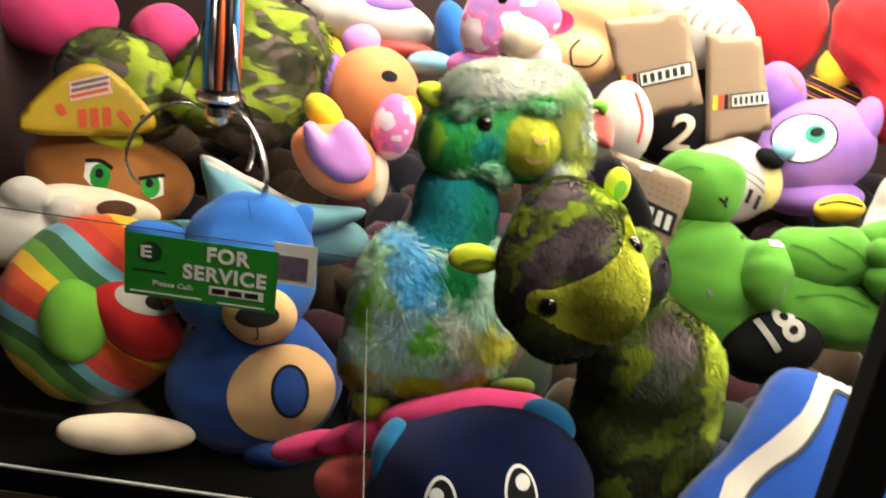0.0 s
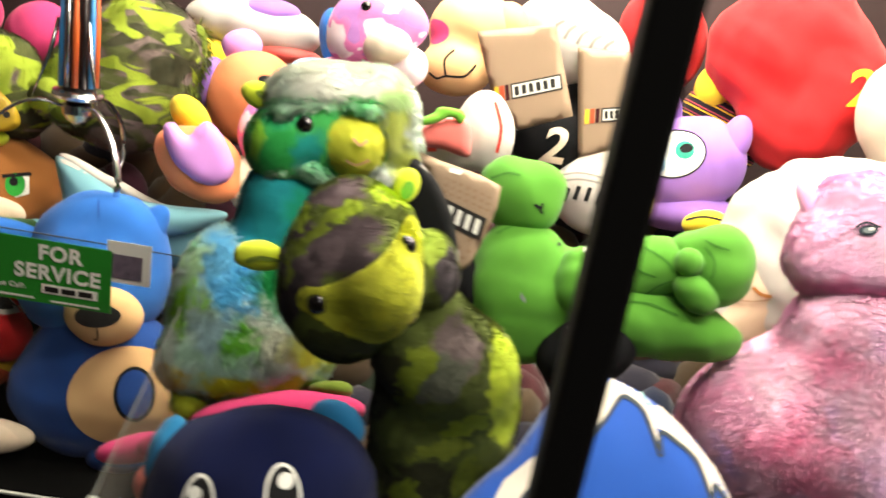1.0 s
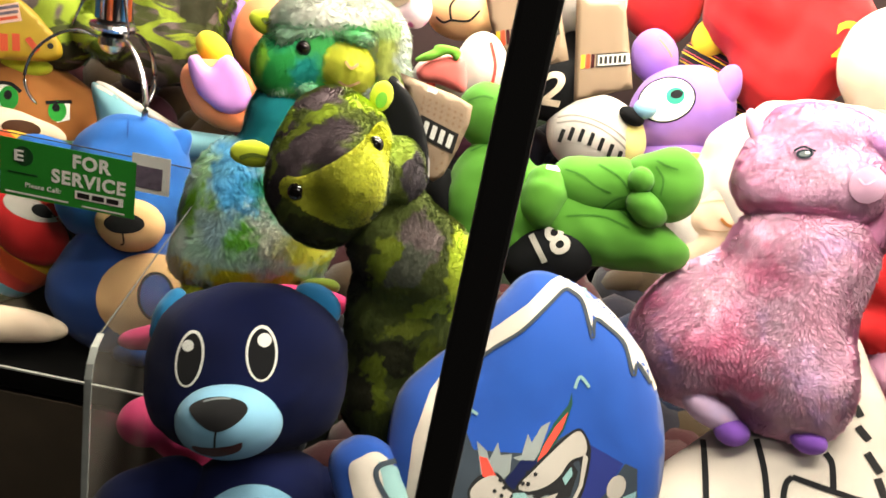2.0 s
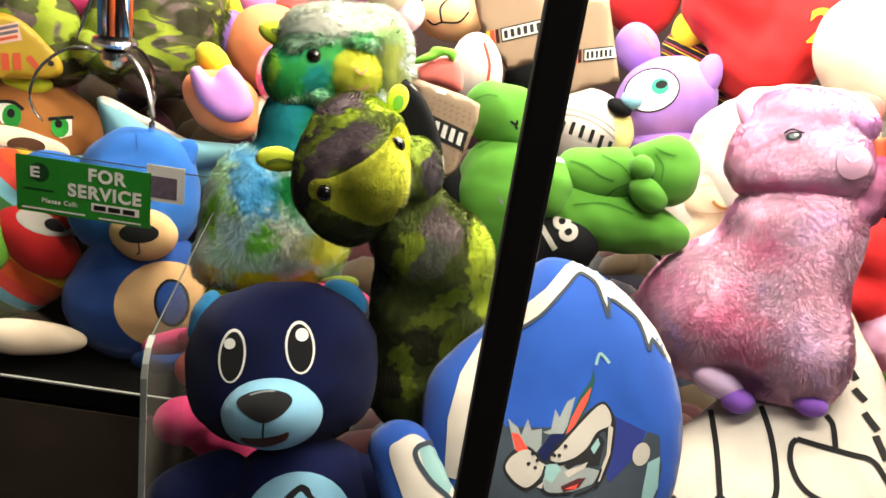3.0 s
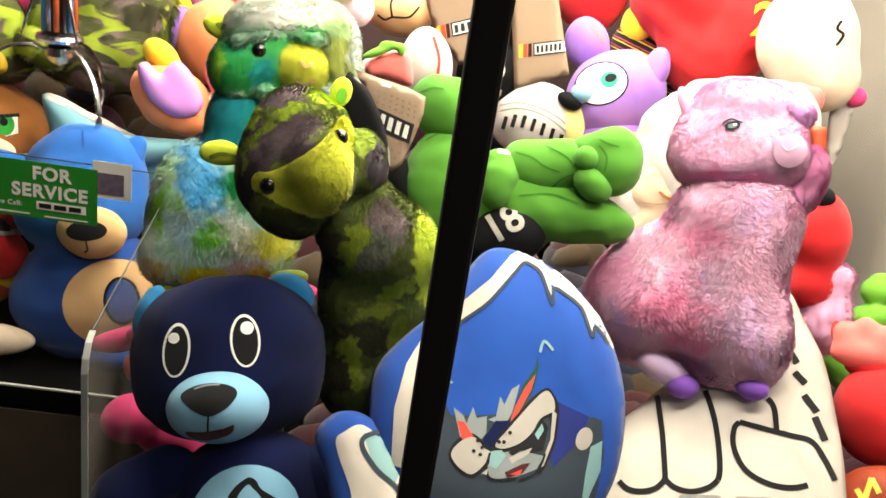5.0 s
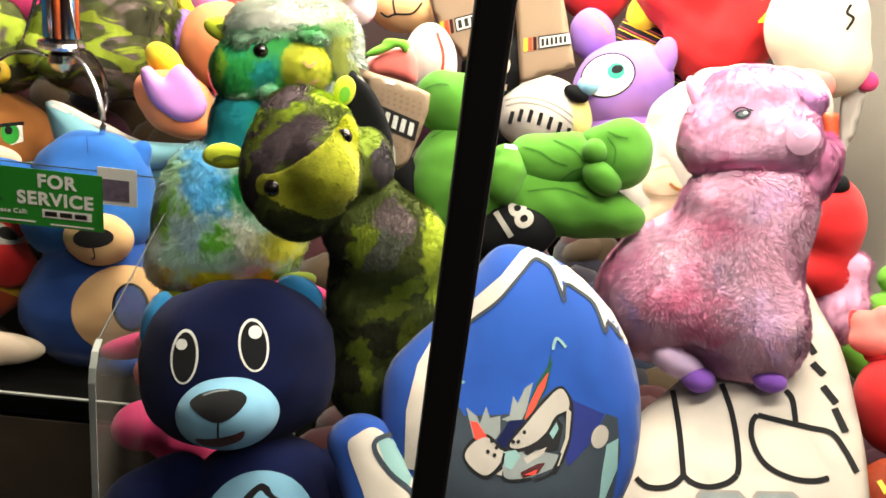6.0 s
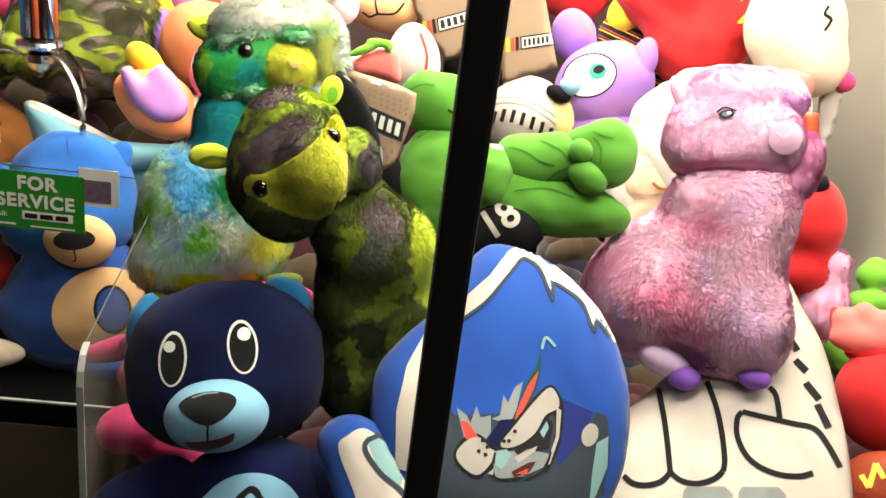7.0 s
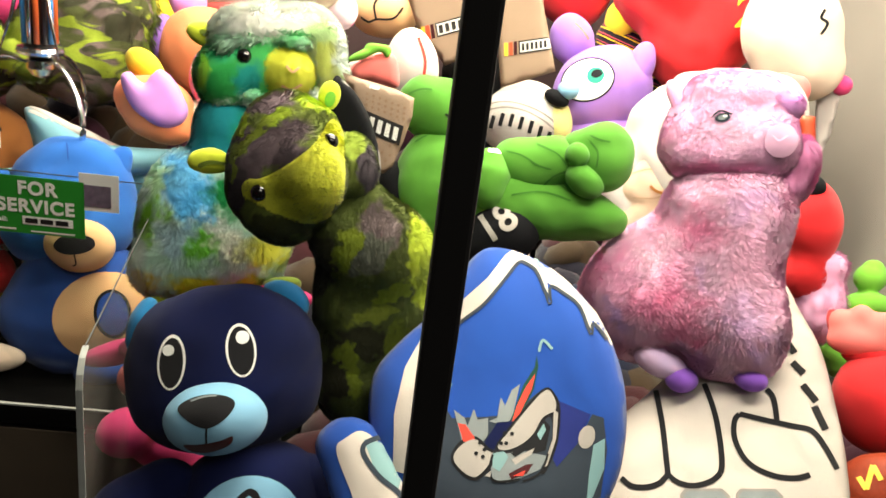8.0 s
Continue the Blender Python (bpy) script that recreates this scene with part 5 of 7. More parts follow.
leg = skin("leg", toy, [(-0.0498, -0.0200, 0.0412, 0.0279, 0.0193, 0.0183, -38)], LILAC, 0.0077, 0.003, 0.0009, seed=7)
hoof = skin("hoof", toy, [(-0.0313, -0.0240, 0.0219, 0.0169, 0.0158, 0.0127, -10)], VIOLET, 0.0076, 0.0028, 0.0009, seed=8)
hoof = skin("hoof", toy, [(0.0326, -0.0240, 0.0215, 0.0171, 0.0151, 0.0126, -14)], VIOLET, 0.0072, 0.0028, 0.0009, seed=9)
leg = skin("leg", toy, [(0.0183, -0.0180, 0.0384, 0.0184, 0.0153, 0.0153, 0)], LILAC, 0.0073, 0.003, 0.0009, seed=10)

toy = plush("printed_pillow", (0.5747, 0.5151, 0.9235), (-28.1, -12.9, -19.5), (0, -0.8783, 0.1664), "off-white cotton pillow with bold black outline print", "pillow")
body = cushion("body", toy, round_poly((0.0542, 0.3125), (0.0743, 0.2745), (0.0907, 0.2337), (0.0986, 0.183), (0.1036, 0.1206), (0.0967, 0.0639), (0.055, 0.0188), (-0.0362, 0), (-0.1066, 0.0127), (-0.1236, 0.0628), (-0.117, 0.1165), (-0.1018, 0.1516), (-0.0763, 0.1787), (-0.0379, 0.2204), (0.0107, 0.2789)), 0.0335, 0.0669, OFFWHITE, lean=0.62, turn=0.12, back=0.6, depth=-0.1032, step=0.006, lump=0.0012)
patch("line", body, stroke(0.0056, (-0.0689, 0.1812), (-0.0624, 0.1434), (-0.0576, 0.0986)), INK, 0.0008)
patch("line", body, stroke(0.0056, (-0.1027, 0.0916), (-0.0931, 0.0847), (-0.0793, 0.0843), (-0.0662, 0.0892), (-0.0576, 0.0986)), INK, 0.0008)
patch("line", body, stroke(0.0054, (-0.0576, 0.0986), (-0.0478, 0.0918), (-0.0328, 0.0899), (-0.0169, 0.0955), (-0.0080, 0.1037)), INK, 0.0008)
patch("line", body, stroke(0.0054, (-0.0224, 0.1903), (-0.0138, 0.1658), (-0.0085, 0.1388), (-0.0064, 0.1146), (-0.0080, 0.1037)), INK, 0.0008)
patch("line", body, stroke(0.0052, (0.0356, 0.1877), (0.0417, 0.1793), (0.0445, 0.1584)), INK, 0.0008)
patch("line", body, stroke(0.0052, (0.0105, 0.1623), (0.0322, 0.1582), (0.0576, 0.1539), (0.0755, 0.1503), (0.0870, 0.1348), (0.0963, 0.1164)), INK, 0.0008)
patch("line", body, stroke(0.0052, (0.0105, 0.1623), (0.0058, 0.1555), (0.0052, 0.1397), (0.0124, 0.1225), (0.0241, 0.1117), (0.0428, 0.1053), (0.0608, 0.1052), (0.0727, 0.1093)), INK, 0.0008)
patch("bar", body, stroke(0.0065, (0.0780, 0.1738), (0.0874, 0.1522)), INK, 0.0008)
patch("bar", body, stroke(0.0065, (0.0683, 0.1937), (0.0800, 0.1782)), INK, 0.0008)
patch("bar", body, stroke(0.0066, (0.0596, 0.2151), (0.0695, 0.2046)), INK, 0.0008)
patch("bar", body, stroke(0.0067, (0.0518, 0.2401), (0.0618, 0.2239)), INK, 0.0008)
patch("bar", body, stroke(0.0067, (0.0480, 0.2646), (0.0520, 0.2574)), INK, 0.0008)
patch("box_outline", body, poly((-0.0465, 0.0656), (-0.0456, 0.0812), (-0.0413, 0.0865), (-0.0065, 0.0895), (0.0008, 0.0832), (0.0007, 0.0700)), RIB, 0.0008)
patch("box_print", body, poly((-0.0433, 0.0659), (-0.0424, 0.0805), (-0.0392, 0.0840), (-0.0075, 0.0867), (-0.0023, 0.0819), (-0.0024, 0.0698)), DIM_SILVER, 0.0011)
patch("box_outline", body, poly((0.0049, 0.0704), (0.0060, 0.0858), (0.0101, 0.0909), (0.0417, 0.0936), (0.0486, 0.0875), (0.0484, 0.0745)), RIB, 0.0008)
patch("box_print", body, poly((0.0079, 0.0707), (0.0090, 0.0850), (0.0121, 0.0885), (0.0406, 0.0909), (0.0456, 0.0862), (0.0454, 0.0743)), DIM_SILVER, 0.0011)

toy = plush("plush_frog", (0.3438, 0.6781, 1.1553), (-15.1, -10.9, -5.2), (0.0006, -0.8437, 0.0957), "green plush toy in a black numbered shirt, lying down", "plush toy")
body = skin("body", toy, [(-0.0592, 0.0000, 0.0993, 0.0448, 0.0367, 0.0528, -3), (-0.0555, 0.0020, 0.0606, 0.0519, 0.0346, 0.0404, -3), (-0.0053, 0.0040, 0.0896, 0.0400, 0.0320, 0.0343, -23)], FROG, 0.0149, 0.005, 0.0022, seed=2)
chest = skin("chest", toy, [(-0.0116, -0.0140, 0.0968, 0.0224, 0.0280, 0.0291, -15)], FROG, 0.0091, 0.004, 0.0016, seed=3)
head = skin("head", toy, [(-0.0627, -0.0030, 0.1708, 0.0341, 0.0284, 0.0318, -3), (-0.0802, 0.0000, 0.1901, 0.0171, 0.0171, 0.0126, 17), (-0.0428, 0.0000, 0.1845, 0.0159, 0.0170, 0.0114, -23)], FROG, 0.0103, 0.0036, 0.0012, seed=4)
shirt = skin("shirt", toy, [(-0.0075, -0.0160, 0.0393, 0.0449, 0.0314, 0.0325, 17)], BLACK, 0.0114, 0.005, 0.0009, seed=5, label="black shirt")
sleeve = skin("sleeve", toy, [(-0.1115, -0.0040, 0.0940, 0.0185, 0.0231, 0.0300, 9)], BLACK, 0.0116, 0.0035, 0.0009, seed=6)
arm = skin("arm", toy, [(0.0238, -0.0080, 0.1096, 0.0347, 0.0246, 0.0269, -15), (0.0545, -0.0100, 0.1118, 0.0289, 0.0233, 0.0255, -3)], FROG, 0.0124, 0.0036, 0.0018, seed=7)
palm = skin("palm", toy, [(0.1012, -0.0140, 0.1131, 0.0263, 0.0252, 0.0340, -11), (0.0854, -0.0120, 0.1267, 0.0253, 0.0220, 0.0165, 7)], FROG, 0.0089, 0.0032, 0.0012, seed=8)
toe = skin("toe", toy, [(0.0731, -0.0340, 0.1156, 0.0129, 0.0129, 0.0134, -3)], FROG, 0.0078, 0.0026, 0.0009, seed=9)
toe = skin("toe", toy, [(0.0800, -0.0300, 0.0898, 0.0195, 0.0151, 0.0135, -35)], FROG, 0.0078, 0.0026, 0.0009, seed=10)
leg = skin("leg", toy, [(0.0472, -0.0060, 0.0633, 0.0561, 0.0292, 0.0326, -11), (0.0888, -0.0060, 0.0522, 0.0346, 0.0201, 0.0178, -7), (0.0225, -0.0060, 0.0770, 0.0338, 0.0270, 0.0282, -3)], FROG, 0.0147, 0.0045, 0.0018, seed=11)
lettering("number", shirt, "18", -0.0070, 0.0514, 0.0286, 30, DIM_WHITE, slant=0)
patch("mouth", head, stroke(0.0023, (-0.0541, 0.1649), (-0.0480, 0.1612), (-0.0472, 0.1656)), INK, 0.0007)
patch("mouth", head, stroke(0.0023, (-0.0496, 0.1624), (-0.0471, 0.1566)), INK, 0.0007)
patch("badge", chest, poly((-0.0111, 0.1354), (0.0057, 0.1310), (0.0030, 0.1210), (-0.0128, 0.1241)), GLINT, 0.0008)
patch("fleck", body, poly((-0.0660, 0.0905), (-0.0611, 0.0839), (-0.0619, 0.0799), (-0.0652, 0.0841)), DIM_SILVER, 0.0007)
patch("dot", body, oval(-0.0142, 0.1174, 0.0017, 0.0017, -3), INK, 0.0007)
patch("dot", body, oval(-0.0319, 0.1297, 0.0017, 0.0017, -3), INK, 0.0007)
patch("dot", body, oval(-0.0041, 0.1146, 0.0017, 0.0017, -3), INK, 0.0007)
# strokes paint the shade in cloth folds; the head's line is a seam
patch("seam", arm, stroke(0.0018, (0.0054, 0.1243), (0.0216, 0.1189), (0.0353, 0.1091), (0.0492, 0.1038)), FROG_CREASE_SEAM, 0.0006)
patch("seam", arm, stroke(0.0018, (0.0362, 0.1299), (0.0555, 0.1193), (0.0646, 0.1075)), FROG_CREASE_SEAM, 0.0006)
patch("seam", arm, stroke(0.0018, (0.0401, 0.0873), (0.0518, 0.0969), (0.0660, 0.1018)), FROG_CREASE_SEAM, 0.0006)
patch("seam", leg, stroke(0.0018, (0.0086, 0.0804), (0.0398, 0.0816), (0.0676, 0.0712)), FROG_CREASE_SEAM, 0.0006)
patch("seam", leg, stroke(0.0018, (0.0516, 0.0924), (0.0691, 0.0790), (0.0846, 0.0726)), FROG_CREASE_SEAM, 0.0006)
patch("seam", head, stroke(0.0018, (-0.0907, 0.1862), (-0.0773, 0.1910), (-0.0659, 0.1892)), FROG_CREASE_SEAM, 0.0006)
patch("seam", body, stroke(0.0018, (-0.0859, 0.1384), (-0.0653, 0.1474), (-0.0395, 0.1471)), FROG_CREASE_SEAM, 0.0006)
patch("seam", palm, stroke(0.0018, (0.0890, 0.1298), (0.0963, 0.1182), (0.0947, 0.1037)), FROG_CREASE_SEAM, 0.0006)
patch("seam", palm, stroke(0.0018, (0.0892, 0.1354), (0.0990, 0.1304), (0.1089, 0.1276)), FROG_CREASE_SEAM, 0.0006)

toy = plush("plush_bear", (-0.1321, 0.8068, 0.8981), (-25.0, -1.0, 14.5), (0, -0.9304, 0.1825), "blue plush bear with tan muzzle and belly, behind the clear screen", size=1.035)
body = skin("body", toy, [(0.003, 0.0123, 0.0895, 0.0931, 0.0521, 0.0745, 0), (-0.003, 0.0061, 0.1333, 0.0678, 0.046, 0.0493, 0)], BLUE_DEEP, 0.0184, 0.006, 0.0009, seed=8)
head = skin("head", toy, [(-0.0089, 0, 0.2315, 0.0723, 0.0521, 0.0674, 0), (-0.0147, 0, 0.2009, 0.0735, 0.049, 0.0552, 0)], BLUE, 0.0184, 0.006, 0.0018, seed=9)
patch("seam", head, stroke(0.0012, (-0.0136, 0.2928), (-0.0118, 0.2817), (-0.0106, 0.2713)), BLUE_DEEP, 0.000512)
ear = skin("ear", toy, [(-0.1034, 0, 0.2499, 0.0355, 0.0153, 0.0147, -8)], BLUE, 0.0153, 0.0028, 0.0009, seed=11)
ear = skin("ear", toy, [(0.0397, -0.011, 0.262, 0.0157, 0.0123, 0.0303, -25)], BLUE, 0.0153, 0.0028, 0.0009, seed=12)
muzzle = skin("muzzle", toy, [(0.0028, -0.046, 0.1679, 0.0373, 0.0306, 0.032, 0)], TAN, 0.0153, 0.0044, 0.0009, seed=13)
patch("nose", muzzle, oval(0, 0.1654, 0.0233, 0.0123, 3), INK, 0.000624)
patch("mouth", muzzle, stroke(0.0018, (0, 0.1531), (0.0012, 0.1427), (-0.003, 0.1409)), INK, 0.00068)
patch("belly", body, oval(0.0297, 0.0837, 0.0588, 0.0515, 15), TAN, 0.000624, label="tan belly")
patch("belly_ring", body, oval(0.0382, 0.0846, 0.0208, 0.0294, 5), INK, 0.000848)
patch("belly_spot", body, oval(0.0382, 0.0846, 0.0172, 0.0257, 5), BLUE_DEEP, 0.001072)
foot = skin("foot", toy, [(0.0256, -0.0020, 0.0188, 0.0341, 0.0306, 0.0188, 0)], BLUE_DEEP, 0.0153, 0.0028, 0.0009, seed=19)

toy = plush("plush_parrot", (-0.3150, 0.8299, 0.8641), (-25.2, 2.8, 23.2), (0, -1.023, 0.1772), "rainbow striped plush toy with large cartoon eyes", size=1.03)
body = skin("body", toy, [(-0.0057, 0, 0.1709, 0.1047, 0.0603, 0.1047, 0), (0.0535, 0.0063, 0.2484, 0.083, 0.0381, 0.0255, 8)], RAINBOW, 0.019, 0.0036, 0.0009, seed=9)
beak = skin("beak", toy, [(0.0307, -0.0444, 0.1583, 0.0576, 0.0317, 0.0364, -35)], RED, 0.0127, 0.0045, 0.0009, seed=10)
patch("eye", beak, oval(0.0441, 0.1817, 0.0349, 0.0178, -12), GREY, 0.00068)
patch("pupil", beak, oval(0.0561, 0.1777, 0.014, 0.0089, -10), INK, 0.000904)
patch("eye", body, oval(0.0775, 0.1531, 0.0216, 0.0254, -20), GREY, 0.000624)
patch("pupil", body, oval(0.0806, 0.1563, 0.0101, 0.0114, 0), INK, 0.000904)
belly = skin("belly", toy, [(-0.0271, -0.0476, 0.1596, 0.0363, 0.0254, 0.0454, 0)], LEAF, 0.0159, 0.0036, 0.0009, seed=15)
foot = skin("foot", toy, [(0.0263, -0.1020, 0.0440, 0.0676, 0.0205, 0.0217, -4)], CREAM, 0.0132, 0.0039, 0.0009, seed=16, label="cream foot")

toy = plush("plush_puppy", (-0.4373, 0.9136, 1.0526), (-20.3, 2.6, 27.8), (0, -1.0924, 0.0502), "white plush toy with rounded paws")
paw = skin("paw", toy, [(-0.0119, 0, 0.0368, 0.0501, 0.0334, 0.0368, 0), (0, -0.0134, 0.0865, 0.0251, 0.0234, 0.0198, 0), (0.0422, -0.0134, 0.0676, 0.0198, 0.0201, 0.0198, 0), (0.0332, -0.01, 0.0271, 0.0185, 0.0201, 0.0232, 0), (-0.0294, -0.0067, 0.0564, 0.0299, 0.0234, 0.0266, 0)], WHITE, 0.008, 0.0028, 0.0009, seed=10)

toy = plush("plush_fox", (-0.3846, 1.0409, 1.0631), (-17.4, 2.7, 22.9), (0, -1.1762, 0.0655), "brown plush animal head with frowning green eyes and cream muzzle")
head = skin("head", toy, [(0, 0, 0.0655, 0.0982, 0.0546, 0.0655, 0), (-0.0392, 0.0036, 0.085, 0.0657, 0.0473, 0.0511, 0)], BROWN, 0.0182, 0.006, 0.0009, seed=11)
muzzle = skin("muzzle", toy, [(-0.0317, -0.04, 0.0307, 0.0878, 0.04, 0.0295, -3)], CREAM, 0.0182, 0.0042, 0.0009, seed=12)
patch("nose", muzzle, oval(0.0013, 0.0307, 0.0247, 0.0116, 0), BROWN_DARK, 0.000624)
patch("eye", head, poly((-0.0378, 0.0907), (-0.0229, 0.0894), (-0.0105, 0.0829), (-0.0079, 0.0651), (-0.0165, 0.056), (-0.0314, 0.0604), (-0.0391, 0.0693)), GLINT, 0.000624)
patch("iris", head, oval(-0.0197, 0.0717, 0.0124, 0.0167, 0), EYE_GREEN, 0.000848)
patch("pupil", head, oval(-0.021, 0.0759, 0.0051, 0.0065, 0), INK, 0.001072)
patch("eye", head, poly((0.0349, 0.073), (0.0575, 0.0771), (0.059, 0.0535), (0.0439, 0.0469), (0.0322, 0.056)), GLINT, 0.000624)
patch("iris", head, oval(0.0424, 0.0638, 0.0116, 0.0153, 0), EYE_GREEN, 0.000848)
patch("pupil", head, oval(0.0404, 0.0674, 0.0051, 0.0058, 0), INK, 0.001072)
patch("brow", head, stroke(0.0051, (-0.0378, 0.0907), (-0.0197, 0.0917), (-0.0053, 0.0825)), INK, 0.000904)
patch("brow", head, stroke(0.0051, (0.0268, 0.0726), (0.0437, 0.0764), (0.0596, 0.0794)), INK, 0.000904)

toy = plush("plush_shark", (-0.1398, 0.9279, 1.0963), (-18.2, -1.5, 13.3), (0, -0.9909, 0.0743), "aqua plush toy with a pointed fin")
fin = cushion("fin", toy, round_poly((-0.0938, 0.119), (-0.0775, 0.1157), (-0.0469, 0.0976), (-0.0126, 0.0805), (0.032, 0.075), (0.0876, 0.073), (0.0963, 0.0658), (0.0778, 0.0528), (0.0386, 0.0389), (-0.0379, 0.0281), (-0.0749, 0.0437), (-0.0856, 0.0819)), 0.0183, 0.0262, AQUA, lean=0, turn=0, back=0.6, depth=0, step=0.005, lump=0.0012)
patch("piping", fin, stroke(0.0078, (-0.0895, 0.1191), (-0.0561, 0.105), (-0.0126, 0.0818)), GREY, 0.00068)
body = skin("body", toy, [(0.0334, 0.0392, 0.034, 0.0748, 0.0327, 0.034, -5)], AQUA, 0.0163, 0.0047, 0.0009, seed=14)

toy = plush("plush_bone", (-0.1875, 0.9813, 1.1408), (-17.1, -0.8, 15.0), (0, -1.0367, 0.031), "grey-brown plush strip curving over the heap")
body = skin("body", toy, [(-0.0322, 0, 0.0446, 0.0372, 0.0135, 0.0068, -28), (0.0197, 0, 0.0215, 0.0406, 0.0135, 0.0068, -25), (0.0564, 0, 0.0068, 0.0305, 0.0135, 0.0068, -12)], GREY, 0.0081, 0.0028, 0.0009, seed=13)

toy = plush("plush_paw", (-0.0977, 0.9868, 1.1589), (-15.2, -2.7, 10.4), (0.1240, -1.1667, -0.0086), "orange plush foot with an orchid heart-shaped pad and yellow cuff", "plush toy")
foot = skin("foot", toy, [(0.0056, 0.0000, 0.0545, 0.0470, 0.0323, 0.0426, -24), (-0.0271, 0.0020, 0.0708, 0.0204, 0.0247, 0.0247, 14), (0.0270, 0.0000, 0.0283, 0.0252, 0.0252, 0.0193, 4)], ORANGE, 0.0147, 0.003, 0.0009, seed=2)
cuff = skin("cuff", toy, [(-0.0087, 0.0180, 0.1094, 0.0192, 0.0222, 0.0296, 43)], YELLOW, 0.0146, 0.0032, 0.0009, seed=3)
pad = cushion("pad", toy, round_poly((-0.0346, 0.0937), (-0.0232, 0.0990), (-0.0143, 0.0894), (-0.0054, 0.0856), (0.0030, 0.0966), (0.0145, 0.1034), (0.0295, 0.0912), (0.0405, 0.0712), (0.0470, 0.0522), (0.0401, 0.0367), (0.0226, 0.0295), (0.0018, 0.0341), (-0.0191, 0.0505), (-0.0313, 0.0733)), 0.012, 0.016, ORCHID, back=0.4, depth=-0.028, step=0.004, lump=0.0008, label="orchid heart-shaped pad")

toy = plush("plush_bird", (-0.0705, 1.1689, 1.2024), (-10.3, -4.0, 7.6), (0, -1.175, 0.066), "orange and yellow plush bird with purple hair")
head = skin("head", toy, [(-0.0038, 0, 0.0658, 0.0635, 0.0504, 0.0658, 0)], ORANGE, 0.0194, 0.006, 0.0009, seed=15)
chest = skin("chest", toy, [(0.0303, -0.0232, 0.0445, 0.0319, 0.031, 0.0243, 0)], YELLOW, 0.0194, 0.0035, 0.0009, seed=16)
tuft = skin("tuft", toy, [(-0.0632, 0.0039, 0.085, 0.0187, 0.0217, 0.0326, -15)], PURPLE, 0.0194, 0.0028, 0.0009, seed=17)
tuft = skin("tuft", toy, [(-0.0228, 0.0077, 0.1363, 0.0273, 0.0194, 0.0218, 0)], ORCHID, 0.0194, 0.0028, 0.0009, seed=18)
patch("eye", head, oval(0.0168, 0.0906, 0.0116, 0.0077, -10), INK, 0.000624)

toy = plush("plush_chick", (-0.1684, 1.2364, 1.2536), (-9.2, -2.4, 11.3), (0, -1.2459, 0.0244), "yellow plush toy tucked between others")
body = skin("body", toy, [(0.0039, 0, 0.0363, 0.0387, 0.0323, 0.0363, 0)], YELLOW, 0.0202, 0.0046, 0.0009, seed=16)

toy = plush("plush_dragon", (-0.2506, 1.1043, 1.1709), (-11.0, -0.2, 16.3), (0, -1.1547, 0.0858), "dark camouflage plush dragon lying in the heap")
body = skin("body", toy, [(0.0106, 0, 0.0901, 0.0882, 0.0625, 0.0772, 0), (0.0423, 0.0037, 0.1462, 0.0774, 0.0588, 0.0701, 0)], CAMO_DARK, 0.0294, 0.006, 0.0018, seed=17)
fur(body, 16000, 0.005, CAMO_DARK)
head = skin("head", toy, [(-0.1481, 0, 0.0896, 0.0698, 0.0551, 0.0588, 0), (-0.1096, 0, 0.0574, 0.0441, 0.0441, 0.0441, 0)], CAMO_DARK, 0.0221, 0.006, 0.0009, seed=18)
fur(head, 9000, 0.005, CAMO_DARK)
paw = skin("paw", toy, [(-0.062, -0.0294, 0.0713, 0.0272, 0.0221, 0.0244, 0)], CAMO_DARK, 0.0184, 0.0032, 0.0009, seed=19)
fur(paw, 700, 0.008, CAMO_DARK)
paw_pad = skin("paw_pad", toy, [(-0.0459, -0.0368, 0.0551, 0.0214, 0.0147, 0.0157, 0)], OLIVE, 0.0184, 0.0028, 0.0009, seed=20)
fur(paw_pad, 700, 0.01, OLIVE)
ear = skin("ear", toy, [(-0.1673, -0.0147, 0.1228, 0.0276, 0.0184, 0.0203, 0)], OLIVE, 0.0184, 0.0028, 0.0009, seed=21)
spike = skin("spike", toy, [(0.0873, 0, 0.1136, 0.0191, 0.0191, 0.0551, 10), (0.0999, 0, 0.1436, 0.0176, 0.0176, 0.0441, -10)], OLIVE, 0.0103, 0.0028, 0.0009, seed=22)
fur(spike, 1500, 0.016, OLIVE)
foot = skin("foot", toy, [(-0.1442, -0.0221, 0.0144, 0.0324, 0.0184, 0.0144, 0)], LIME, 0.0184, 0.0028, 0.0009, seed=23)

toy = plush("toy_tag", (-0.4009, 1.001, 1.1957), (-12.6, 3.4, 24.6), (0, -1.109, 0.0407), "yellow cardboard toy tag with rounded corners", "tag")
card = cushion("card", toy, round_poly((-0.0754, 0.0115), (-0.0525, 0.0487), (-0.0235, 0.0785), (0, 0.0895), (0.027, 0.0828), (0.055, 0.0592), (0.0775, 0.033), (0.0681, 0.0131), (0, 0.0032), (-0.0586, 0)), 0.002, 0.004, TAG_YELLOW, lean=0, turn=0, back=0.6, depth=0, step=0.008, lump=0.0004)
patch("panel", card, poly((-0.0224, 0.0645), (0.021, 0.0808), (0.0272, 0.0578), (-0.019, 0.0416)), TAG_PINK, 0.000624)
patch("bar", card, stroke(0.004, (-0.0189, 0.0616), (0.0216, 0.0763)), STICKER_GREY, 0.00082)
patch("bar", card, stroke(0.004, (-0.0189, 0.0545), (0.0216, 0.0691)), STICKER_GREY, 0.00082)
patch("bar", card, stroke(0.004, (-0.0189, 0.0474), (0.0217, 0.0619)), PRINT_RED, 0.00082)
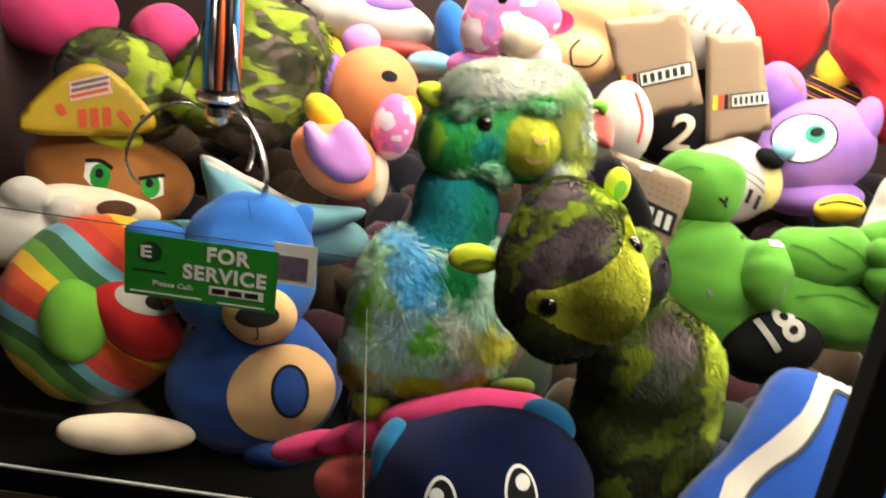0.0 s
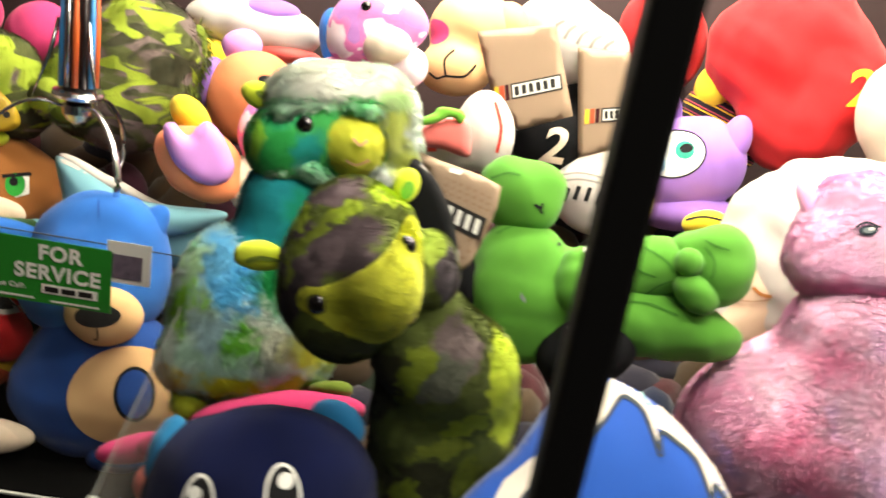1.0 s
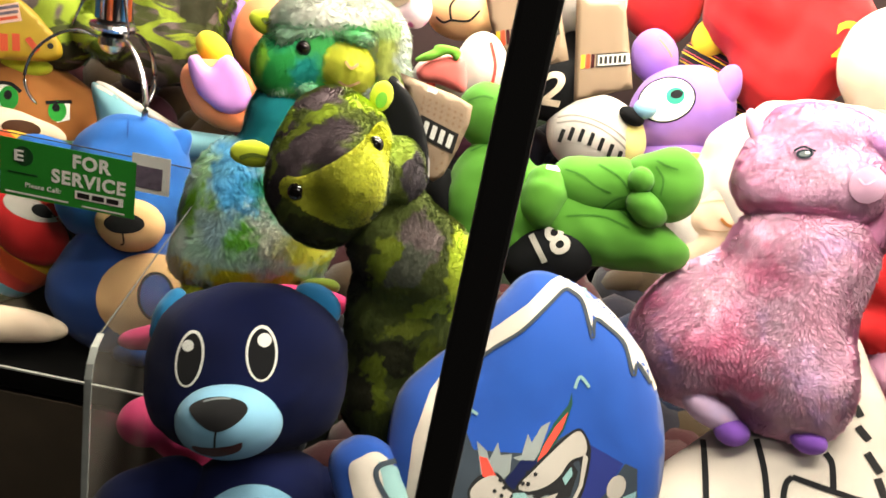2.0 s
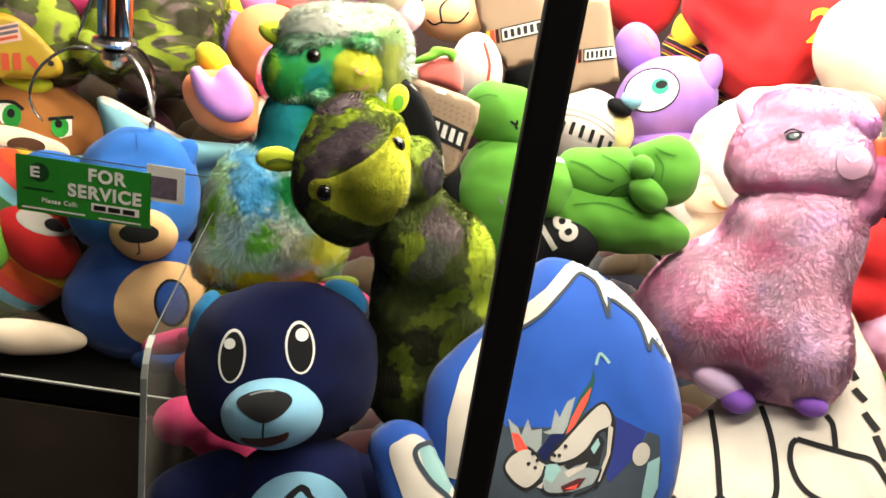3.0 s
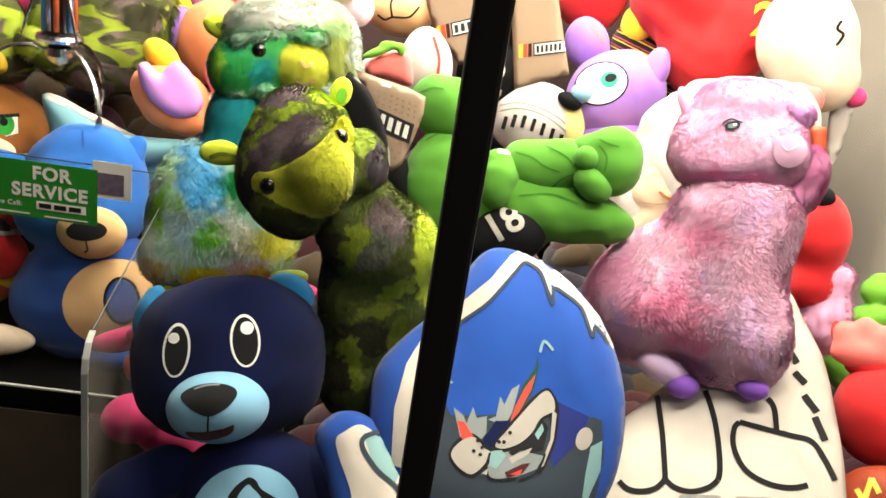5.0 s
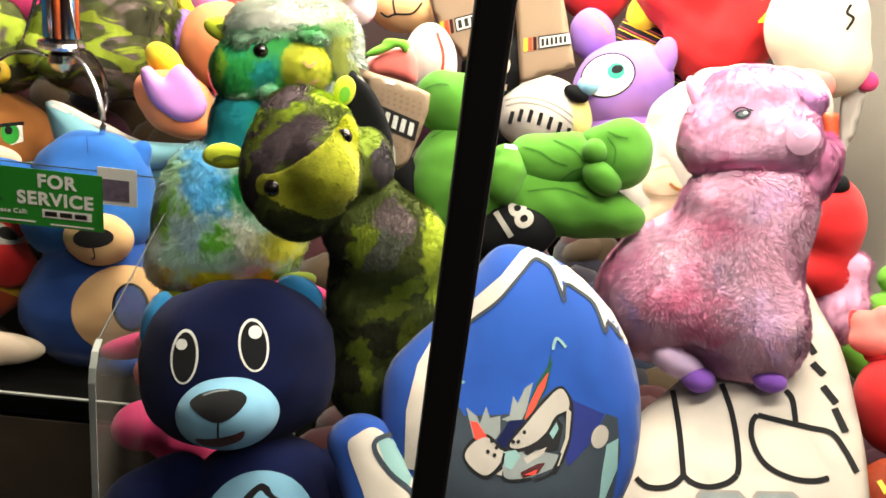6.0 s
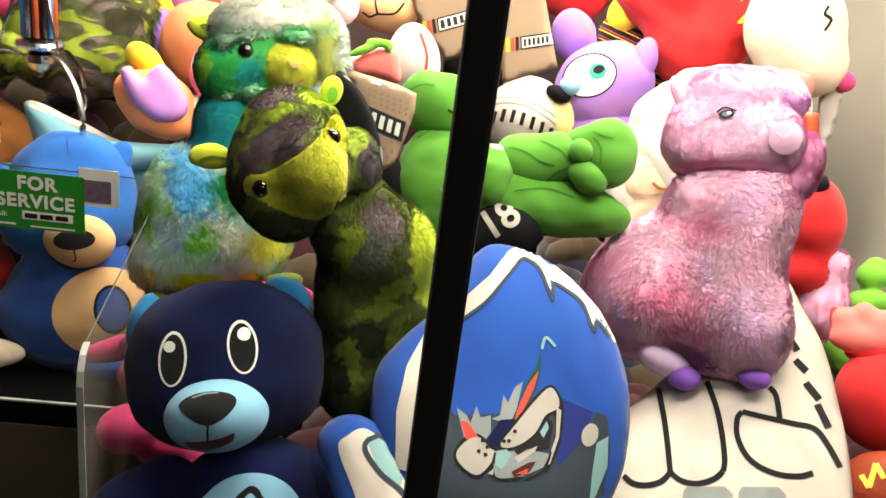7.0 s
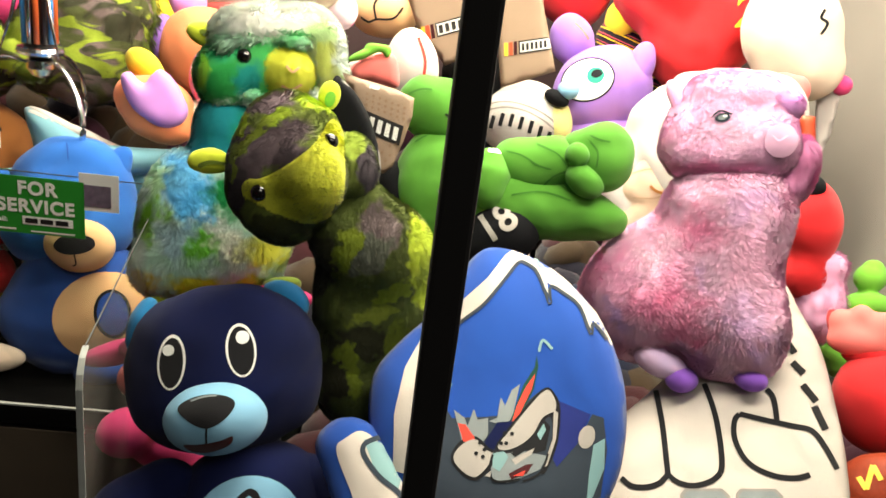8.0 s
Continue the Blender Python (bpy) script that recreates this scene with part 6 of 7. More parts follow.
patch("bar", card, stroke(0.0093, (-0.006, 0.035), (-0.0036, 0.0128)), PRINT_RED, 0.000652)
patch("bar", card, stroke(0.0093, (0.0072, 0.0375), (0.0096, 0.0152)), PRINT_RED, 0.000652)
patch("bar", card, stroke(0.0093, (0.0211, 0.0401), (0.0237, 0.0177)), PRINT_RED, 0.000652)
patch("bar", card, stroke(0.008, (0.0352, 0.0373), (0.049, 0.0218)), PRINT_RED, 0.000652)
patch("bar", card, stroke(0.008, (-0.0324, 0.0377), (-0.0249, 0.0255)), PRINT_RED, 0.000652)
patch("hole", card, oval(0.0634, 0.0318, 0.004, 0.004, 0), PRINT_BLACK, 0.000624)

toy = plush("plush_balloon", (-0.3703, 1.1732, 1.2492), (-8.4, 1.6, 20.4), (0, -1.2403, 0.0463), "hot pink round plush toy")
body = skin("body", toy, [(0, 0, 0.0536, 0.0456, 0.038, 0.0456, 0), (0.0035, -0.0076, 0.0121, 0.0106, 0.0106, 0.0121, 0)], HOT_PINK, 0.0076, 0.0028, 0.0009, seed=19)

toy = plush("plush_ball", (-0.567, 1.2428, 1.2448), (-7.6, 2.1, 26.6), (0, -1.3777, 0.0535), "dusky rose plush toy at the back")
body = skin("body", toy, [(0.0037, 0, 0.062, 0.0909, 0.0578, 0.062, 0)], HOT_PINK, 0.0207, 0.006, 0.0009, seed=20)

toy = plush("plush_pig", (0.0623, 0.6025, 1.0304), (-32.6, -5.4, 4.2), (0, -0.7204, 0.0705), "hot pink plush toy lying behind the navy bear")
body = skin("body", toy, [(0.0291, 0, 0.0836, 0.0726, 0.0266, 0.0203, 6), (-0.0302, 0.0339, 0.0699, 0.0431, 0.0218, 0.0182, 12)], HOT_PINK, 0.0145, 0.0028, 0.0009, seed=21)
arm = skin("arm", toy, [(-0.0711, 0.0726, 0.0599, 0.032, 0.0155, 0.0138, 14), (-0.1144, 0.104, 0.0514, 0.0332, 0.0145, 0.0111, 12)], HOT_PINK, 0.0097, 0.0028, 0.0009, seed=22)
face = skin("face", toy, [(-0.0731, 0.0726, 0.0224, 0.0293, 0.0194, 0.0224, 0)], CORAL, 0.0121, 0.0028, 0.0009, seed=23)
cap = skin("cap", toy, [(0.0691, 0.0048, 0.1063, 0.0195, 0.0155, 0.0078, 0)], OLIVE, 0.0121, 0.0028, 0.0009, seed=24)

toy = plush("plush_star", (0.0101, 0.5426, 0.9367), (-30.6, -1.5, 18.6), (0, -0.8521, 0.1209), "hot pink plush limbs beside the navy bear")
limb = skin("limb", toy, [(0, 0, 0.071, 0.0276, 0.0231, 0.0231, 0), (0.0323, 0.0165, 0.0527, 0.0337, 0.0248, 0.0225, -10), (0.0518, 0.0248, 0.034, 0.0284, 0.0248, 0.034, 0)], HOT_PINK, 0.0099, 0.0032, 0.0009, seed=22)

toy = plush("flat_cap_plush", (0.1856, 0.6185, 1.2481), (-13.5, -7.3, 4.3), (0.0016, -0.7520, 0.0410), "black round plush disc with a thin pale edge", "plush toy")
disc = cushion("disc", toy, round_poly((-0.0137, 0.0974), (-0.0021, 0.0903), (0.0091, 0.0752), (0.0182, 0.0526), (0.0232, 0.0274), (0.0225, 0.0087), (0.0109, -0.0000), (-0.0085, 0.0158), (-0.0211, 0.0661)), 0.007, 0.009, BLACK, back=0.6, step=0.004, lump=0.0008)
patch("edge", disc, stroke(0.0015, (-0.0079, 0.0938), (0.0035, 0.0832), (0.0137, 0.0642), (0.0211, 0.0375), (0.0227, 0.0148)), RIB, 0.0006)

toy = plush("hang_tag", (0.2066, 0.6583, 1.252), (-12.7, -7.9, 2.7), (0.0007, -0.7888, 0.0395), "dotted kraft cardboard hang tag with a dark printed bar", "tag", "hang tags")
card = cushion("card", toy, poly((-0.0309, 0.0945), (-0.0135, 0.0878), (0.0175, 0.0776), (0.0346, 0.0688), (0.0324, 0.0527), (0.0235, 0.0304), (0.0113, 0.0055), (0.0025, -0.0006), (-0.0047, 0.0039), (-0.0109, 0.0306), (-0.0199, 0.0622)), 0.0014, 0.0022, CARD, back=0.6, step=0.006, lump=0.0008)
patch("bar", card, poly((-0.0106, 0.0588), (0.0235, 0.0431), (0.0185, 0.0253), (-0.0147, 0.0401)), PRINT_BLACK, 0.0006)
patch("bar", card, poly((-0.0067, 0.0535), (-0.0026, 0.0518), (-0.0057, 0.0398), (-0.0098, 0.0421)), PRINT_WHITE, 0.0009)
patch("bar", card, poly((0.0005, 0.0501), (0.0047, 0.0484), (0.0015, 0.0364), (-0.0026, 0.0387)), PRINT_WHITE, 0.0009)
patch("bar", card, poly((0.0078, 0.0467), (0.0119, 0.0450), (0.0088, 0.0330), (0.0046, 0.0353)), PRINT_WHITE, 0.0009)
patch("bar", card, poly((0.0150, 0.0433), (0.0192, 0.0416), (0.0160, 0.0296), (0.0119, 0.0319)), PRINT_WHITE, 0.0009)
patch("slot", card, poly((-0.0059, 0.0825), (0.0034, 0.0801), (0.0017, 0.0771), (-0.0071, 0.0794)), PRINT_WHITE, 0.0006)
patch("dot", card, oval(-0.0089, 0.0743, 0.0010, 0.0010, -2), CARD_TOP, 0.0005)
patch("dot", card, oval(-0.0096, 0.0691, 0.0010, 0.0010, -2), CARD_TOP, 0.0005)
patch("dot", card, oval(-0.0104, 0.0640, 0.0010, 0.0010, -2), CARD_TOP, 0.0005)
patch("dot", card, oval(-0.0032, 0.0719, 0.0010, 0.0010, -2), CARD_TOP, 0.0005)
patch("dot", card, oval(-0.0040, 0.0668, 0.0010, 0.0010, -2), CARD_TOP, 0.0005)
patch("dot", card, oval(-0.0047, 0.0616, 0.0011, 0.0011, -2), CARD_TOP, 0.0005)
patch("dot", card, oval(0.0025, 0.0696, 0.0011, 0.0011, -2), CARD_TOP, 0.0005)
patch("dot", card, oval(0.0017, 0.0644, 0.0011, 0.0011, -2), CARD_TOP, 0.0005)
patch("dot", card, oval(0.0009, 0.0593, 0.0011, 0.0011, -2), CARD_TOP, 0.0005)
patch("dot", card, oval(0.0081, 0.0672, 0.0011, 0.0011, -2), CARD_TOP, 0.0005)
patch("dot", card, oval(0.0074, 0.0621, 0.0011, 0.0011, -2), CARD_TOP, 0.0005)
patch("dot", card, oval(0.0066, 0.0569, 0.0011, 0.0011, -2), CARD_TOP, 0.0005)
patch("dot", card, oval(0.0138, 0.0649, 0.0011, 0.0011, -2), CARD_TOP, 0.0005)
patch("dot", card, oval(0.0131, 0.0597, 0.0011, 0.0011, -2), CARD_TOP, 0.0005)
patch("dot", card, oval(0.0123, 0.0545, 0.0011, 0.0011, -2), CARD_TOP, 0.0005)
patch("dot", card, oval(0.0195, 0.0625, 0.0011, 0.0011, -2), CARD_TOP, 0.0005)
patch("dot", card, oval(0.0188, 0.0573, 0.0011, 0.0011, -2), CARD_TOP, 0.0005)
patch("dot", card, oval(0.0180, 0.0521, 0.0011, 0.0011, -2), CARD_TOP, 0.0005)
patch("dot", card, oval(0.0252, 0.0601, 0.0011, 0.0011, -2), CARD_TOP, 0.0005)
patch("dot", card, oval(0.0245, 0.0550, 0.0011, 0.0011, -2), CARD_TOP, 0.0005)
patch("dot", card, oval(0.0238, 0.0498, 0.0011, 0.0011, -2), CARD_TOP, 0.0005)
patch("dot", card, oval(0.0097, 0.0167, 0.0011, 0.0011, -2), CARD_TOP, 0.0005)
patch("dot", card, oval(0.0154, 0.0270, 0.0011, 0.0011, -2), CARD_TOP, 0.0005)
patch("dot", card, oval(0.0052, 0.0115, 0.0011, 0.0011, -2), CARD_TOP, 0.0005)
patch("dot", card, oval(0.0024, 0.0196, 0.0011, 0.0011, -2), CARD_TOP, 0.0005)
patch("dot", card, oval(0.0100, 0.0256, 0.0011, 0.0011, -2), CARD_TOP, 0.0005)

toy = plush("hang_tag", (0.2899, 1.0916, 1.3019), (-6.2, -11.2, -10.3), (0, -1.0961, 0.0594), "kraft cardboard hang tag with a striped emblem", "tag", "hang tags")
card = cushion("card", toy, poly((-0.0659, 0.1244), (0.0326, 0.1315), (0.057, 0.0187), (-0.0127, 0), (-0.0492, 0.055)), 0.0018, 0.0028, CARD, lean=0, turn=0, back=0.6, depth=0, step=0.009, lump=0.0003)
patch("stripe", card, poly((-0.0435, 0.0547), (-0.038, 0.0557), (-0.0362, 0.0361), (-0.0417, 0.035)), PRINT_YELLOW, 0.000624)
patch("stripe", card, poly((-0.0367, 0.056), (-0.0312, 0.057), (-0.0293, 0.0374), (-0.0348, 0.0363)), PRINT_RED, 0.000624)
patch("stripe", card, poly((-0.0298, 0.0573), (-0.025, 0.0582), (-0.0232, 0.0386), (-0.028, 0.0377)), DEEP_RED, 0.000624)
patch("bar", card, poly((-0.023, 0.0586), (0.0408, 0.0709), (0.0436, 0.0518), (-0.0204, 0.0392)), PRINT_BLACK, 0.000624)
patch("bar", card, poly((-0.0205, 0.057), (0.0393, 0.0685), (0.0411, 0.0534), (-0.0189, 0.0416)), PRINT_WHITE, 0.000792)
patch("bar", card, poly((-0.0179, 0.0553), (-0.0124, 0.0564), (-0.0111, 0.0453), (-0.0166, 0.0442)), PRINT_BLACK, 0.00096)
patch("bar", card, poly((-0.0087, 0.0571), (-0.0033, 0.0582), (-0.0019, 0.0471), (-0.0074, 0.046)), PRINT_BLACK, 0.00096)
patch("bar", card, poly((0.0004, 0.0589), (0.0058, 0.0599), (0.0072, 0.0489), (0.0017, 0.0478)), PRINT_BLACK, 0.00096)
patch("bar", card, poly((0.0095, 0.0606), (0.0149, 0.0617), (0.0163, 0.0506), (0.0108, 0.0496)), PRINT_BLACK, 0.00096)
patch("bar", card, poly((0.0185, 0.0624), (0.0239, 0.0634), (0.0253, 0.0524), (0.0199, 0.0514)), PRINT_BLACK, 0.00096)
patch("bar", card, poly((0.0275, 0.0641), (0.0329, 0.0652), (0.0343, 0.0542), (0.0289, 0.0531)), PRINT_BLACK, 0.00096)

toy = plush("hang_tag", (0.401, 1.0934, 1.2847), (-6.5, -13.1, -15.4), (0, -1.1283, 0.0689), "kraft cardboard hang tag with a striped emblem", "tag", "hang tags")
card = cushion("card", toy, poly((-0.0411, 0.1413), (0.0249, 0.1322), (0.0399, 0.0172), (0.0173, 0.0128), (-0.0402, 0)), 0.0018, 0.0029, CARD, lean=0, turn=0, back=0.6, depth=0, step=0.009, lump=0.0003)
patch("stripe", card, poly((-0.0312, 0.0626), (-0.0257, 0.0629), (-0.0264, 0.0443), (-0.032, 0.044)), PRINT_YELLOW, 0.000624)
patch("stripe", card, poly((-0.0243, 0.063), (-0.0188, 0.0633), (-0.0195, 0.0448), (-0.025, 0.0444)), PRINT_RED, 0.000624)
patch("stripe", card, poly((-0.0174, 0.0633), (-0.0126, 0.0636), (-0.0133, 0.0451), (-0.0181, 0.0448)), DEEP_RED, 0.000624)
patch("bar", card, poly((-0.0106, 0.0637), (0.0368, 0.0663), (0.037, 0.0482), (-0.0105, 0.0453)), PRINT_BLACK, 0.000624)
patch("bar", card, poly((-0.0083, 0.0617), (0.035, 0.0641), (0.0347, 0.0502), (-0.0087, 0.0475)), PRINT_WHITE, 0.000792)
patch("bar", card, poly((-0.006, 0.0597), (-0.0021, 0.06), (-0.0023, 0.0501), (-0.0062, 0.0498)), PRINT_BLACK, 0.00096)
patch("bar", card, poly((0.0004, 0.0601), (0.0042, 0.0603), (0.004, 0.0504), (0.0002, 0.0502)), PRINT_BLACK, 0.00096)
patch("bar", card, poly((0.0068, 0.0605), (0.0106, 0.0607), (0.0104, 0.0508), (0.0066, 0.0506)), PRINT_BLACK, 0.00096)
patch("bar", card, poly((0.0131, 0.0608), (0.0169, 0.061), (0.0167, 0.0512), (0.0129, 0.051)), PRINT_BLACK, 0.00096)
patch("bar", card, poly((0.0194, 0.0612), (0.0232, 0.0614), (0.023, 0.0516), (0.0192, 0.0513)), PRINT_BLACK, 0.00096)
patch("bar", card, poly((0.0257, 0.0615), (0.0294, 0.0617), (0.0293, 0.0519), (0.0255, 0.0517)), PRINT_BLACK, 0.00096)

toy = plush("plush_helmet", (0.3422, 1.149, 1.2309), (-9.6, -11.7, -11.6), (0, -1.1761, 0.0538), "dark brown plush toy with a cream number")
body = skin("body", toy, [(0, 0, 0.0538, 0.0577, 0.0461, 0.0538, 0), (0.0413, 0.0192, 0.1049, 0.0313, 0.0385, 0.0938, 0)], BLACK, 0.0154, 0.0045, 0.0009, seed=27)
lettering("number", body, "2", 0.0038, 0.0446, 0.0477, -8, CREAM, slant=0.2)

toy = plush("plush_helmet", (0.3683, 1.1749, 1.3603), (-3.5, -12.3, -8.1), (0, -1.1611, 0.056), "grey and white plush toy leaning at the back")
body = skin("body", toy, [(-0.0149, 0, 0.053, 0.0681, 0.0454, 0.053, -20), (-0.0449, 0.0038, 0.0875, 0.0532, 0.0378, 0.038, 0)], GREY, 0.0151, 0.0054, 0.0009, seed=28)
patch("rib", body, stroke(0.0045, (-0.0486, 0.0714), (-0.041, 0.0835), (-0.0312, 0.0882)), RIB, 0.000624)
patch("rib", body, stroke(0.0045, (-0.0321, 0.0641), (-0.0246, 0.0762), (-0.0149, 0.0808)), RIB, 0.000624)
patch("rib", body, stroke(0.0045, (-0.0157, 0.0567), (-0.0082, 0.0688), (0.0015, 0.0735)), RIB, 0.000624)
patch("rib", body, stroke(0.0045, (0.0007, 0.0494), (0.0082, 0.0615), (0.0178, 0.0662)), RIB, 0.000624)
patch("rib", body, stroke(0.0045, (0.0171, 0.042), (0.0245, 0.0542), (0.0341, 0.0589)), RIB, 0.000624)

toy = plush("plush_baseball", (0.2312, 0.9923, 1.2603), (-8.5, -8.7, 0.7), (0, -1.1109, 0.0532), "white plush ball toy with a red stitched mark")
body = skin("body", toy, [(0.0074, 0, 0.0473, 0.034, 0.037, 0.0473, 8), (-0.0373, 0.0037, 0.0353, 0.0445, 0.0333, 0.0334, 0)], WHITE, 0.0148, 0.0048, 0.0009, seed=29)
patch("stitch", body, stroke(0.0037, (0.0162, 0.0817), (0.0236, 0.053), (0.0193, 0.024)), RED_PRINT, 0.00068)
patch("bar", body, poly((-0.0629, 0.0537), (-0.0503, 0.055), (-0.0506, 0.0245), (-0.0618, 0.0231)), RED_PRINT, 0.000624)

toy = plush("plush_strawberry", (0.1888, 0.9503, 1.2804), (-8.8, -7.9, 2.7), (0, -1.0668, 0.0321), "pink plush wedge with a curled green leaf")
wedge = cushion("wedge", toy, round_poly((-0.0306, 0.028), (-0.0035, 0.0418), (0.0234, 0.0404), (0.0293, 0.0126), (0.0236, 0), (-0.0036, 0.0084), (-0.0285, 0.0126)), 0.0114, 0.0114, CORAL, lean=0, turn=0, back=0.6, depth=0, step=0.005, lump=0.0012)
leaf = skin("leaf", toy, [(-0.0162, -0.0107, 0.0417, 0.0225, 0.01, 0.0063, 18), (0.0035, -0.0107, 0.0499, 0.0169, 0.0085, 0.0063, -10), (0.0147, -0.0107, 0.0438, 0.0056, 0.0071, 0.0084, 0)], LEAF, 0.0057, 0.0028, 0.0009, seed=31)

toy = plush("plush_ball", (0.4222, 1.1181, 1.18), (-11.2, -11.6, -7), (0.0001, -1.2697, 0.0420), "white and pale yellow plush ball with a lettered band", "plush toy")
body = skin("body", toy, [(-0.0073, 0.0000, 0.0521, 0.0693, 0.0524, 0.0591, -12)], WHITE, 0.0203, 0.005, 0.0009, seed=2)
cap = skin("cap", toy, [(0.0371, -0.0040, 0.0493, 0.0284, 0.0401, 0.0435, 4)], PALE_YELLOW, 0.0201, 0.004, 0.0009, seed=3, label="pale yellow side")
patch("band", body, round_poly((-0.0612, 0.0774), (-0.0355, 0.0824), (-0.0020, 0.0752), (0.0308, 0.0564), (0.0550, 0.0331), (0.0626, 0.0141), (0.0413, 0.0070), (0.0208, 0.0217), (-0.0082, 0.0353), (-0.0376, 0.0405), (-0.0633, 0.0387)), GREY, 0.0007)
patch("band_line", body, stroke(0.0025, (-0.0595, 0.0773), (-0.0339, 0.0807), (-0.0021, 0.0727), (0.0290, 0.0548), (0.0580, 0.0245)), RIB, 0.0009)
patch("band_line", body, stroke(0.0026, (-0.0600, 0.0689), (-0.0343, 0.0723), (-0.0042, 0.0653), (0.0237, 0.0485), (0.0479, 0.0251)), RIB, 0.0009)
patch("bar", body, stroke(0.0060, (-0.0554, 0.0425), (-0.0493, 0.0607)), INK, 0.0012)
patch("bar", body, stroke(0.0060, (-0.0417, 0.0450), (-0.0356, 0.0631)), INK, 0.0012)
patch("bar", body, stroke(0.0059, (-0.0273, 0.0432), (-0.0213, 0.0614)), INK, 0.0012)
patch("bar", body, stroke(0.0059, (-0.0131, 0.0381), (-0.0071, 0.0563)), INK, 0.0012)
patch("bar", body, stroke(0.0059, (0.0010, 0.0314), (0.0069, 0.0495)), INK, 0.0012)
patch("bar", body, stroke(0.0059, (0.0141, 0.0230), (0.0200, 0.0411)), INK, 0.0012)
patch("bar", body, stroke(0.0059, (0.0264, 0.0138), (0.0322, 0.0320)), INK, 0.0012)

toy = plush("plush_owl", (0.5401, 1.1328, 1.1959), (-8.0, -10.5, -12.1), (0, -1.2975, 0.0984), "purple plush toy with one large white eye and a blue beak")
head = skin("head", toy, [(0, 0, 0.0942, 0.0698, 0.0553, 0.063, 0), (-0.0335, -0.0043, 0.0788, 0.0467, 0.0468, 0.0467, 0)], PURPLE, 0.0255, 0.006, 0.0009, seed=32)
ear = skin("ear", toy, [(0.0508, -0.0085, 0.1193, 0.0203, 0.0255, 0.0389, -18)], PURPLE, 0.0213, 0.0029, 0.0009, seed=33)
body = skin("body", toy, [(-0.0084, -0.0043, 0.0272, 0.0679, 0.0468, 0.0272, 0)], PURPLE, 0.0213, 0.0039, 0.0009, seed=34)
patch("eye_rim", head, oval(-0.0268, 0.1062, 0.0409, 0.0323, 15), INK, 0.000624)
patch("eye", head, oval(-0.0268, 0.1062, 0.0383, 0.0298, 15), GLINT, 0.000848)
patch("iris", head, oval(-0.015, 0.1124, 0.0128, 0.0119, 10), EYE_TEAL, 0.001072)
patch("pupil", head, oval(-0.0133, 0.1148, 0.0085, 0.006, 10), INK, 0.001296)
beak = skin("beak", toy, [(-0.0527, -0.0681, 0.0925, 0.0161, 0.0204, 0.0153, 0)], SKY, 0.0213, 0.0028, 0.0009, seed=39)
beak_tip = skin("beak_tip", toy, [(-0.0703, -0.0724, 0.0828, 0.0193, 0.0153, 0.0113, -30)], BLACK, 0.0213, 0.0028, 0.0009, seed=40)

toy = plush("plush_mitten", (0.4811, 1.1947, 1.3044), (-5.4, -9.7, -10.0), (0, -1.3289, 0.0433), "purple plush toy behind")
body = skin("body", toy, [(0, 0, 0.0416, 0.033, 0.0304, 0.0416, 20)], PURPLE, 0.0217, 0.0043, 0.0009, seed=33)
patch("line", body, stroke(0.0043, (0.0026, 0.0683), (0.0153, 0.0553), (0.0239, 0.0424)), CORAL, 0.00068)

toy = plush("plush_bee", (0.5376, 1.0542, 1.2108), (-12.7, -15.0, -21.3), (0, -1.158, 0.0196), "yellow plush piece with dark stripes")
body = skin("body", toy, [(0, 0, 0.0174, 0.0305, 0.0218, 0.0174, 0)], YELLOW, 0.0181, 0.0028, 0.0009, seed=34)
patch("stripe", body, stroke(0.0029, (-0.0236, 0.0227), (0, 0.0268), (0.0265, 0.0206)), INK, 0.00068)

toy = plush("plush_clown", (0.5884, 1.2092, 1.2685), (-5.3, -11.1, -13.9), (0, -1.3707, 0.0805), "plush limb in a banded dark and yellow sleeve")
sleeve = skin("sleeve", toy, [(-0.0302, 0, 0.0908, 0.0283, 0.0248, 0.0336, -30), (0.0086, 0, 0.0714, 0.031, 0.0248, 0.0398, -40), (0.0303, 0.0044, 0.0399, 0.0266, 0.0248, 0.0399, -25)], BANDED, 0.0133, 0.0035, 0.0009, seed=35)
collar = skin("collar", toy, [(-0.0187, -0.0088, 0.1198, 0.0246, 0.0248, 0.0299, -20)], YELLOW, 0.0221, 0.0035, 0.0009, seed=36)

toy = plush("plush_tomato", (0.6711, 1.1412, 1.301), (-3.2, -16.0, -21.5), (0, -1.2187, 0.1226), "large red plush toy with a yellow number")
body = skin("body", toy, [(-0.0035, 0, 0.071, 0.0785, 0.0523, 0.071, 0), (-0.0206, 0.0075, 0.1686, 0.1053, 0.0598, 0.0827, 0), (0.0473, 0.0037, 0.1113, 0.06, 0.0486, 0.075, 0)], RED, 0.0299, 0.006, 0.0022, seed=36)
lettering("number", body, "2", 0.0702, 0.1038, 0.0463, -3, YELLOW, slant=0.1)

toy = plush("plush_cherry", (0.4822, 1.2629, 1.3573), (-2.4, -13.6, -12.5), (0, -1.2691, 0.0777), "round red plush toy at the back")
body = skin("body", toy, [(0.0078, 0, 0.0772, 0.0634, 0.0528, 0.0772, 0)], RED, 0.0203, 0.006, 0.0009, seed=37)

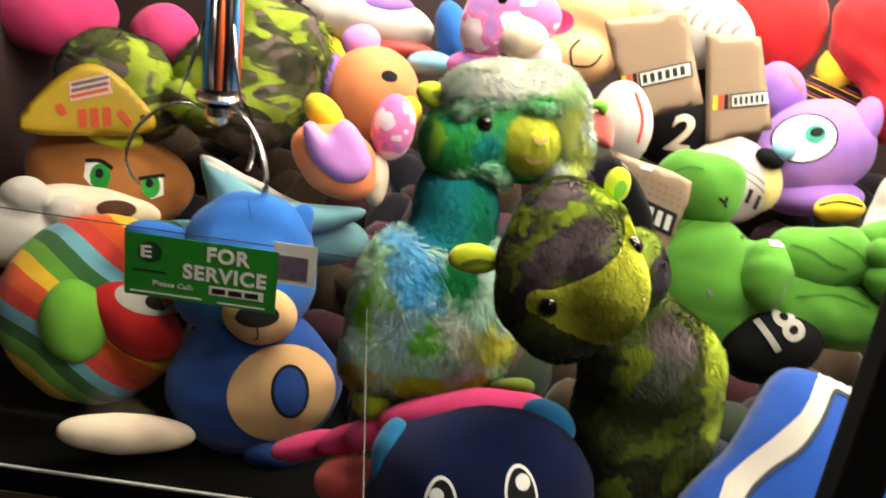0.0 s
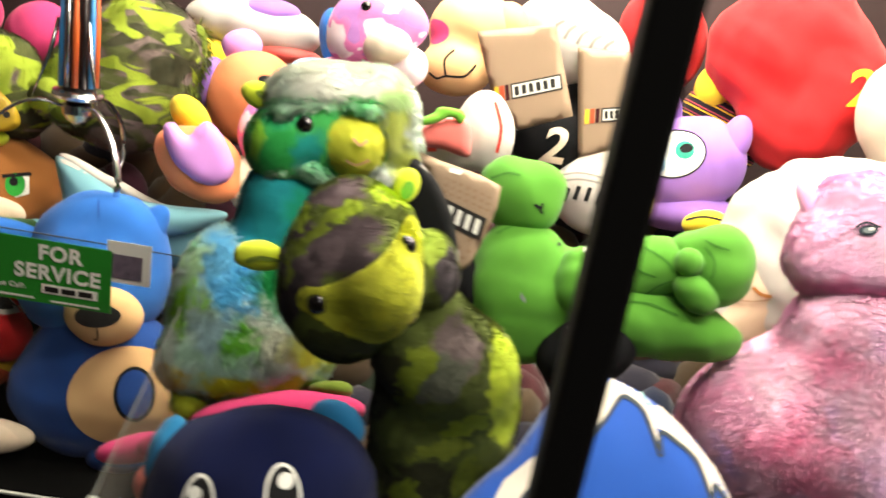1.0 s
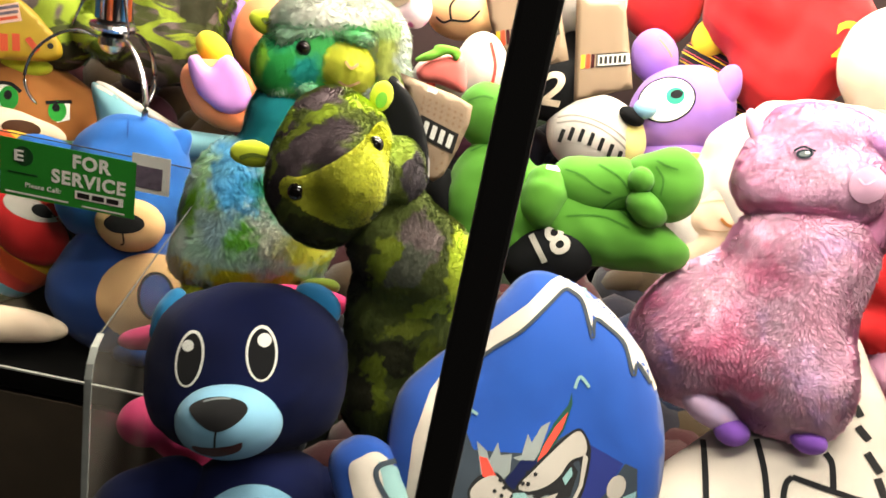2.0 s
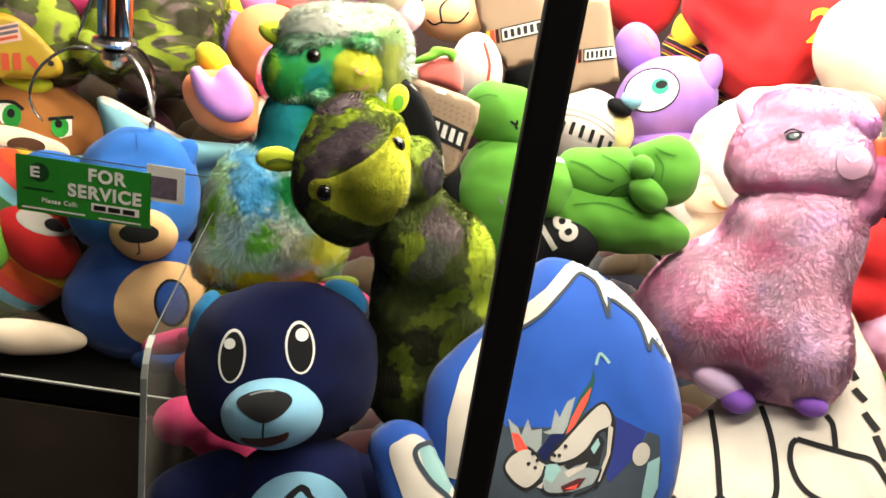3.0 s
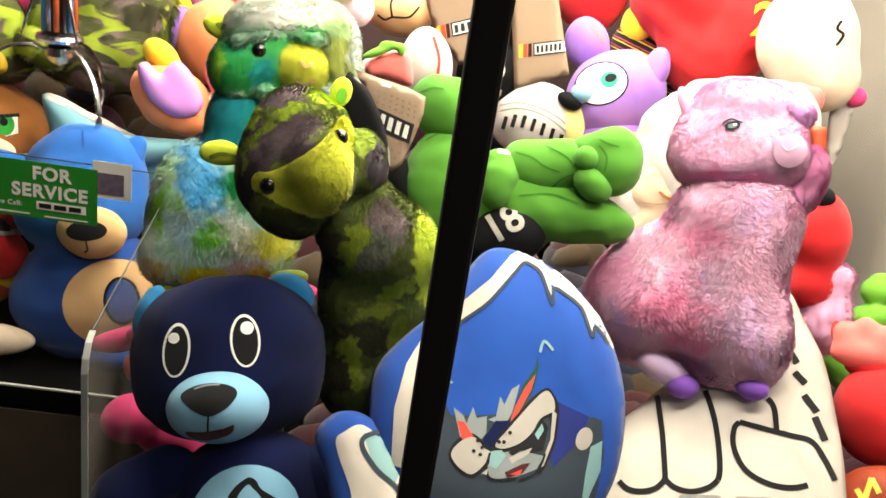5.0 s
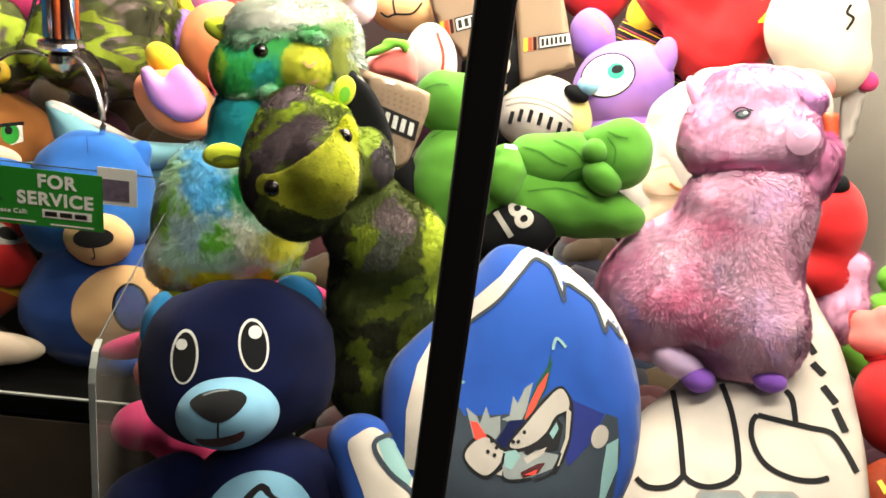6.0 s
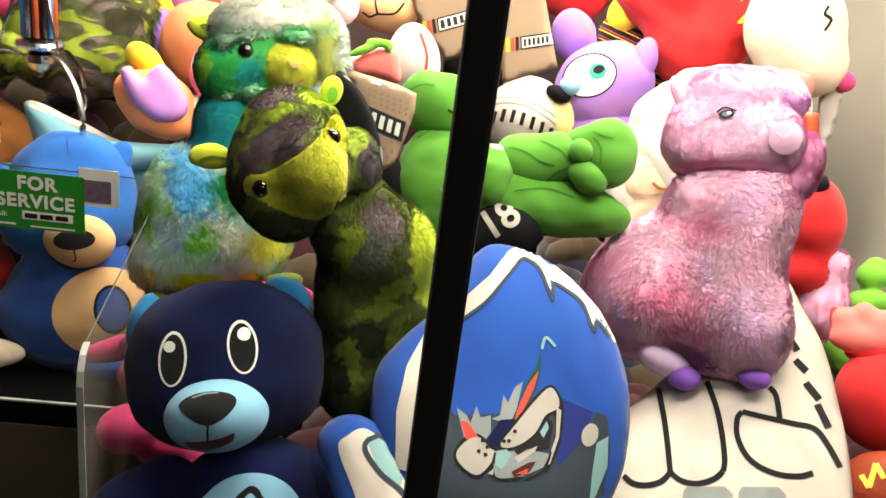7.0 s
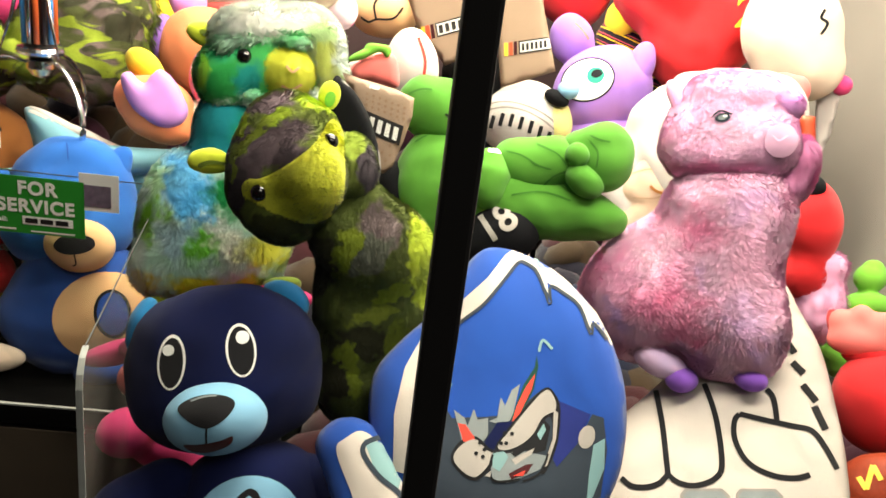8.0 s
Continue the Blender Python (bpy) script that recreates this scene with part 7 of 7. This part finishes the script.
toy = plush("plush_sheep", (0.6087, 0.8685, 1.147), (-10.8, -12.4, -17.7), (0, -1.0826, 0.1296), "big cream white plush toy with a stitched smile")
body = skin("body", toy, [(0.0067, 0, 0.1293, 0.098, 0.056, 0.0805, 10), (-0.0617, 0, 0.0609, 0.056, 0.0455, 0.056, 0), (0.0589, 0, 0.1612, 0.07, 0.049, 0.0525, 0)], WHITE, 0.028, 0.006, 0.0022, seed=38)
belly = skin("belly", toy, [(-0.0566, -0.0140, 0.0745, 0.0425, 0.0343, 0.0480, -21), (-0.0779, -0.0120, 0.0248, 0.0419, 0.0308, 0.0349, -1), (-0.0427, -0.0120, 0.1162, 0.0272, 0.0272, 0.0313, -22)], PEACH, 0.0139, 0.0045, 0.0022, seed=41)
# tan strokes paint shaded wrinkles onto the smooth cloth
patch("fold", belly, stroke(0.0014, (-0.0863, 0.1105), (-0.0638, 0.1225), (-0.0362, 0.1173)), FOLD_SHADE, 0.0005)
patch("fold", belly, stroke(0.0014, (-0.0837, 0.0889), (-0.0570, 0.0953), (-0.0281, 0.0860)), FOLD_SHADE, 0.0005)
patch("fold", belly, stroke(0.0014, (-0.0783, 0.0599), (-0.0573, 0.0581), (-0.0365, 0.0620)), FOLD_SHADE, 0.0005)
patch("smile", belly, stroke(0.0035, (-0.0572, 0.0739), (-0.0482, 0.0665), (-0.0351, 0.0648)), BROWN, 0.0012)

toy = plush("plush_ghost", (0.7618, 1.006, 1.319), (-2.8, -14.3, -24.1), (0, -1.2345, 0.0965), "tall white plush toy with a squiggle mark")
body = skin("body", toy, [(-0.0138, 0, 0.098, 0.0636, 0.0524, 0.0711, 0), (0, 0.0037, 0.045, 0.0525, 0.0449, 0.045, 0)], CREAM, 0.0224, 0.006, 0.0009, seed=39)
patch("squiggle", body, stroke(0.0037, (0.027, 0.1186), (0.0223, 0.1085), (0.0298, 0.1005), (0.0218, 0.087)), INK, 0.00068)

toy = plush("plush_rose", (0.7027, 0.9255, 1.3231), (-6.5, -14.0, -23.1), (0, -1.1403, 0.0223), "coral pink plush bow")
body = skin("body", toy, [(-0.0033, 0, 0.0226, 0.0212, 0.0176, 0.0198, 0), (0.0162, 0, 0.0176, 0.0127, 0.0141, 0.0176, 0)], CORAL, 0.0056, 0.0028, 0.0009, seed=40)

toy = plush("plush_cardinal", (0.7068, 0.751, 1.1317), (-14.9, -14.4, -24.4), (0, -1.0309, 0.0868), "red plush toy wedged behind the pink llama")
body = skin("body", toy, [(0, 0, 0.09, 0.0353, 0.0385, 0.0501, 5), (-0.0059, 0, 0.0289, 0.0289, 0.0289, 0.0289, 0)], RED, 0.0128, 0.0041, 0.0009, seed=41)
beak = skin("beak", toy, [(0, -0.0161, 0.1278, 0.019, 0.0193, 0.0158, 0)], BLACK, 0.0161, 0.0028, 0.0009, seed=42)

toy = plush("plush_lamb", (0.719, 0.7335, 1.0839), (-18.8, -14.5, -24.8), (0, -1.0405, 0.0677), "lilac and pink fluffy plush limb")
limb = skin("limb", toy, [(0.0029, 0, 0.0872, 0.031, 0.0259, 0.0207, 10), (0.0029, 0, 0.042, 0.0271, 0.0259, 0.042, -15)], PINK_HEAD, 0.0129, 0.003, 0.0009, seed=42)
fur(limb, 2500, 0.007, PINK_HEAD)

toy = plush("orange_tag", (0.6904, 0.8125, 1.2694), (-9.8, -14.4, -24.2), (0, -1.043, 0.0295), "orange paper toy tag", "tag")
card = cushion("card", toy, poly((-0.0071, 0.0619), (0.0106, 0.0588), (0.0118, 0), (-0.0048, 0.0072)), 0.0013, 0.0026, PRINT_RED, lean=0, turn=0, back=0.6, depth=0, step=0.008, lump=0.0003)

toy = plush("plush_turtle", (0.7957, 0.75, 1.0365), (-20.2, -15.2, -27.3), (0, -1.1094, 0.0715), "green leafy plush toy by the side wall")
body = skin("body", toy, [(0.003, 0, 0.085, 0.0303, 0.0269, 0.0189, 0), (-0.0181, 0, 0.0303, 0.0269, 0.0269, 0.0303, 0), (0.0108, 0, 0.1255, 0.0148, 0.0135, 0.0202, -25)], LEAF, 0.0081, 0.0028, 0.0018, seed=44)

toy = plush("plush_crab", (0.7334, 0.5917, 1.0311), (-23.3, -15.5, -28.2), (0, -0.9605, 0.0823), "red plush toy with a coral pink claw")
body = skin("body", toy, [(0.0076, 0, 0.0546, 0.0546, 0.0431, 0.0546, 0)], RED, 0.0144, 0.006, 0.0009, seed=45)
claw = skin("claw", toy, [(-0.031, -0.0057, 0.1312, 0.0126, 0.0138, 0.0183, 25), (-0.0154, -0.0057, 0.1388, 0.0126, 0.0126, 0.016, -10), (-0.0127, -0.0086, 0.1157, 0.0342, 0.0161, 0.0159, -5), (0.0051, -0.0057, 0.1281, 0.0228, 0.0172, 0.02, 0)], CORAL, 0.0069, 0.0028, 0.0009, seed=46)
cuff = skin("cuff", toy, [(-0.0404, 0.0029, 0.1324, 0.0069, 0.0115, 0.0184, 15), (0, 0, 0.1023, 0.0345, 0.0201, 0.0126, 0)], RED, 0.0144, 0.0028, 0.0009, seed=47)

toy = plush("plush_football", (0.7061, 0.514, 0.9854), (-30.3, -15.5, -28.2), (0, -0.9171, 0.047), "rust brown plush football with yellow lettering")
body = skin("body", toy, [(0, 0, 0.0418, 0.0509, 0.0348, 0.0418, 35)], RUST, 0.0134, 0.005, 0.0009, seed=46)
patch("stroke_mark", body, stroke(0.0048, (-0.0183, 0.0603), (-0.0119, 0.0496)), PRINT_YELLOW, 0.00068)
patch("stroke_mark", body, stroke(0.0048, (-0.0119, 0.0496), (-0.0057, 0.0724)), PRINT_YELLOW, 0.00068)
patch("stroke_mark", body, stroke(0.0048, (-0.0057, 0.0724), (0.0009, 0.0596)), PRINT_YELLOW, 0.00068)

toy = plush("plush_butterfly", (0.8148, 0.9815, 1.2601), (-5.9, -14.9, -26.0), (0, -1.246, 0.0906), "small pink and green plush in a clear sleeve")
body = skin("body", toy, [(0.0068, 0, 0.09, 0.0136, 0.0113, 0.0136, 0)], HOT_PINK, 0.0188, 0.0028, 0.0009, seed=47)
leaf = skin("leaf", toy, [(-0.0102, 0, 0.0915, 0.0151, 0.009, 0.009, 30)], LEAF, 0.0188, 0.0028, 0.0009, seed=48)
sleeve = cushion("sleeve", toy, poly((-0.024, 0.0777), (0.0068, 0.0826), (-0.0069, 0.0237), (-0.0194, 0), (-0.0291, 0.0251)), 0.0015, 0.003, GREY, lean=0, turn=0, back=0.6, depth=0, step=0.008, lump=0.0003)

toy = plush("plush_dog", (0.2003, 1.1646, 1.3209), (-5.4, -9.6, 0.3), (0, -1.1404, 0.0578), "tan plush dog with a stitched smile")
head = skin("head", toy, [(-0.0075, -0.0113, 0.0359, 0.0509, 0.0454, 0.0359, 0), (0.0151, 0.0076, 0.0908, 0.0571, 0.0454, 0.0457, 0)], TAN, 0.0151, 0.0051, 0.0009, seed=48)
ear = skin("ear", toy, [(0.06, 0, 0.0866, 0.0287, 0.0227, 0.0363, -20)], TAN, 0.0189, 0.0032, 0.0009, seed=49)
patch("nose", head, oval(-0.0376, 0.0837, 0.0212, 0.0166, 0), HOT_PINK, 0.000624)
patch("mouth", head, stroke(0.003, (-0.0434, 0.0307), (-0.0328, 0.0232), (-0.0213, 0.0261), (0.0038, 0.026), (0.019, 0.0407)), INK, 0.00068)
patch("mouth", head, stroke(0.003, (-0.0213, 0.0261), (-0.0227, 0.0469), (-0.0098, 0.0601)), INK, 0.00068)

toy = plush("plush_cow", (0.1202, 1.0331, 1.1801), (-5.4, -7.7, 5.7), (0, -1.0236, 0.2122), "white plush animal with pink spots")
head = skin("head", toy, [(0, 0, 0.2285, 0.0574, 0.0405, 0.0391, 0), (-0.0267, -0.0067, 0.2052, 0.0335, 0.0304, 0.0268, 0)], SPOT, 0.0169, 0.0038, 0.0009, seed=49)
muzzle = skin("muzzle", toy, [(0.0066, -0.027, 0.2028, 0.0296, 0.027, 0.021, 0)], CREAM, 0.0169, 0.003, 0.0009, seed=50)
arm = skin("arm", toy, [(-0.0204, 0, 0.1723, 0.0574, 0.027, 0.0202, 0), (0.0373, -0.0034, 0.1766, 0.0202, 0.0236, 0.0235, 0)], SPOT, 0.0135, 0.0029, 0.0009, seed=51)
leg = skin("leg", toy, [(-0.144, 0, 0.0965, 0.027, 0.027, 0.0405, -10)], SPOT, 0.0169, 0.0039, 0.0009, seed=52)
foot = skin("foot", toy, [(-0.1669, 0, 0.0337, 0.0162, 0.0236, 0.0337, -5)], CREAM, 0.0169, 0.0028, 0.0009, seed=53)
bead("eye", head, -0.0167, 0.2455, 0.0067, GLOSS_BLACK)

toy = plush("plush_unicorn", (-0.1041, 1.2748, 1.2938), (-5.7, -5.4, 7.8), (0, -1.2647, 0.0616), "white plush toy with lilac and pink mane")
body = skin("body", toy, [(0, 0, 0.0616, 0.0994, 0.0497, 0.0373, -8)], WHITE, 0.0207, 0.0053, 0.0009, seed=50)
mane = skin("mane", toy, [(0.0331, -0.0083, 0.0263, 0.0659, 0.029, 0.0148, -8)], CORAL, 0.0207, 0.0028, 0.0009, seed=51)
mane = skin("mane", toy, [(-0.0165, -0.0124, 0.023, 0.0205, 0.0207, 0.023, 0)], ORCHID, 0.0207, 0.0029, 0.0009, seed=52)
mane = skin("mane", toy, [(0.0163, -0.0124, 0.0816, 0.0492, 0.029, 0.0181, 0)], PURPLE, 0.0207, 0.0028, 0.0009, seed=53)

toy = plush("plush_bluebird", (-0.0034, 1.2172, 1.297), (-7.7, -7.0, 3.6), (0, -1.2005, 0.0222), "light blue plush foot")
foot = skin("foot", toy, [(-0.0024, 0, 0.0176, 0.0335, 0.0279, 0.0176, 0)], SKY, 0.02, 0.0028, 0.0009, seed=51)
body = skin("body", toy, [(0.0279, 0.008, 0.0611, 0.0241, 0.0279, 0.0442, 10)], BLUE, 0.02, 0.0034, 0.0009, seed=52)

toy = plush("plush_chick", (-0.1572, 1.2347, 1.2529), (-8.7, -4.3, 10.5), (0, -1.2408, 0.0394), "yellow plush toy tucked between others")
body = skin("body", toy, [(-0.0041, 0, 0.0393, 0.0393, 0.0327, 0.0393, 0)], YELLOW, 0.0205, 0.0047, 0.0009, seed=52)
